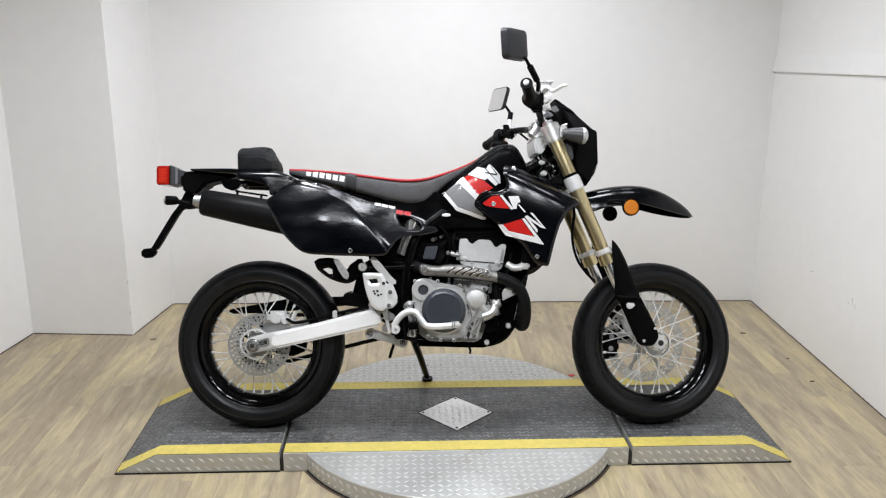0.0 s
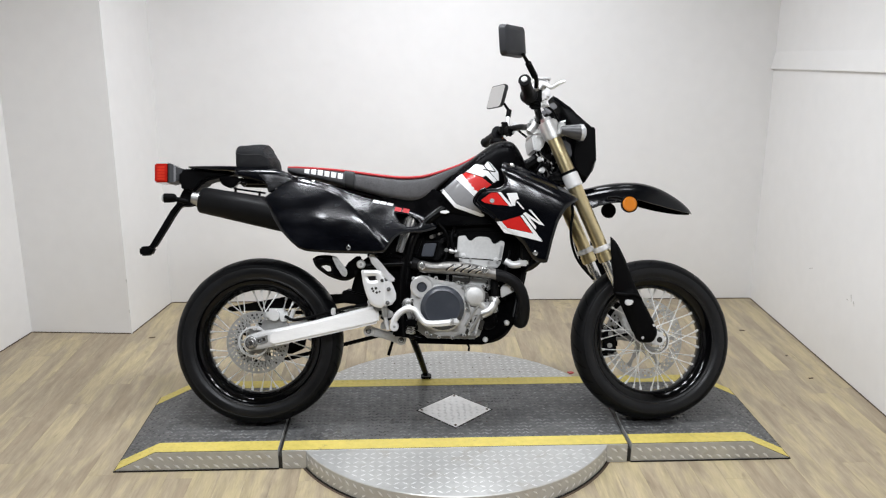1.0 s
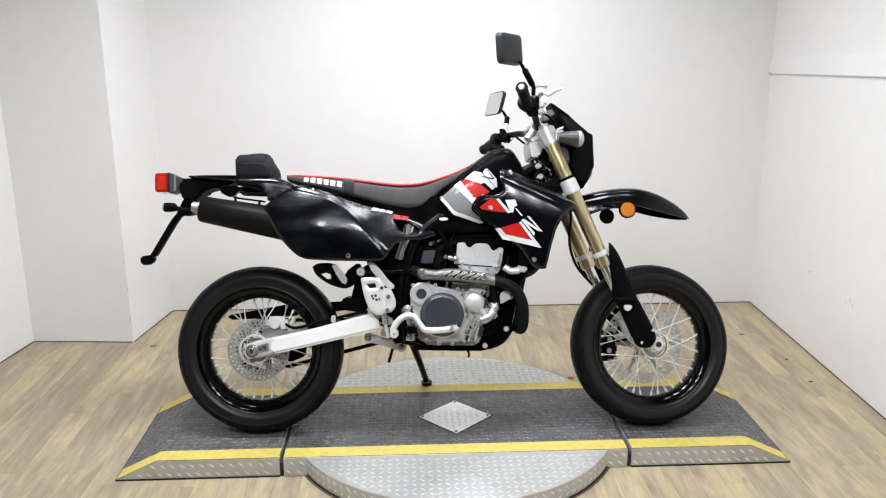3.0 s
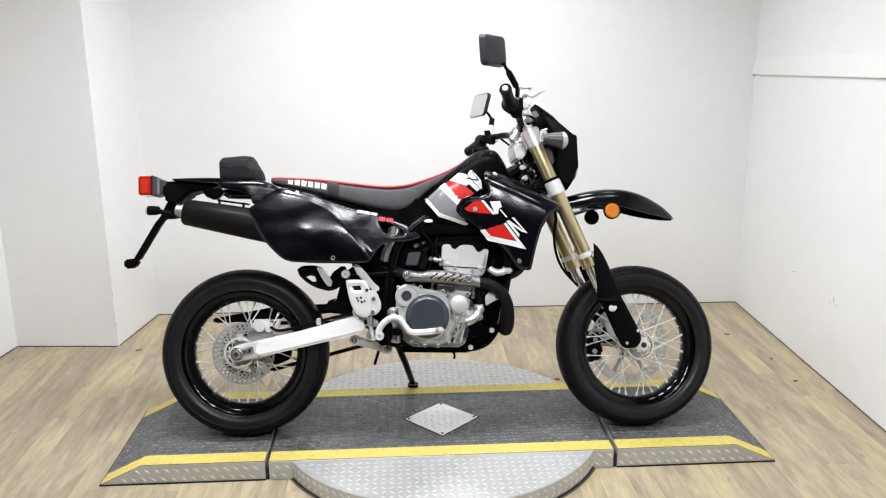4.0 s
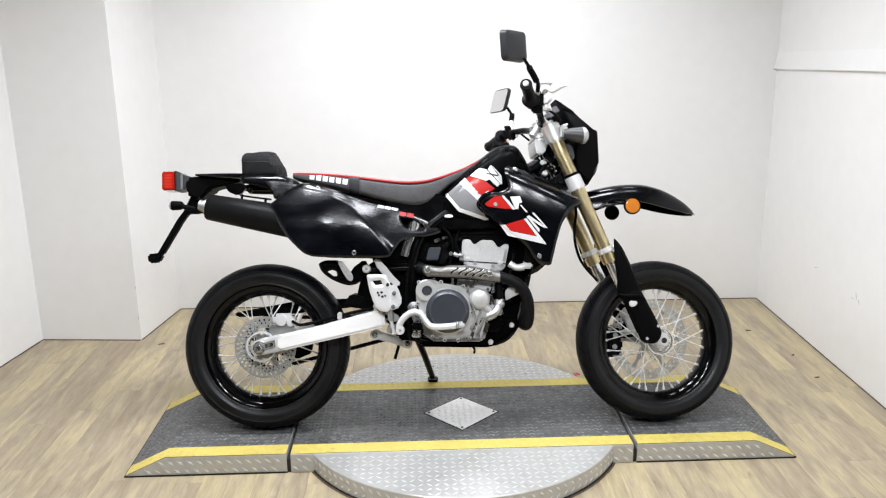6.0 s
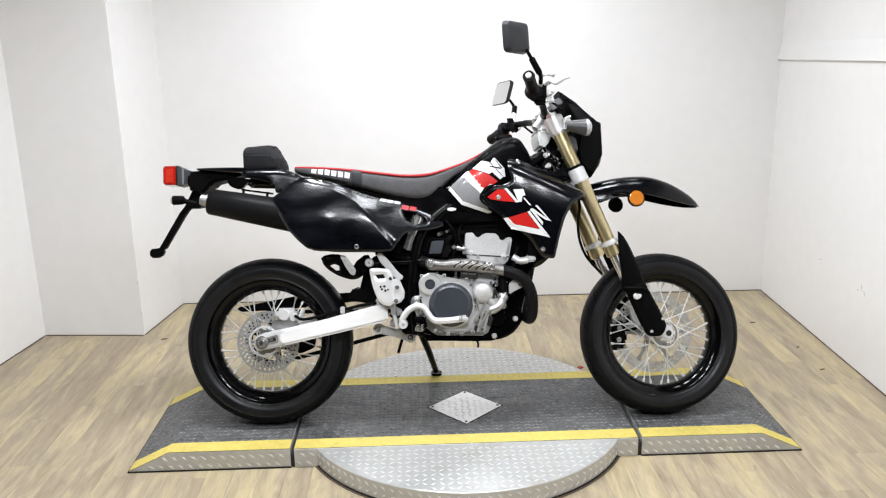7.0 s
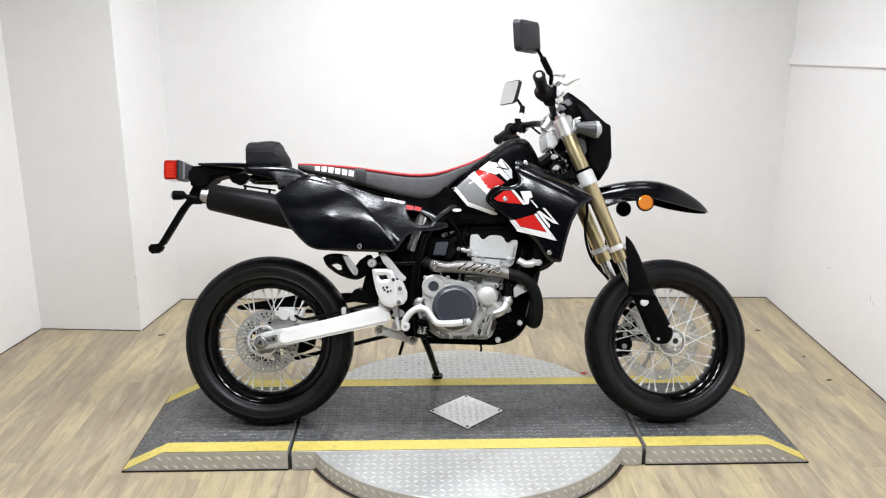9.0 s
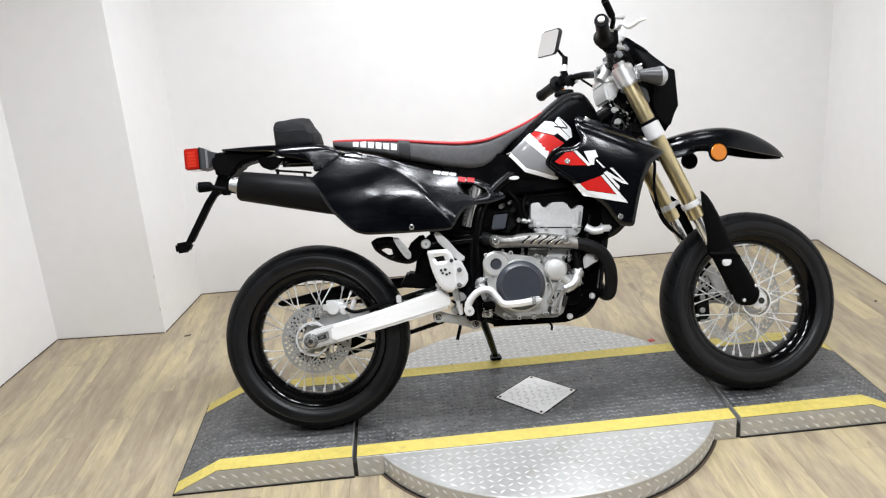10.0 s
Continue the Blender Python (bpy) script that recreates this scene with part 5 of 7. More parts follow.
shroud_bm = moulded(shroud_line, shroud_depth, drop=0.005, fillet=0.009)
SHROUD_TREE = BVHTree.FromBMesh(shroud_bm)
both("shroud", shroud_bm, "shroudblack", bike, "gloss black radiator shroud")
decal("shroud_red", [(0.091, 0.819), (0.125, 0.844), (0.148, 0.845), (0.187, 0.798), (0.139, 0.802), (0.101, 0.810)], SHROUD_TREE, "red", bike, "red shroud graphic")
decal("shroud_stripe", [(0.150, 0.846), (0.160, 0.847), (0.201, 0.797), (0.191, 0.795)], SHROUD_TREE, "whitedecal", bike)
decal("shroud_mark", [(0.181, 0.842), (0.217, 0.843), (0.224, 0.821), (0.212, 0.817), (0.204, 0.830), (0.195, 0.828), (0.210, 0.797), (0.199, 0.798)], SHROUD_TREE, "whitedecal", bike, "white angular mark")
decal("shroud_panel", [(0.164, 0.743), (0.227, 0.761), (0.272, 0.700), (0.183, 0.720)], SHROUD_TREE, "red", bike, "red shroud graphic")
decal("shroud_white", [(0.145, 0.742), (0.163, 0.743), (0.183, 0.719), (0.275, 0.698), (0.309, 0.669), (0.173, 0.703)], SHROUD_TREE, "whitedecal", bike, "white shroud stripe")
decal("shroud_white", [(0.229, 0.762), (0.238, 0.765), (0.309, 0.670), (0.275, 0.698)], SHROUD_TREE, "whitedecal", bike, "white shroud stripe")
decal("shroud_mark", [(0.215, 0.812), (0.220, 0.812), (0.244, 0.785), (0.237, 0.785)], SHROUD_TREE, "whitedecal", bike, "white angular mark", cuts=2)
for mark in ([(0.238, 0.770), (0.248, 0.774), (0.314, 0.726), (0.293, 0.732)], [(0.257, 0.783), (0.266, 0.783), (0.314, 0.726), (0.300, 0.736)], [(0.238, 0.770), (0.253, 0.763), (0.285, 0.724), (0.283, 0.712)]):
    decal("shroud_mark", mark, SHROUD_TREE, "whitedecal", bike, "white angular mark", lift=0.0016, cuts=2)
for x, z in ((0.205, 0.943), (0.284, 0.628), (0.130, 0.816)):
    y = shroud_depth(x, z) - 0.001
    both("shroud_bolt", moved(lathe([(0, -0.0015), (0.0035, -0.0015), (0.004, -0.0035), (0.007, -0.0035), (0.009, -0.001), (0.0092, 0.004), (0, 0.004)], 20, closed=False), Matrix.Translation((x, y, z))), "chrome", bike, "silver bolt")
both("shroud_fin", pillow([(0.248, 0.556), (0.262, 0.60), (0.29, 0.66), (0.325, 0.64), (0.324, 0.61), (0.29, 0.575)], -0.12, -0.135, 0.01, 32), "plastic", bike)
loop = [(0.108, 0.862), (0.084, 0.848), (0.066, 0.818), (0.082, 0.794), (0.108, 0.778), (0.140, 0.752)]
both("shroud_lip", tube([(x, shroud_depth(x, z) - 0.002, z) for x, z in loop], 0.0045, 10, 24), "plastic", bike)
both("radiator", block(0.235, 0.275, -0.145, -0.03, 0.60, 0.86, 0.006), "matte", bike, "black radiator")
part("radiator_hose", merge(tube([(0.182, -0.125, 0.603), (0.205, -0.13, 0.588), (0.235, -0.13, 0.590)], 0.013, 12, 12), block(0.228, 0.264, -0.142, -0.105, 0.583, 0.61, 0.006), block(0.236, 0.262, -0.135, -0.11, 0.605, 0.65, 0.004)), "white", bike, "silver coolant pipe")
part("engine_hanger", plate([(0.162, 0.503), (0.178, 0.520), (0.214, 0.508), (0.214, 0.492), (0.19, 0.482), (0.164, 0.468)], -0.146, -0.136, 0.003), "white", bike, "silver bracket")
part("hanger_bolt", cylinder((0.205, -0.153, 0.502), (0.205, -0.12, 0.502), 0.008), "chrome", bike)

# side panels
panel_line = [(-0.690, 0.828), (-0.652, 0.855), (-0.588, 0.901), (-0.545, 0.906), (-0.513, 0.896), (-0.452, 0.878), (-0.382, 0.852), (-0.322, 0.832), (-0.262, 0.819), (-0.211, 0.807), (-0.165, 0.791), (-0.12, 0.772), (-0.085, 0.749), (-0.066, 0.732), (-0.073, 0.719), (-0.121, 0.706), (-0.172, 0.703), (-0.208, 0.692), (-0.233, 0.662), (-0.250, 0.639), (-0.275, 0.632), (-0.378, 0.633), (-0.50, 0.637), (-0.540, 0.644), (-0.570, 0.662), (-0.624, 0.720), (-0.665, 0.79)]
panel_window = [(-0.214, 0.776), (-0.171, 0.770), (-0.131, 0.749), (-0.124, 0.737), (-0.130, 0.729), (-0.172, 0.725), (-0.199, 0.740)]


PANEL_MID = 0.715


def panel_depth(x, z):
    """Bulges out over the silencer; before the slanting crease it falls back towards the tank."""
    ahead = (x + 0.391) * 0.756 + (z - 0.835) * 0.654
    fall = 0.006 * math.log1p(math.exp(max(-40.0, min(40.0, ahead / 0.006))))
    edge = np.interp(z, (0.60, 0.654, 0.701, 0.748, 0.782, 0.809, 0.840, 0.864, 0.880, 0.91), (-0.218, -0.254, -0.287, -0.319, -0.346, -0.372, -0.412, -0.465, -0.525, -0.66))
    step = 0.0032 / (1 + math.exp(max(-40.0, min(40.0, -(x - float(edge)) / 0.0028))))
    rise = z - PANEL_MID - 0.14 * min(0.0, -(x + 0.45))
    return -0.203 + (1.5 if rise > 0 else 0.5) * rise * rise + 0.6 * min(0.0, x + 0.45) ** 2 + 0.41 * fall + step


panel_bm = moulded(panel_line, panel_depth, [panel_window], step=0.0042, drop=0.004, fillet=0.008)
PANEL_TREE = BVHTree.FromBMesh(panel_bm)
both("side_panel", panel_bm, "panel", bike, "gloss black side panel over the silencer")
for k in range(3):
    x, z = -0.296 + 0.025 * k, 0.8145 - 0.0045 * k
    decal("panel_bar", [(x, z), (x + 0.004, z + 0.009), (x + 0.026, z + 0.005), (x + 0.021, z - 0.005)], PANEL_TREE, "whitedecal", bike, "white bars", cuts=2)
for k in range(2):
    x, z = -0.219 + 0.028 * k, 0.7835 - 0.004 * k
    decal("panel_mark", [(x, z), (x + 0.004, z + 0.015), (x + 0.028, z + 0.011), (x + 0.024, z - 0.004)], PANEL_TREE, "redseat", bike, "dark red bars", cuts=2)
both("tank_side", plate([(-0.27, 0.835), (-0.15, 0.835), (-0.08, 0.868), (-0.02, 0.83), (0.10, 0.78), (0.14, 0.735), (-0.05, 0.728), (-0.10, 0.752), (-0.17, 0.775)], -0.118, -0.104, 0.004), "tankblack", bike, "black inner side cover")
both("side_badge", plate([(-0.054 + 0.0165 * (1 - math.cos(2 * math.pi * k / 16)), 0.779 + 0.006 * math.sin(2 * math.pi * k / 16)) for k in range(16)], -0.142, -0.12, 0.001), "whitedecal", bike, "small white oval")
for x, z in ((-0.509, 0.885), (-0.378, 0.651)):
    y = panel_depth(x, z) + 0.002
    both("panel_bolt", moved(lathe([(0, -0.0015), (0.0035, -0.0015), (0.004, -0.0035), (0.007, -0.0035), (0.009, -0.001), (0.0092, 0.006), (0, 0.006)], 20, closed=False), Matrix.Translation((x, y, z))), "chrome", bike, "silver bolt")

# tail
fender_rows = [(-0.975, 0.948, 0.956, 0.060), (-0.90, 0.936, 0.956, 0.085), (-0.80, 0.930, 0.954, 0.100), (-0.70, 0.916, 0.947, 0.108), (-0.63, 0.896, 0.938, 0.112), (-0.585, 0.880, 0.914, 0.110), (-0.56, 0.885, 0.900, 0.10)]
part("rear_fender", body(fender_rows, 4.0, 32, 30), "plastic", bike, "black rear fender")
GRAB = [(-0.80, 0.944), (-0.75, 0.947), (-0.70, 0.946), (-0.655, 0.941), (-0.615, 0.927), (-0.586, 0.906), (-0.600, 0.887), (-0.630, 0.870), (-0.664, 0.854), (-0.676, 0.858), (-0.682, 0.880), (-0.71, 0.893), (-0.75, 0.904), (-0.79, 0.916)]
both("grab_panel", moulded(GRAB, lambda x, z: -0.1145 + 1.6 * max(0.0, z - 0.915) ** 2 * 10, (), 0.006, 0.005, 0.010, 0.012), "plastic", bike, "black side of the tail")
TIP = [(-0.708, 0.918), (-0.676, 0.919), (-0.643, 0.915), (-0.612, 0.909), (-0.594, 0.902), (-0.604, 0.890), (-0.630, 0.874), (-0.660, 0.860), (-0.671, 0.861), (-0.675, 0.878), (-0.688, 0.895)]
both("scuffed_tip", moulded(TIP, lambda x, z: -0.1160, (), 0.006, 0.0012, 0.006, 0.003), "scuff", bike, "scuffed grey edge")
part("tail_bracket", plate([(-1.012, 0.885), (-1.012, 0.938), (-0.985, 0.946), (-0.93, 0.945), (-0.86, 0.938), (-0.80, 0.930), (-0.845, 0.914), (-0.90, 0.904), (-0.925, 0.895), (-0.938, 0.876), (-0.962, 0.858), (-0.995, 0.866)], -0.056, 0.056, 0.010), "matte", bike, "black tail bracket")
part("tail_light_housing", skin([[(x, y * k, zc + z * k) for y, z in ((-0.052, -0.036), (-0.047, -0.0375), (0.047, -0.0375), (0.052, -0.036), (0.052, 0.036), (0.047, 0.0375), (-0.047, 0.0375), (-0.052, 0.036))] for x, zc, k in ((-1.052, 0.931, 0.98), (-1.040, 0.930, 0.94), (-1.020, 0.928, 0.66), (-0.985, 0.926, 0.50), (-0.95, 0.923, 0.36))]), "greyplastic", bike, "black tail light housing")
part("housing_ring", skin([[(x, y * k, 0.929 + z * k) for y, z in ((-0.052, -0.036), (0.052, -0.036), (0.052, 0.036), (-0.052, 0.036))] for x, k in ((-1.0335, 0.89), (-1.0275, 0.80))]), "lightgrey", bike, "grey gasket line")
part("tail_light_lens", block(-1.101, -1.053, -0.052, 0.052, 0.896, 0.966, 0.004), "redlens", bike, "red tail light lens")
part("lens_centre", merge(block(-1.094, -1.062, -0.0532, -0.049, 0.903, 0.958, 0.003), block(-1.1025, -1.099, -0.046, 0.046, 0.903, 0.958, 0.001)), "palelens", bike, "brighter red lens centre")
for z in (0.914, 0.925, 0.936, 0.947):
    part("lens_rib", block(-1.093, -1.063, -0.0538, -0.0525, z - 0.0008, z + 0.0008, 0), "redlens", bike)
part("lens_rim", block(-1.0545, -1.048, -0.0535, 0.0535, 0.893, 0.969, 0.003), "matte", bike, "black lens rim")
part("plate_bracket", merge(plate([(-0.998, 0.890), (-0.960, 0.872), (-0.986, 0.822), (-1.018, 0.806), (-1.035, 0.783), (-1.112, 0.656), (-1.135, 0.658), (-1.055, 0.792), (-1.034, 0.818)], -0.018, 0.018, 0.005),
                            plate([(-1.168, 0.660), (-1.128, 0.664), (-1.112, 0.656), (-1.122, 0.638), (-1.128, 0.628), (-1.164, 0.626), (-1.168, 0.642)], -0.020, 0.020, 0.006)), "matte", bike, "black number plate bracket")
both("rear_indicator", merge(tube([(-0.95, -0.05, 0.825), (-0.962, -0.118, 0.820), (-1.005, -0.124, 0.830)], 0.009, 10, 12), skin([[(x, -0.125 + r * math.cos(a), 0.833 + r * math.sin(a)) for a in (2 * math.pi * k / 20 for k in range(20))] for x, r in ((-1.000, 0.008), (-1.006, 0.015), (-1.020, 0.0165), (-1.043, 0.017))]),
                             block(-0.975, -0.945, -0.125, -0.10, 0.802, 0.836, 0.004)), "matte", bike, "black rear indicator")
both("indicator_lens", skin([[(x, -0.125 + r * math.cos(a), 0.833 + r * math.sin(a)) for a in (2 * math.pi * k / 20 for k in range(20))] for x, r in ((-1.043, 0.0150), (-1.049, 0.013), (-1.052, 0.007))]), "clear", bike, "clear lens")

# controls and guards on the right
HEEL = [(-0.336, 0.564), (-0.330, 0.572), (-0.276, 0.571), (-0.264, 0.562), (-0.253, 0.538), (-0.251, 0.510), (-0.252, 0.458), (-0.258, 0.442), (-0.270, 0.437), (-0.296, 0.445), (-0.312, 0.469), (-0.327, 0.514)]
HEEL_SLOT = [(-0.316, 0.549), (-0.286, 0.551), (-0.280, 0.535), (-0.306, 0.533)]
heel = moulded(HEEL, lambda x, z: -0.176, [HEEL_SLOT], 0.006, 0.004, 0.006, 0.010)
part("heel_guard", heel, "white", bike, "silver heel guard with a slot")
part("heel_back", plate([(-0.322, 0.556), (-0.284, 0.556), (-0.272, 0.530), (-0.308, 0.526)], -0.168, -0.160, 0.001), "pipe", bike)
for x, z, r in ((-0.262, 0.534, 0.0062), (-0.297, 0.506, 0.0042), (-0.284, 0.507, 0.0048), (-0.293, 0.497, 0.0040), (-0.271, 0.495, 0.0036), (-0.281, 0.492, 0.0045)):
    part("guard_hole", cylinder((x, -0.1772, z), (x, -0.172, z), r, 12, 0), "gap", bike)
part("peg_bracket", plate([(-0.312, 0.625), (-0.296, 0.629), (-0.268, 0.600), (-0.239, 0.562), (-0.219, 0.543), (-0.216, 0.534), (-0.224, 0.527), (-0.236, 0.529), (-0.253, 0.542), (-0.281, 0.574), (-0.299, 0.595)], -0.162, -0.145, 0.004), "white", bike, "silver footrest bracket")
part("bracket_web", plate([(-0.306, 0.617), (-0.297, 0.620), (-0.262, 0.580), (-0.242, 0.556), (-0.248, 0.552), (-0.275, 0.584)], -0.163, -0.158, 0.0015), "white", bike)
part("guard_carrier", plate([(-0.260, 0.532), (-0.232, 0.534), (-0.222, 0.512), (-0.213, 0.487), (-0.214, 0.466), (-0.226, 0.449), (-0.247, 0.441), (-0.260, 0.446)], -0.171, -0.150, 0.005), "white", bike, "silver cylinder carrier")
for x, z in ((-0.243, 0.455), (-0.239, 0.503)):
    part("carrier_bolt", merge(cylinder((x, -0.176, z), (x, -0.160, z), 0.0075, 16, 0.0015), cylinder((x, -0.179, z), (x, -0.174, z), 0.004, 6, 0.0005)), "chrome", bike)
part("bracket_bolt", moved(lathe([(0, -0.016), (0.005, -0.016), (0.006, -0.019), (0.012, -0.019), (0.0155, -0.013), (0.016, 0), (0, 0)], 28, closed=False), Matrix.Translation((-0.338, -0.145, 0.592))), "white", bike)
part("bolt_socket", cylinder((-0.338, -0.1625, 0.592), (-0.338, -0.159, 0.592), 0.005, 6, 0), "cast", bike)
part("master_cylinder", merge(cylinder((-0.256, -0.140, 0.440), (-0.252, -0.140, 0.402), 0.011, 20, 0.002), plate([(-0.262, 0.428), (-0.244, 0.431), (-0.222, 0.418), (-0.224, 0.402), (-0.246, 0.397), (-0.262, 0.400)], -0.136, -0.118, 0.004)), "cast", bike, "silver rear brake cylinder")
part("pushrod", merge(tube([(-0.252, -0.140, 0.402), (-0.243, -0.142, 0.356)], 0.0065, 10), cylinder((-0.249, -0.140, 0.388), (-0.248, -0.140, 0.376), 0.0095, 6, 0.001)), "white", bike, "silver brake push rod")
part("brake_pedal", merge(tube([(-0.221, -0.185, 0.366), (-0.220, -0.187, 0.392), (-0.200, -0.19, 0.420), (-0.171, -0.192, 0.435), (-0.145, -0.193, 0.428), (-0.128, -0.195, 0.404), (-0.108, -0.197, 0.384), (-0.065, -0.198, 0.382), (-0.02, -0.20, 0.386), (0.004, -0.20, 0.389)], 0.0115, 14, 48),
                          block(-0.020, 0.010, -0.222, -0.187, 0.379, 0.399, 0.006)), "white", bike, "silver rear brake pedal")
for x in (-0.021, -0.014):
    part("pedal_rib", block(x, x + 0.0035, -0.2235, -0.186, 0.377, 0.4005, 0.001), "cast", bike)
part("pedal_pivot", moved(lathe([(0.005, -0.199), (0.014, -0.199), (0.0155, -0.196), (0.0155, -0.15), (0.005, -0.15)], 24), Matrix.Translation((-0.219, 0, 0.371))), "white", bike, "silver pedal eye")
part("pedal_bolt", cylinder((-0.219, -0.1985, 0.371), (-0.219, -0.155, 0.371), 0.0055, 6, 0.001), "cast", bike)
part("peg_spring", merge(*[tube([(-0.160 + 0.013 * math.cos(g), -0.168 + 0.013 * math.sin(g), 0.345 + 0.0075 * k + 0.0075 * g / 6.283) for g in (2 * math.pi * j / 12 for j in range(13))], 0.0026, 6) for k in range(5)]), "chrome", bike, "small steel return spring")
part("footpeg", merge(block(-0.178, -0.138, -0.235, -0.12, 0.375, 0.400, 0.006), block(-0.185, -0.135, -0.15, -0.12, 0.350, 0.395, 0.006)), "coat", bike, "black footpeg")
for k, (xa, za, xb, zb, r, mt) in enumerate(((-0.175, 0.43, -0.165, 0.40, 0.007, "cast"), (-0.16, 0.425, -0.150, 0.40, 0.006, "chrome"), (-0.178, 0.352, -0.15, 0.348, 0.008, "cast"), (-0.155, 0.372, -0.135, 0.368, 0.006, "pipe"))):
    part("peg_fitting", cylinder((xa, -0.158, za), (xb, -0.158, zb), r, 10), mt, bike)
part("left_footpeg", block(-0.185, -0.135, 0.12, 0.235, 0.375, 0.400, 0.006), "coat", bike, "black footpeg")
peg_line = [(-0.513, 0.612), (-0.496, 0.623), (-0.465, 0.626), (-0.440, 0.622), (-0.424, 0.606), (-0.400, 0.585), (-0.365, 0.572), (-0.352, 0.560), (-0.372, 0.540), (-0.401, 0.533), (-0.442, 0.544), (-0.475, 0.562), (-0.502, 0.586)]
peg = part("passenger_peg", moulded(peg_line, lambda x, z: -0.142, [[(-0.482, 0.585), (-0.464, 0.590), (-0.448, 0.584), (-0.446, 0.568), (-0.460, 0.567)]], 0.007, 0.006, 0.010, 0.016), "coat", bike, "folded black passenger peg")
part("peg_tread", plate([(-0.443, 0.620), (-0.427, 0.622), (-0.400, 0.588), (-0.386, 0.566), (-0.391, 0.548), (-0.404, 0.550), (-0.424, 0.580)], -0.153, -0.141, 0.003), "head", peg, "silver peg plate")
for k in range(3):
    x, z = -0.432 + 0.013 * k, 0.606 - 0.0185 * k
    part("peg_groove", plate([(x, z), (x + 0.003, z + 0.003), (x + 0.013, z - 0.004), (x + 0.010, z - 0.008)], -0.1545, -0.152, 0.0005), "cast", peg)
part("peg_rubber", plate([(-0.386, 0.574), (-0.377, 0.580), (-0.358, 0.558), (-0.372, 0.541), (-0.385, 0.550)], -0.155, -0.135, 0.004), "coat", peg, "black rubber pad")
part("peg_hanger", plate([(-0.40, 0.575), (-0.385, 0.600), (-0.35, 0.625), (-0.335, 0.615), (-0.335, 0.58), (-0.36, 0.55)], -0.138, -0.11, 0.005), "coat", bike)

# belly
skid = [(-0.150, 0.325), (-0.150, 0.304), (0.095, 0.298), (0.125, 0.305), (0.212, 0.368), (0.216, 0.408), (0.150, 0.408), (0.100, 0.398), (0.085, 0.36), (0.06, 0.325)]
part("skid_plate", plate(skid, -0.125, 0.125, 0.01), "coat", bike, "black skid plate")
for x, z in ((0.108, 0.318), (0.186, 0.378), (0.072, 0.334)):
    part("skid_bolt", moved(lathe([(0, -0.008), (0.007, -0.008), (0.010, -0.003), (0.010, 0.004), (0, 0.004)], 20, closed=False), Matrix.Translation((x, -0.126, z))), "white", bike)
part("drain_hose", tube([(0.04, -0.10, 0.305), (0.05, -0.105, 0.29), (0.048, -0.108, 0.275)], 0.004, 8, 10), "matte", bike)
part("side_stand", merge(tube([(-0.17, 0.115, 0.335), (-0.135, 0.25, 0.23), (-0.105, 0.375, 0.128)], (0.015, 0.012), 12), cylinder((-0.18, 0.09, 0.34), (-0.16, 0.14, 0.335), 0.024)), "coat", bike, "black side stand")
foot = moved(block(-0.022, 0.022, -0.022, 0.022, 0, 0.010, 0.004), Matrix.Translation((-0.103, 0.386, 0.112)) @ Matrix.Rotation(radians(16), 4, "X"))
part("stand_foot", foot, "coat", bike)
part("shift_rod", tube([(-0.225, 0.10, 0.325), (-0.237, 0.15, 0.284), (-0.253, 0.15, 0.232)], 0.006, 8, 8), "coat", bike)

# front fork, built straight and then turned with the steering
K = Vector((0.428, 0, -1.0)).normalized()


def on_fork(z, y=-0.108):
    return Vector((0.399 + (0.947 - z) * 0.428, y, z))


fork_side("fork_upper", cylinder(on_fork(1.085), on_fork(0.625), 0.0258, 28, 0.002), "gold", "gold anodised fork tube")
fork_side("fork_band", merge(cylinder(on_fork(0.917), on_fork(0.868), 0.0305, 28, 0.003)), "white", "silver fork band")
fork_side("fork_gap", cylinder(on_fork(0.9265), on_fork(0.916), 0.0285, 28, 0.002), "matte")
fork_side("fork_ring", merge(cylinder(on_fork(0.652), on_fork(0.634), 0.0325, 28, 0.003), cylinder(on_fork(0.64) + Vector((0.02, 0, 0.01)), on_fork(0.64) + Vector((0.045, 0, 0.021)), 0.008)), "white", "silver guide ring")
fork_side("fork_seal", cylinder(on_fork(0.630), on_fork(0.598), 0.0285, 28, 0.003), "gold")
fork_side("fork_lower", cylinder(on_fork(0.61), on_fork(0.50), 0.0195, 24, 0.002), "chrome", "polished fork leg")
fork_side("fork_casting", cylinder(on_fork(0.51), on_fork(0.34), 0.0185, 24, 0.003), "matte", "black lower fork casting")
fork_side("fork_foot", merge(cylinder(on_fork(0.375), on_fork(0.32), 0.018, 20, 0.004), plate([(0.694, 0.296), (0.706, 0.322), (0.724, 0.336), (0.748, 0.338), (0.766, 0.324), (0.768, 0.298), (0.754, 0.280), (0.725, 0.276)], -0.1, -0.078, 0.006)), "white", "silver axle lug")
fork_side("axle_hole", cylinder((0.7455, -0.1015, 0.306), (0.7455, -0.098, 0.306), 0.0105, 20, 0), "gap")
fork_side("pinch_bolt", cylinder((0.712, -0.104, 0.288), (0.742, -0.104, 0.284), 0.005, 8), "chrome")
guard_line = [(0.557, 0.684), (0.574, 0.668), (0.592, 0.640), (0.617, 0.585), (0.640, 0.520), (0.660, 0.472), (0.692, 0.412), (0.716, 0.360), (0.722, 0.332), (0.705, 0.303), (0.680, 0.298), (0.655, 0.308), (0.634, 0.356), (0.614, 0.404), (0.597, 0.446), (0.574, 0.476), (0.566, 0.524), (0.558, 0.61)]


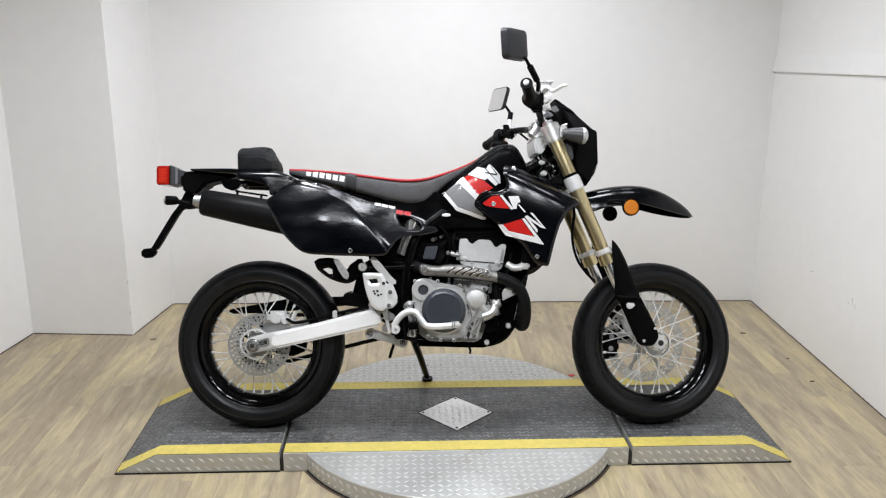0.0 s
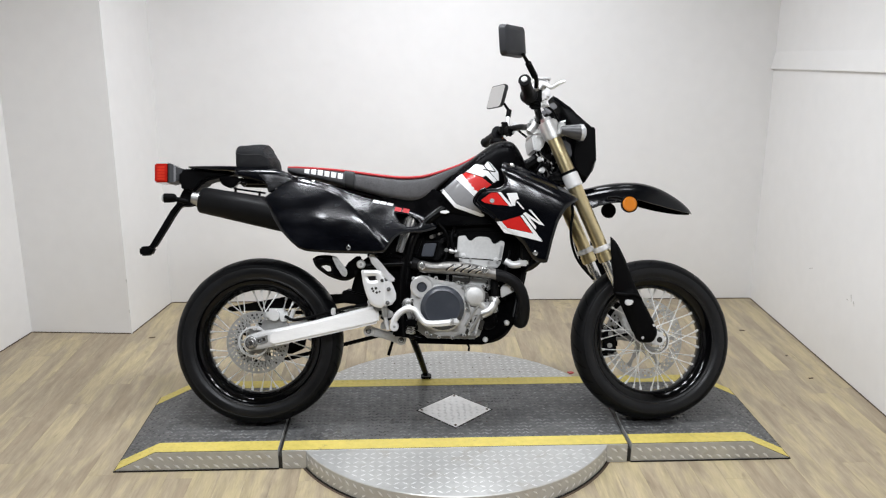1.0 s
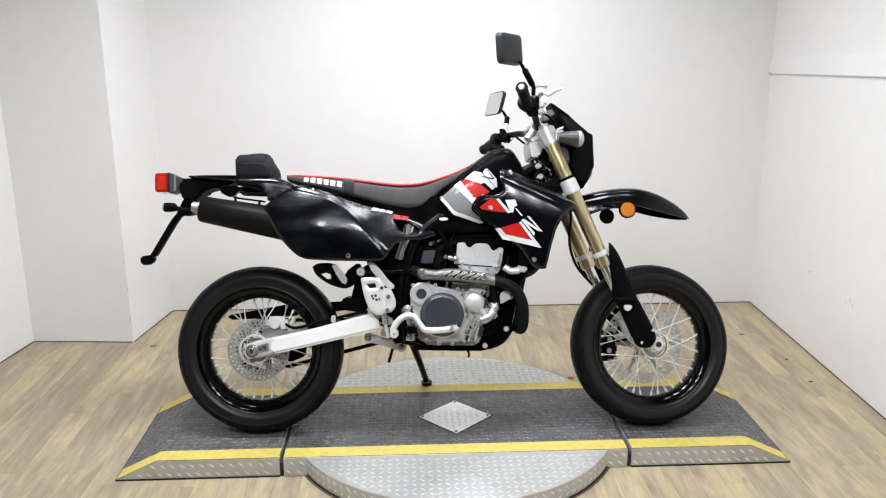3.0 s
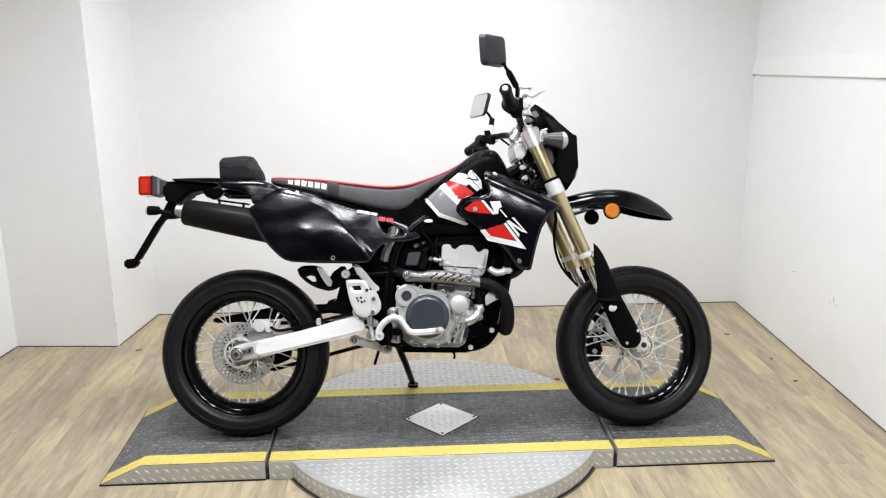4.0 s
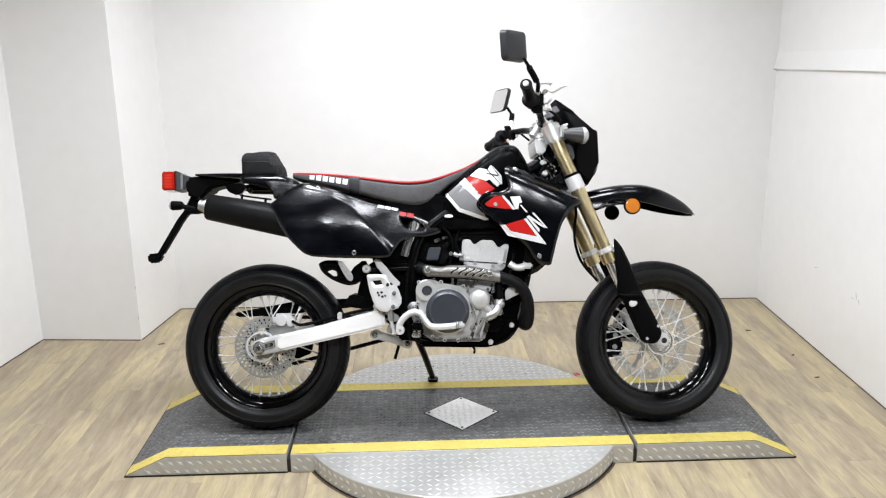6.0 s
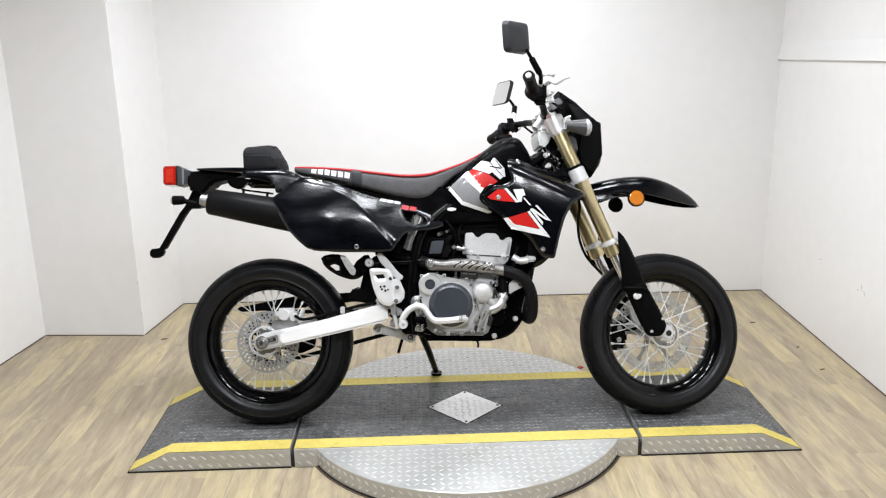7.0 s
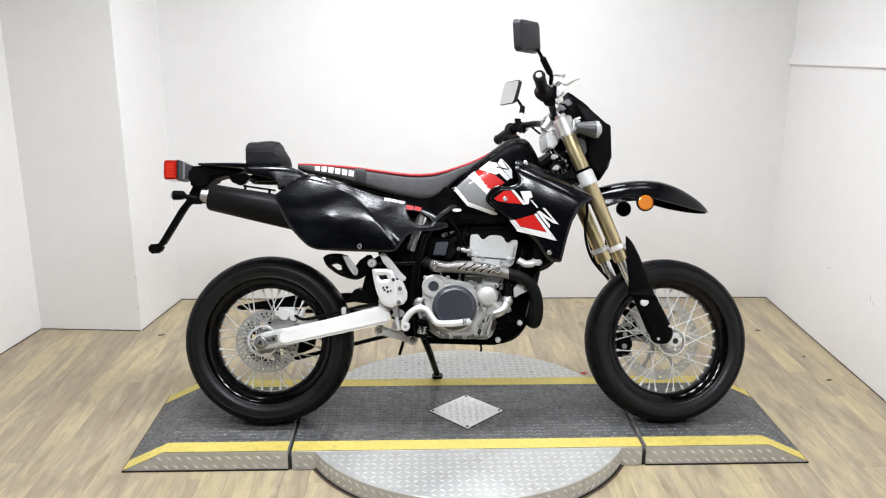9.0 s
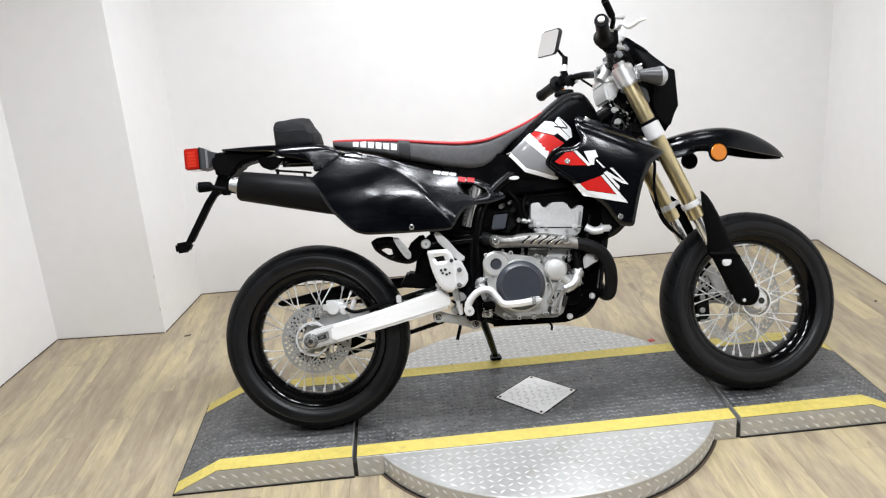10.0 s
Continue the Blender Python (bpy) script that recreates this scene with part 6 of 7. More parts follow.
def guard_depth(x, z):
    """Round about the fork leg, with a step where the upper blade ends."""
    off = (x - 0.600) * 0.905 + (z - 0.56) * 0.425
    return -0.150 + 6.0 * off * off + 0.005 / (1 + math.exp(max(-40.0, min(40.0, -((z - 0.478) - 0.35 * (x - 0.61)) / 0.003))))


fork_side("fork_guard", moulded(guard_line, guard_depth, step=0.007, drop=0.010), "matte", "matt black fork guard")
for x, z in ((0.667, 0.317), (0.706, 0.362)):
    fork_side("guard_bolt", cylinder((x, guard_depth(x, z) - 0.004, z), (x, -0.12, z), 0.0058, 10, 0.001), "chrome")
fork_side("guard_clip", plate([(0.600, 0.446), (0.606, 0.434), (0.618, 0.434), (0.629, 0.440), (0.632, 0.451), (0.624, 0.456), (0.616, 0.452), (0.608, 0.458)], -0.154, -0.140, 0.003), "white", "silver clip")
fork_side("guard_strap", tube([(0.575, -0.125, 0.478), (0.600, -0.148, 0.474), (0.635, -0.154, 0.472), (0.658, -0.146, 0.460), (0.672, -0.125, 0.43)], 0.0055, 8, 20), "matte")
front_caliper = part("front_caliper", steered(merge(block(0.566, 0.634, 0.070, 0.105, 0.235, 0.358, 0.012), block(0.585, 0.65, 0.09, 0.115, 0.26, 0.33, 0.01), block(0.572, 0.628, 0.040, 0.062, 0.245, 0.35, 0.008))), "coat", bike, "black front brake caliper")
for x, z, r in ((0.585, 0.345, 0.009), (0.604, 0.322, 0.014), (0.600, 0.278, 0.014), (0.625, 0.350, 0.008), (0.622, 0.245, 0.007)):
    part("caliper_bolt", steered(merge(cylinder((x, 0.036, z), (x, 0.05, z), 0.7 * r, 14, 0.002), cylinder((x, 0.033, z), (x, 0.04, z), 0.4 * r, 6, 0.001))), "cast", front_caliper)
part("caliper_hanger", steered(plate([(0.640, 0.405), (0.668, 0.42), (0.70, 0.36), (0.72, 0.33), (0.70, 0.31), (0.665, 0.35)], 0.07, 0.09, 0.004)), "white", bike, "silver caliper hanger")
part("hub_ring", steered(moved(lathe([(0.047, -0.072), (0.052, -0.072), (0.052, -0.055), (0.047, -0.055)], 48), Matrix.Translation(FRONT))), "chrome", bike)
part("front_axle", steered(cylinder((0.745, -0.096, 0.302), (0.745, 0.12, 0.302), 0.012)), "chrome", bike)
part("upper_clamp", steered(merge(cylinder(on_fork(1.108), on_fork(1.045), 0.036, 28, 0.006), cylinder(on_fork(1.108, 0.108), on_fork(1.045, 0.108), 0.036, 28, 0.006), plate([(0.285, 1.055), (0.285, 1.082), (0.35, 1.092), (0.365, 1.062)], -0.085, 0.085, 0.012))), "casing", bike, "silver upper fork clamp")
fork_side("fork_cap", cylinder(on_fork(1.12), on_fork(1.10), 0.021, 6, 0.002), "cast")
part("lower_clamp", steered(plate([(0.345, 0.885), (0.35, 0.925), (0.42, 0.935), (0.44, 0.90), (0.42, 0.875)], -0.095, 0.095, 0.01)), "coat", bike, "black lower fork clamp")
part("steering_head", cylinder((0.395, 0, 0.88), (0.315, 0, 1.07), 0.03), "coat", bike)

# front fender
ff = [(0.445, 0.832, 0.862, 0.050), (0.50, 0.803, 0.874, 0.060), (0.545, 0.806, 0.885, 0.066), (0.60, 0.822, 0.894, 0.070), (0.66, 0.829, 0.898, 0.073), (0.72, 0.816, 0.894, 0.075), (0.79, 0.798, 0.873, 0.070), (0.855, 0.785, 0.836, 0.056), (0.893, 0.779, 0.806, 0.036), (0.914, 0.777, 0.784, 0.012)]
part("front_fender", steered(arch(ff)), "plastic", bike, "gloss black high front fender")
part("reflector", steered(moved(lathe([(0, -0.008), (0.024, -0.008), (0.0285, -0.004), (0.0285, 0.003), (0, 0.003)], 36, closed=False), Matrix.Translation((0.638, -0.105, 0.806)))), "amber", bike, "round amber reflector")
part("reflector_rim", steered(moved(lathe([(0.028, -0.006), (0.0315, -0.006), (0.0315, 0.006), (0, 0.006), (0, 0.003), (0.028, 0.003)], 36), Matrix.Translation((0.638, -0.105, 0.806)))), "matte", bike)
part("far_reflector", steered(moved(lathe([(0, -0.006), (0.027, -0.006), (0.03, 0), (0.028, 0.008), (0, 0.008)], 36, closed=False), Matrix.Translation((0.618, 0.085, 0.800)))), "matte", bike, "black back of the far reflector")
part("reflector_bracket", steered(tube([(0.56, -0.09, 0.83), (0.60, -0.098, 0.83), (0.638, -0.10, 0.812)], 0.005, 8, 10)), "matte", bike)
part("far_reflector_bracket", steered(tube([(0.56, 0.09, 0.87), (0.60, 0.09, 0.84), (0.618, 0.09, 0.81)], 0.005, 8, 10)), "matte", bike)

# cowl, headlight, instruments
cowl_rows = [(0.895, 0.468, 0.492, 0.045), (0.925, 0.452, 0.508, 0.082), (0.98, 0.440, 0.520, 0.104), (1.04, 0.432, 0.524, 0.110), (1.087, 0.418, 0.518, 0.108), (1.13, 0.404, 0.472, 0.094), (1.18, 0.386, 0.418, 0.070), (1.218, 0.370, 0.378, 0.040)]
zs = [Vector((z, *(float(np.interp(z, [r[0] for r in cowl_rows], [r[k] for r in cowl_rows])) for k in (1, 2)))) for z in np.linspace(0.895, 1.218, 26)]
hs = [Vector((float(np.interp(p.x, [r[0] for r in cowl_rows], [r[3] for r in cowl_rows])), 0, 0)) for p in zs]
cowl = skin([[((b + c) / 2 + (c - b) / 2 * math.copysign(abs(math.cos(t)) ** 0.38, math.cos(t)), h * math.copysign(abs(math.sin(t)) ** 0.5, math.sin(t)), a) for t in (2 * math.pi * k / 28 for k in range(28))]
             for (a, b, c), h in zip(((p.x, p.y, p.z) for p in zs), (q.x for q in hs))])
part("headlight_cowl", steered(cowl), "matte", bike, "matt black headlight cowl")
fork_side("cowl_edge", plate([(0.360, 1.212), (0.378, 1.203), (0.428, 1.168), (0.508, 1.088), (0.502, 1.080), (0.420, 1.158), (0.366, 1.196)], -0.082, -0.074, 0.003), "plastic", "raised cowl edge")
fork_side("cowl_side", plate([(0.512, 1.086), (0.514, 0.968), (0.500, 0.946), (0.482, 0.905), (0.464, 0.909), (0.432, 0.946), (0.430, 0.990), (0.441, 1.040), (0.452, 1.075), (0.478, 1.10)], -0.112, -0.104, 0.003), "matte", "flat side of the cowl")
fork_side("lamp_bracket", plate([(0.384, 1.022), (0.398, 1.046), (0.424, 1.034), (0.432, 0.990), (0.414, 0.972), (0.392, 0.985)], -0.085, -0.065, 0.004), "midgrey", "dark grey lamp bracket")
part("headlight", steered(moved(lathe([(0, 0), (0.062, 0), (0.066, 0.004), (0.05, 0.012), (0, 0.016)], 36, closed=False), Matrix.Translation((0.520, 0, 1.0)) @ Matrix.Rotation(radians(-90), 4, "Z"))), "clear", bike, "round clear headlight")
part("instrument", steered(merge(block(0.345, 0.40, -0.06, 0.06, 1.10, 1.15, 0.012), block(0.35, 0.38, -0.03, 0.03, 1.145, 1.165, 0.008))), "matte", bike, "small black instrument pod")
fork_side("front_indicator", merge(skin([[(x, -0.165 + r * math.cos(a), 1.066 - (x - 0.37) * 0.12 + r * math.sin(a)) for a in (2 * math.pi * k / 24 for k in range(24))] for x, r in ((0.368, 0.013), (0.38, 0.018), (0.41, 0.025), (0.437, 0.030))]), tube([(0.385, -0.09, 1.06), (0.385, -0.155, 1.064)], 0.010)), "midgrey", "grey front indicator")
fork_side("indicator_glass", skin([[(x, -0.165 + r * math.cos(a), 1.058 + r * math.sin(a)) for a in (2 * math.pi * k / 24 for k in range(24))] for x, r in ((0.437, 0.0315), (0.449, 0.030), (0.458, 0.020), (0.461, 0.008))]), "clear", "clear indicator lens")
fork_side("indicator_mount", block(0.362, 0.39, -0.155, -0.12, 1.05, 1.10, 0.006), "cast")
for k, pts in enumerate((((0.33, -0.06, 1.12), (0.40, -0.075, 1.06), (0.41, -0.07, 0.96), (0.38, -0.06, 0.87)), ((0.30, -0.05, 1.13), (0.38, -0.09, 1.02), (0.375, -0.08, 0.93), (0.33, -0.08, 0.90)),
                         ((0.32, 0.06, 1.12), (0.36, 0.05, 1.03), (0.33, 0.03, 0.95)), ((0.29, -0.03, 1.10), (0.33, -0.055, 1.0), (0.30, -0.07, 0.93)))):
    part("cable", steered(tube(pts, 0.005, 8, 20)), "matte", bike, "black control cable")
part("brake_hose", steered(tube([(0.425, -0.05, 0.87), (0.436, -0.06, 0.79), (0.428, -0.062, 0.73), (0.429, -0.062, 0.674), (0.444, -0.06, 0.62), (0.468, -0.058, 0.58), (0.515, -0.05, 0.53)], 0.0052, 8, 30)), "matte", bike, "black rubber hose")
part("front_brake_line", steered(tube([(0.44, 0.13, 0.88), (0.476, 0.14, 0.757), (0.495, 0.145, 0.689), (0.525, 0.14, 0.598), (0.578, 0.13, 0.53), (0.615, 0.11, 0.45), (0.622, 0.095, 0.40)], 0.0055, 8, 30)), "matte", bike, "black front brake line")
for k, (x, z) in enumerate(((0.315, 0.975), (0.335, 0.955), (0.32, 0.935), (0.345, 0.985))):
    part("switch_gear", steered(block(x - 0.012, x + 0.012, -0.07, -0.03, z - 0.009, z + 0.009, 0.004)), ("cast", "matte")[k % 2], bike)

# dark works between tank, fork and cowl
part("wiring_loom", steered(plate([(0.290, 0.93), (0.298, 0.98), (0.300, 1.02), (0.33, 1.05), (0.40, 1.02), (0.43, 0.95), (0.40, 0.90), (0.33, 0.895)], -0.028, 0.028, 0.012)), "matte", bike, "black wiring bundle")
part("clamp_casting", steered(merge(plate([(0.289, 1.022), (0.284, 1.050), (0.290, 1.074), (0.304, 1.088), (0.322, 1.086), (0.34, 1.055), (0.325, 1.02), (0.306, 1.002), (0.293, 1.004)], -0.070, 0.070, 0.018), tube([(0.275, -0.06, 1.075), (0.295, -0.055, 1.10), (0.31, -0.045, 1.125)], 0.014, 12, 10))), "head", bike, "silver steering stem casting")
for k, (x, z, r) in enumerate(((0.335, 1.005, 0.008), (0.355, 0.985, 0.010), (0.345, 0.955, 0.006), (0.375, 0.965, 0.007), (0.385, 1.005, 0.006), (0.325, 0.93, 0.007), (0.40, 0.985, 0.005), (0.312, 0.985, 0.005), (0.318, 0.962, 0.004), (0.330, 0.975, 0.0045), (0.352, 1.015, 0.005), (0.365, 0.945, 0.004), (0.378, 0.985, 0.0035), (0.340, 0.915, 0.005))):
    part("connector", steered(cylinder((x, -0.05 - 0.006 * (k % 3), z), (x, -0.02, z), 0.75 * r, 12)), ("chrome", "matte", "cast")[k % 3], bike)

# thin wires, with small bright bits set in as glints among the cables
rng = random.Random(21)
for k in range(9):
    x, z = rng.uniform(0.300, 0.345), rng.uniform(0.975, 1.03)
    pts = [(x, -0.04, z), (x + rng.uniform(-0.012, 0.02), -0.062, z - 0.025), (x + rng.uniform(0.0, 0.035), -0.058, z - 0.055), (x + rng.uniform(0.0, 0.05), -0.04, z - 0.085)]
    part("wire", steered(tube(pts, rng.uniform(0.0016, 0.003), 6, 12)), ("coat", "matte", "coat", "shield")[k % 4], bike)
    q = pts[1 + k % 2]
    part("wire_end", steered(cylinder((q[0], q[1] - 0.004, q[2]), (q[0] + 0.006, q[1] - 0.003, q[2] - 0.008), rng.uniform(0.0022, 0.0038), 8, 0.0006)), ("chrome", "white", "cast")[k % 3], bike)
for pts in ([(0.327, 1.170), (0.345, 1.181), (0.362, 1.152), (0.344, 1.142)], [(0.349, 1.181), (0.370, 1.191), (0.384, 1.170), (0.362, 1.159)]):
    fork_side("pod_side", plate(pts, -0.068, -0.058, 0.003), "lightgrey", "grey instrument bracket")
part("bracket_pin", steered(tube([(0.375, -0.13, 1.100), (0.394, -0.135, 1.106)], 0.0038, 8)), "white", bike)

# handlebar and controls; the grips point back and out
bar_pts = [(0.193, -0.380, 1.189), (0.235, -0.26, 1.160), (0.280, -0.16, 1.150), (0.305, -0.09, 1.125), (0.308, 0, 1.120), (0.305, 0.09, 1.125), (0.280, 0.16, 1.137), (0.228, 0.26, 1.140), (0.182, 0.385, 1.114)]
part("handlebar", steered(tube(bar_pts, 0.0125, 14, 60)), "coat", bike, "black tubular handlebar")
fork_side("bar_clamp", block(0.288, 0.328, -0.052, -0.022, 1.078, 1.140, 0.010), "cast")
grip_ring = [(0.0, 0.011), (0.002, 0.020), (0.008, 0.0215), (0.016, 0.019), (0.10, 0.0205), (0.112, 0.027), (0.116, 0.031), (0.121, 0.031), (0.124, 0.024), (0.126, 0.012)]
for ga, gb in ((Vector((0.190, -0.388, 1.191)), Vector((0.233, -0.265, 1.160))), (Vector((0.179, 0.392, 1.112)), Vector((0.227, 0.265, 1.139)))):
    gd = (gb - ga).normalized()
    gs = gd.cross(Vector((0, 0, 1))).normalized()
    gu = gs.cross(gd)
    part("grip", steered(skin([[ga + gd * s + r * (gs * math.cos(a) + gu * math.sin(a)) for a in (2 * math.pi * k / 20 for k in range(20))] for s, r in grip_ring])), "rubber", bike, "black rubber grip")
    part("bar_end", steered(cylinder(ga - gd * 0.006, ga + gd * 0.004, 0.010, 16)), "white", bike)
part("switch_box", steered(merge(block(0.225, 0.275, -0.285, -0.235, 1.135, 1.195, 0.010), cylinder((0.25, -0.24, 1.15), (0.262, -0.205, 1.15), 0.017))), "matte", bike, "black switch housing")
part("switch_box", steered(merge(block(0.218, 0.262, 0.225, 0.268, 1.118, 1.165, 0.010), cylinder((0.245, 0.23, 1.13), (0.258, 0.195, 1.13), 0.016), block(0.225, 0.25, 0.235, 0.25, 1.165, 1.174, 0.002))), "matte", bike, "black switch housing")
for x, y, z, mt in ((0.232, 0.215, 1.108, "white"), (0.252, 0.20, 1.112, "matte"), (0.262, 0.18, 1.120, "cast"), (0.226, 0.23, 1.100, "amber")):
    part("switch_button", steered(cylinder((x, y, z), (x, y - 0.012, z), 0.006, 10)), mt, bike)
part("lever", steered(tube([(0.268, -0.215, 1.165), (0.276, -0.25, 1.188), (0.283, -0.29, 1.200), (0.300, -0.31, 1.184), (0.325, -0.33, 1.196), (0.342, -0.335, 1.200)], (0.009, 0.005), 10, 30)), "white", bike, "silver lever")
part("lever", steered(tube([(0.262, 0.205, 1.140), (0.268, 0.25, 1.150), (0.262, 0.31, 1.140), (0.245, 0.37, 1.128)], (0.009, 0.005), 10, 20)), "white", bike, "silver clutch lever")
part("brake_reservoir", steered(merge(block(0.270, 0.316, -0.235, -0.175, 1.165, 1.232, 0.008), cylinder((0.285, -0.245, 1.17), (0.285, -0.17, 1.165), 0.013))), "white", bike, "silver brake reservoir")
part("reservoir_lid", steered(block(0.267, 0.319, -0.238, -0.172, 1.2325, 1.239, 0.002)), "casing", bike, "silver reservoir lid")
part("sight_glass", steered(cylinder((0.292, -0.2385, 1.205), (0.292, -0.234, 1.205), 0.008, 16, 0)), "gap", bike)
part("throttle_drum", steered(merge(cylinder((0.243, -0.245, 1.158), (0.236, -0.268, 1.164), 0.027, 24, 0.004), block(0.235, 0.275, -0.262, -0.245, 1.12, 1.165, 0.006))), "matte", bike, "black throttle drum")
part("brake_switch", steered(merge(block(0.278, 0.304, -0.225, -0.20, 1.138, 1.162, 0.004), cylinder((0.27, -0.21, 1.15), (0.315, -0.205, 1.145), 0.006))), "cast", bike)
for pts in (((0.300, -0.19, 1.15), (0.345, -0.15, 1.135), (0.395, -0.08, 1.08), (0.41, -0.05, 1.02)), ((0.265, 0.2, 1.15), (0.31, 0.16, 1.10), (0.36, 0.08, 1.04))):
    part("cable", steered(tube(pts, 0.0045, 8, 24)), "matte", bike, "black control cable")
part("clutch_perch", steered(block(0.255, 0.285, 0.18, 0.225, 1.130, 1.162, 0.008)), "white", bike)


def rear_mirror(side, centre, yaw, stem, size=1.0, skew=0.0, roll=5, thick=0.0055):
    """A rounded rectangular mirror in a dark shell on a bent stem."""
    w, h = 0.060 * size, 0.051 * size
    outline = []
    for cx, cz, a0 in ((1, 1, 0), (-1, 1, 90), (-1, -1, 180), (1, -1, 270)):
        for k in range(6):
            a = radians(a0 + 90 * k / 5)
            outline.append((cx * (w - 0.016) + 0.016 * math.cos(a), cz * (h - 0.016) + 0.016 * math.sin(a)))
    outline = [(x + skew * z, z) for x, z in outline]
    rings = [[(x * s, y, z * s) for x, z in outline] for y, s in ((-0.010, 0.95), (-0.011, 1.0), (-0.004, 1.0), (0.006 if side > 0 else 0.012, 0.93), (0.010 if side > 0 else 0.018, 0.70))]
    m = Matrix.Translation(centre) @ Matrix.Rotation(radians(yaw), 4, "Z") @ Matrix.Rotation(radians(roll), 4, "Y")
    shell = part("mirror", moved(skin(rings), m), "greyplastic", bike, "rounded mirror in a dark shell")
    glass = skin([[(x * 0.945, y, z * 0.935) for x, z in outline] for y in (-0.0125, -0.0105)])
    part("mirror_glass", moved(glass, m), "mirror", shell, "mirror glass")
    part("mirror_stem", tube(stem, (thick, 0.0055), 10, 24), "coat", shell, "bent mirror stem")
    a, b, c = (Vector(p) for p in stem[:3])
    part("stem_sleeve", tube([b.lerp(c, 0.2), b.lerp(c, 1.25)], 0.0108, 12), "matte", shell, "black rubber sleeve")
    part("stem_foot", tube([a, b, b.lerp(c, 0.45)] if side > 0 else [a, a.lerp(b, 0.4)], 0.0098, 12), "white", shell, "bright steel stem foot")


rear_mirror(-1, (0.180, -0.42, 1.325), MIRROR_R, [(0.275, -0.27, 1.19), (0.268, -0.345, 1.215), (0.24, -0.39, 1.248), (0.214, -0.412, 1.285)], thick=0.0085)
rear_mirror(1, (0.211, 0.42, 1.304), MIRROR_L, [(0.240, 0.352, 1.135), (0.246, 0.358, 1.200), (0.251, 0.366, 1.230), (0.236, 0.408, 1.272)], 0.92, 0.44, 3, 0.0085)

# ---- small bag strapped on the tail ----
bag = thing("tail_bag", "small black nylon tool bag strapped on the rear fender", "bag", STAND)
bag_form = block(-0.795, -0.668, -0.092, 0.092, 0.943, 1.036, 0)
for _ in range(4):
    bmesh.ops.subdivide_edges(bag_form, edges=bag_form.edges[:], cuts=1, use_grid_fill=True)
bag_turn = Matrix.Translation((-0.73, 0, 0)) @ Matrix.Rotation(radians(-5), 4, "Z") @ Matrix.Translation((0.73, 0, 0))
for v in bag_form.verts:
    u, w, q = (v.co.x + 0.7315) / 0.0635, v.co.y / 0.092, (v.co.z - 0.943) / 0.093
    v.co.z += q * (0.004 * (1 - u * u) - 0.030 * abs(w) ** 2.4)
    v.co.x += 0.004 - 0.036 * max(0.0, q - 0.42) * max(0.0, u) ** 2 + math.copysign(0.007 * (1 - w * w) * (1 - (2 * q - 0.9) ** 2), u) * abs(u) ** 3 - (0.008 * q * q if u > 0.9 else 0)
    v.co.y += math.copysign(0.007 * max(0, 1 - u * u) * (1 - (2 * q - 0.9) ** 2), w) * abs(w) ** 3
    v.co += 0.0030 * noise.noise_vector(v.co * 24) + 0.0016 * noise.noise_vector(v.co * 70)
for _ in range(2):
    bmesh.ops.smooth_vert(bag_form, verts=bag_form.verts[:], factor=0.5, use_axis_x=True, use_axis_y=True, use_axis_z=True)
BAG_TREE = BVHTree.FromBMesh(bag_form)
part("bag_body", moved(bag_form, bag_turn), "bag", bag, angle=60)
loop = []
for k in range(31):
    u = k / 30
    at = Vector((-0.80 + 0.135 * min(1, u * 1.8), -0.11, 0.997 - 0.012 * u)) if u < 0.55 else Vector((-0.655, -0.11 + 0.2 * (u - 0.55) / 0.45, 0.990))
    hit, out = BAG_TREE.find_nearest(at)[:2]
    loop.append(hit + 0.0004 * out)
part("bag_seam", moved(tube(loop, 0.0016, 6), bag_turn), "strapm", bag, "black zip seam")
part("bag_zip", moved(tube([(-0.684, -0.0965, 0.990), (-0.677, -0.095, 0.980)], 0.0025, 8), bag_turn), "strapm", bag, "zip pull")

# ---- small scraps on the floor and table ----
for k, (x, y, a, w) in enumerate(((-1.439, 1.001, 20, 0.03), (1.538, 0.994, -20, 0.026), (1.612, 0.395, 10, 0.022), (1.62, 0.656, 40, 0.016))):
    chip = block(-w / 2, w / 2, -0.004, 0.004, 0, 0.003, 0.001, 1)
    ob = tagged(part("wood_chip", chip, "debris"), "small dark chip on the floor", "debris", group="floor chips")
    ob.matrix_world = pose(x, y, 0.0005, 0, 0, a)
tag = tagged(part("red_tag", block(-0.012, 0.012, -0.010, 0.010, 0, 0.004, 0.001, 1), "red"), "small red tag on the turntable edge", "tag")
tag.matrix_world = pose(0.524, 0.338, TOP + 0.0005, 0, 0, 20)

# grit and flakes trodden onto the turntable
grit = bmesh.new()
rng = random.Random(11)
for k in range(70):
    if k < 45:
        a, r = radians(rng.uniform(35, 145)), rng.uniform(0.36, 0.595)
        x, y, z = r * math.cos(a), max(r * math.sin(a), HALF + 0.01), TOP
    else:
        x, y, z = rng.uniform(-1.0, 1.0), rng.uniform(-0.22, 0.22), DECK
    s, turn_by = rng.uniform(0.0015, 0.0042), rng.uniform(0, 6.3)
    base = [grit.verts.new((x + s * rng.uniform(0.6, 1.3) * math.cos(turn_by + 1.26 * m), y + s * rng.uniform(0.6, 1.3) * math.sin(turn_by + 1.26 * m), z)) for m in range(5)]
    tip = grit.verts.new((x, y, z + 0.5 * s))
    for m in range(5):
        grit.faces.new((base[m], base[(m + 1) % 5], tip))
tagged(part("grit", grit, "debris"), "fine brown grit scattered on the turntable", "grit", kind="stuff")

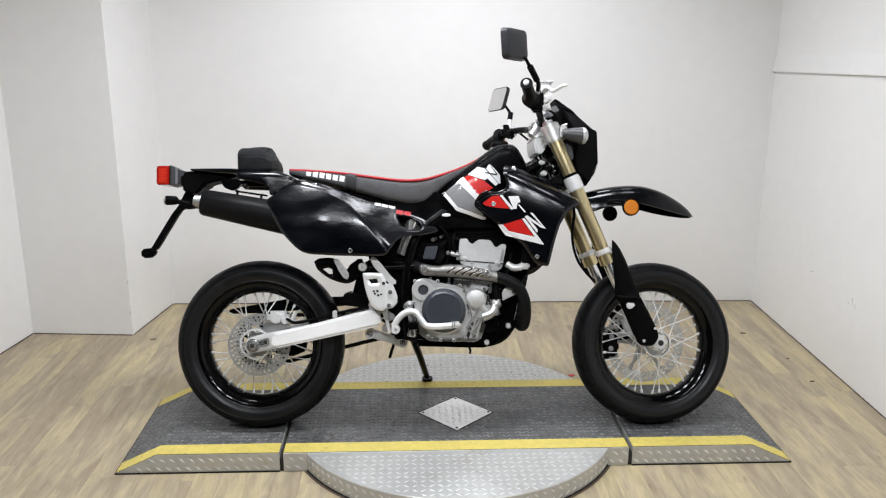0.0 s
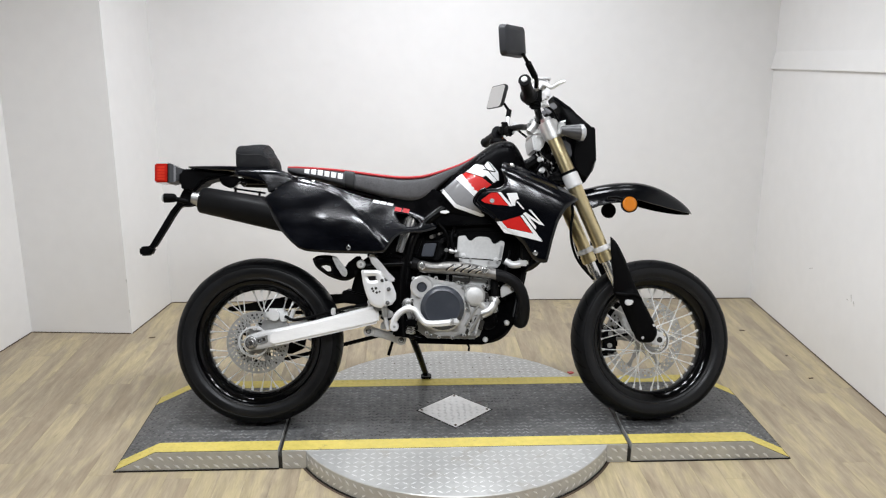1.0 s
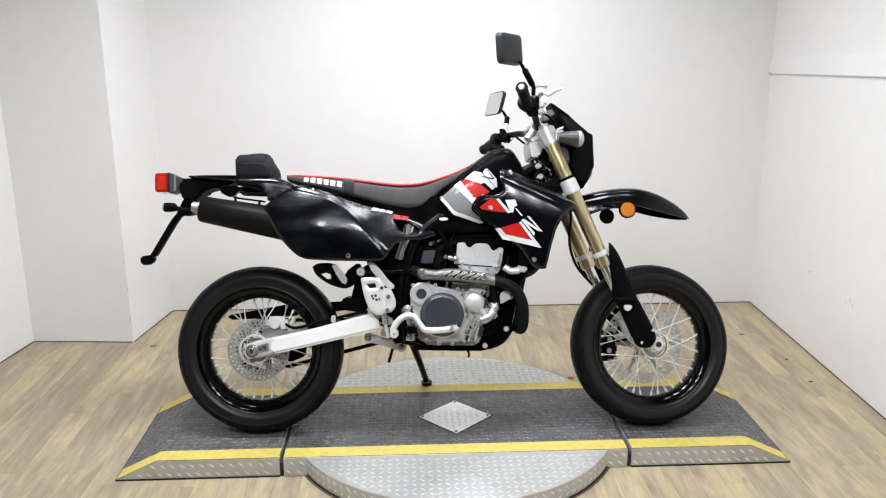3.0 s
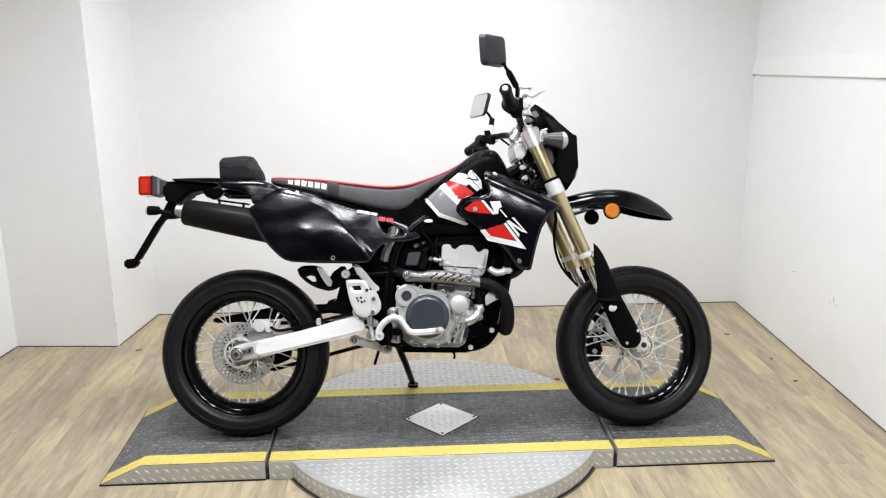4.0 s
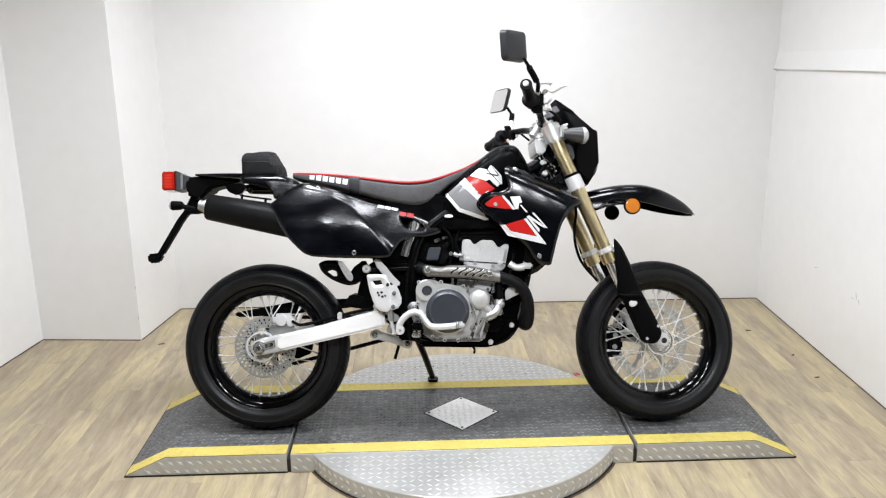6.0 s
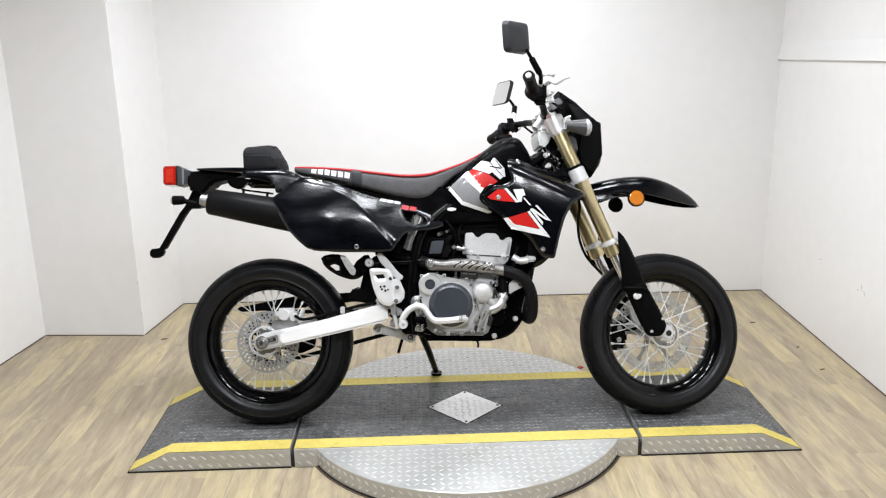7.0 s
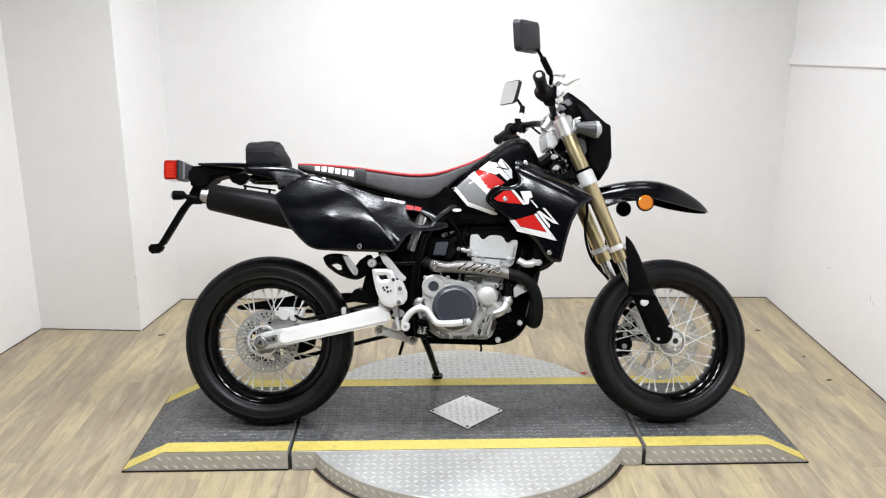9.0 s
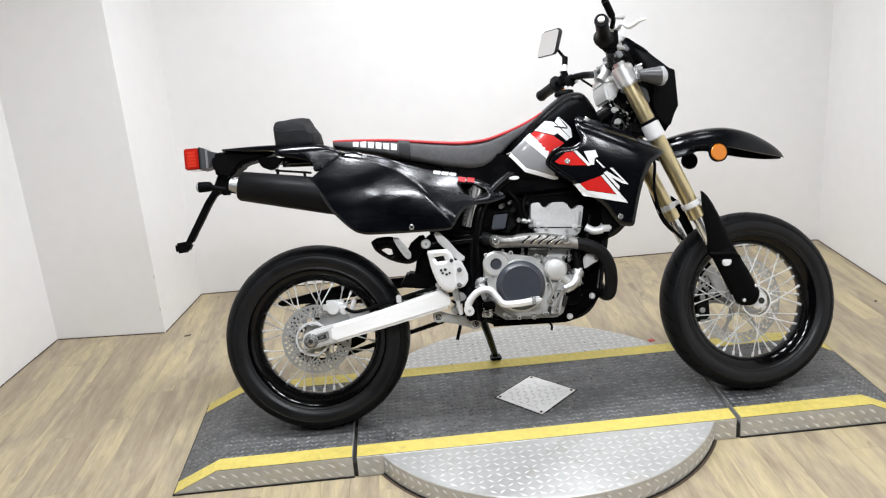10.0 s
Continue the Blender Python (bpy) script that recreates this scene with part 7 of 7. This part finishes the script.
# ---- scuffs and nicks on the walls ----
for k, (y, z, ln, a) in enumerate(((0.81, 0.385, 0.035, -20), (0.407, 0.37, 0.03, 75), (0.38, 0.353, 0.022, 60), (0.436, 0.353, 0.014, 10))):
    mark = tagged(part("wall_scuff", block(-0.0006, 0.0006, -ln / 2, ln / 2, -0.002, 0.002, 0), "faint"), "thin grey scuff on the white wall", "scuff", group="wall scuffs")
    mark.matrix_world = pose(1.785 - (1.505 - y) * 0.0301 - 0.0008, y, z, a, 0, 1.7)
for k, (x, y, z) in enumerate(((-1.558, 1.0605, 0.28), (-1.5585, 1.0605, 0.12))):
    mark = tagged(part("wall_nick", block(-0.002, 0.002, -0.0015, 0.0015, -0.008, 0.008, 0.0005, 1), "faint"), "small grey nick at the column corner", "scuff", group="column nicks")
    mark.matrix_world = pose(x, y, z, 0, 0, -4)

# ---- floor boards ----
BOARD_W, BOARD_L = 0.092, 1.25
board = mesh_of("plank", block(-BOARD_W / 2 + 0.0002, BOARD_W / 2 - 0.0002, -BOARD_L / 2 + 0.0002, BOARD_L / 2 - 0.0002, -0.006, 0.0, 0.0003, 1), "plank")
rng = random.Random(4)
far_boards = []
for i in range(-48, 38):
    x = (i + 0.5) * BOARD_W
    y = 1.62 - rng.random() * BOARD_L + BOARD_L / 2
    while y > -7.4 - BOARD_L / 2:
        low, high = y - BOARD_L / 2, min(y + BOARD_L / 2, 1.58)
        if y > -2.2 and -2.45 < x < 1.85:
            if high - low > 0.03:
                ob = new("plank", board)
                ob.parent = floor
                ob.location = (x, (low + high) / 2, 0)
                ob.scale.y = (high - low) / BOARD_L
        elif high < -2.7 or -2.72 < x < 1.8:
            far_boards.append((x, low, high))
        elif low < -2.7:
            far_boards.append((x, low, -2.7))
        y -= BOARD_L
rest = merge(*[block(x - BOARD_W / 2 + 0.0004, x + BOARD_W / 2 - 0.0004, low, high - 0.0008, -0.006, 0, 0) for x, low, high in far_boards])
rest_ob = part("planks_behind", rest, "plank", floor)
tagged(rest_ob, kind="stuff")
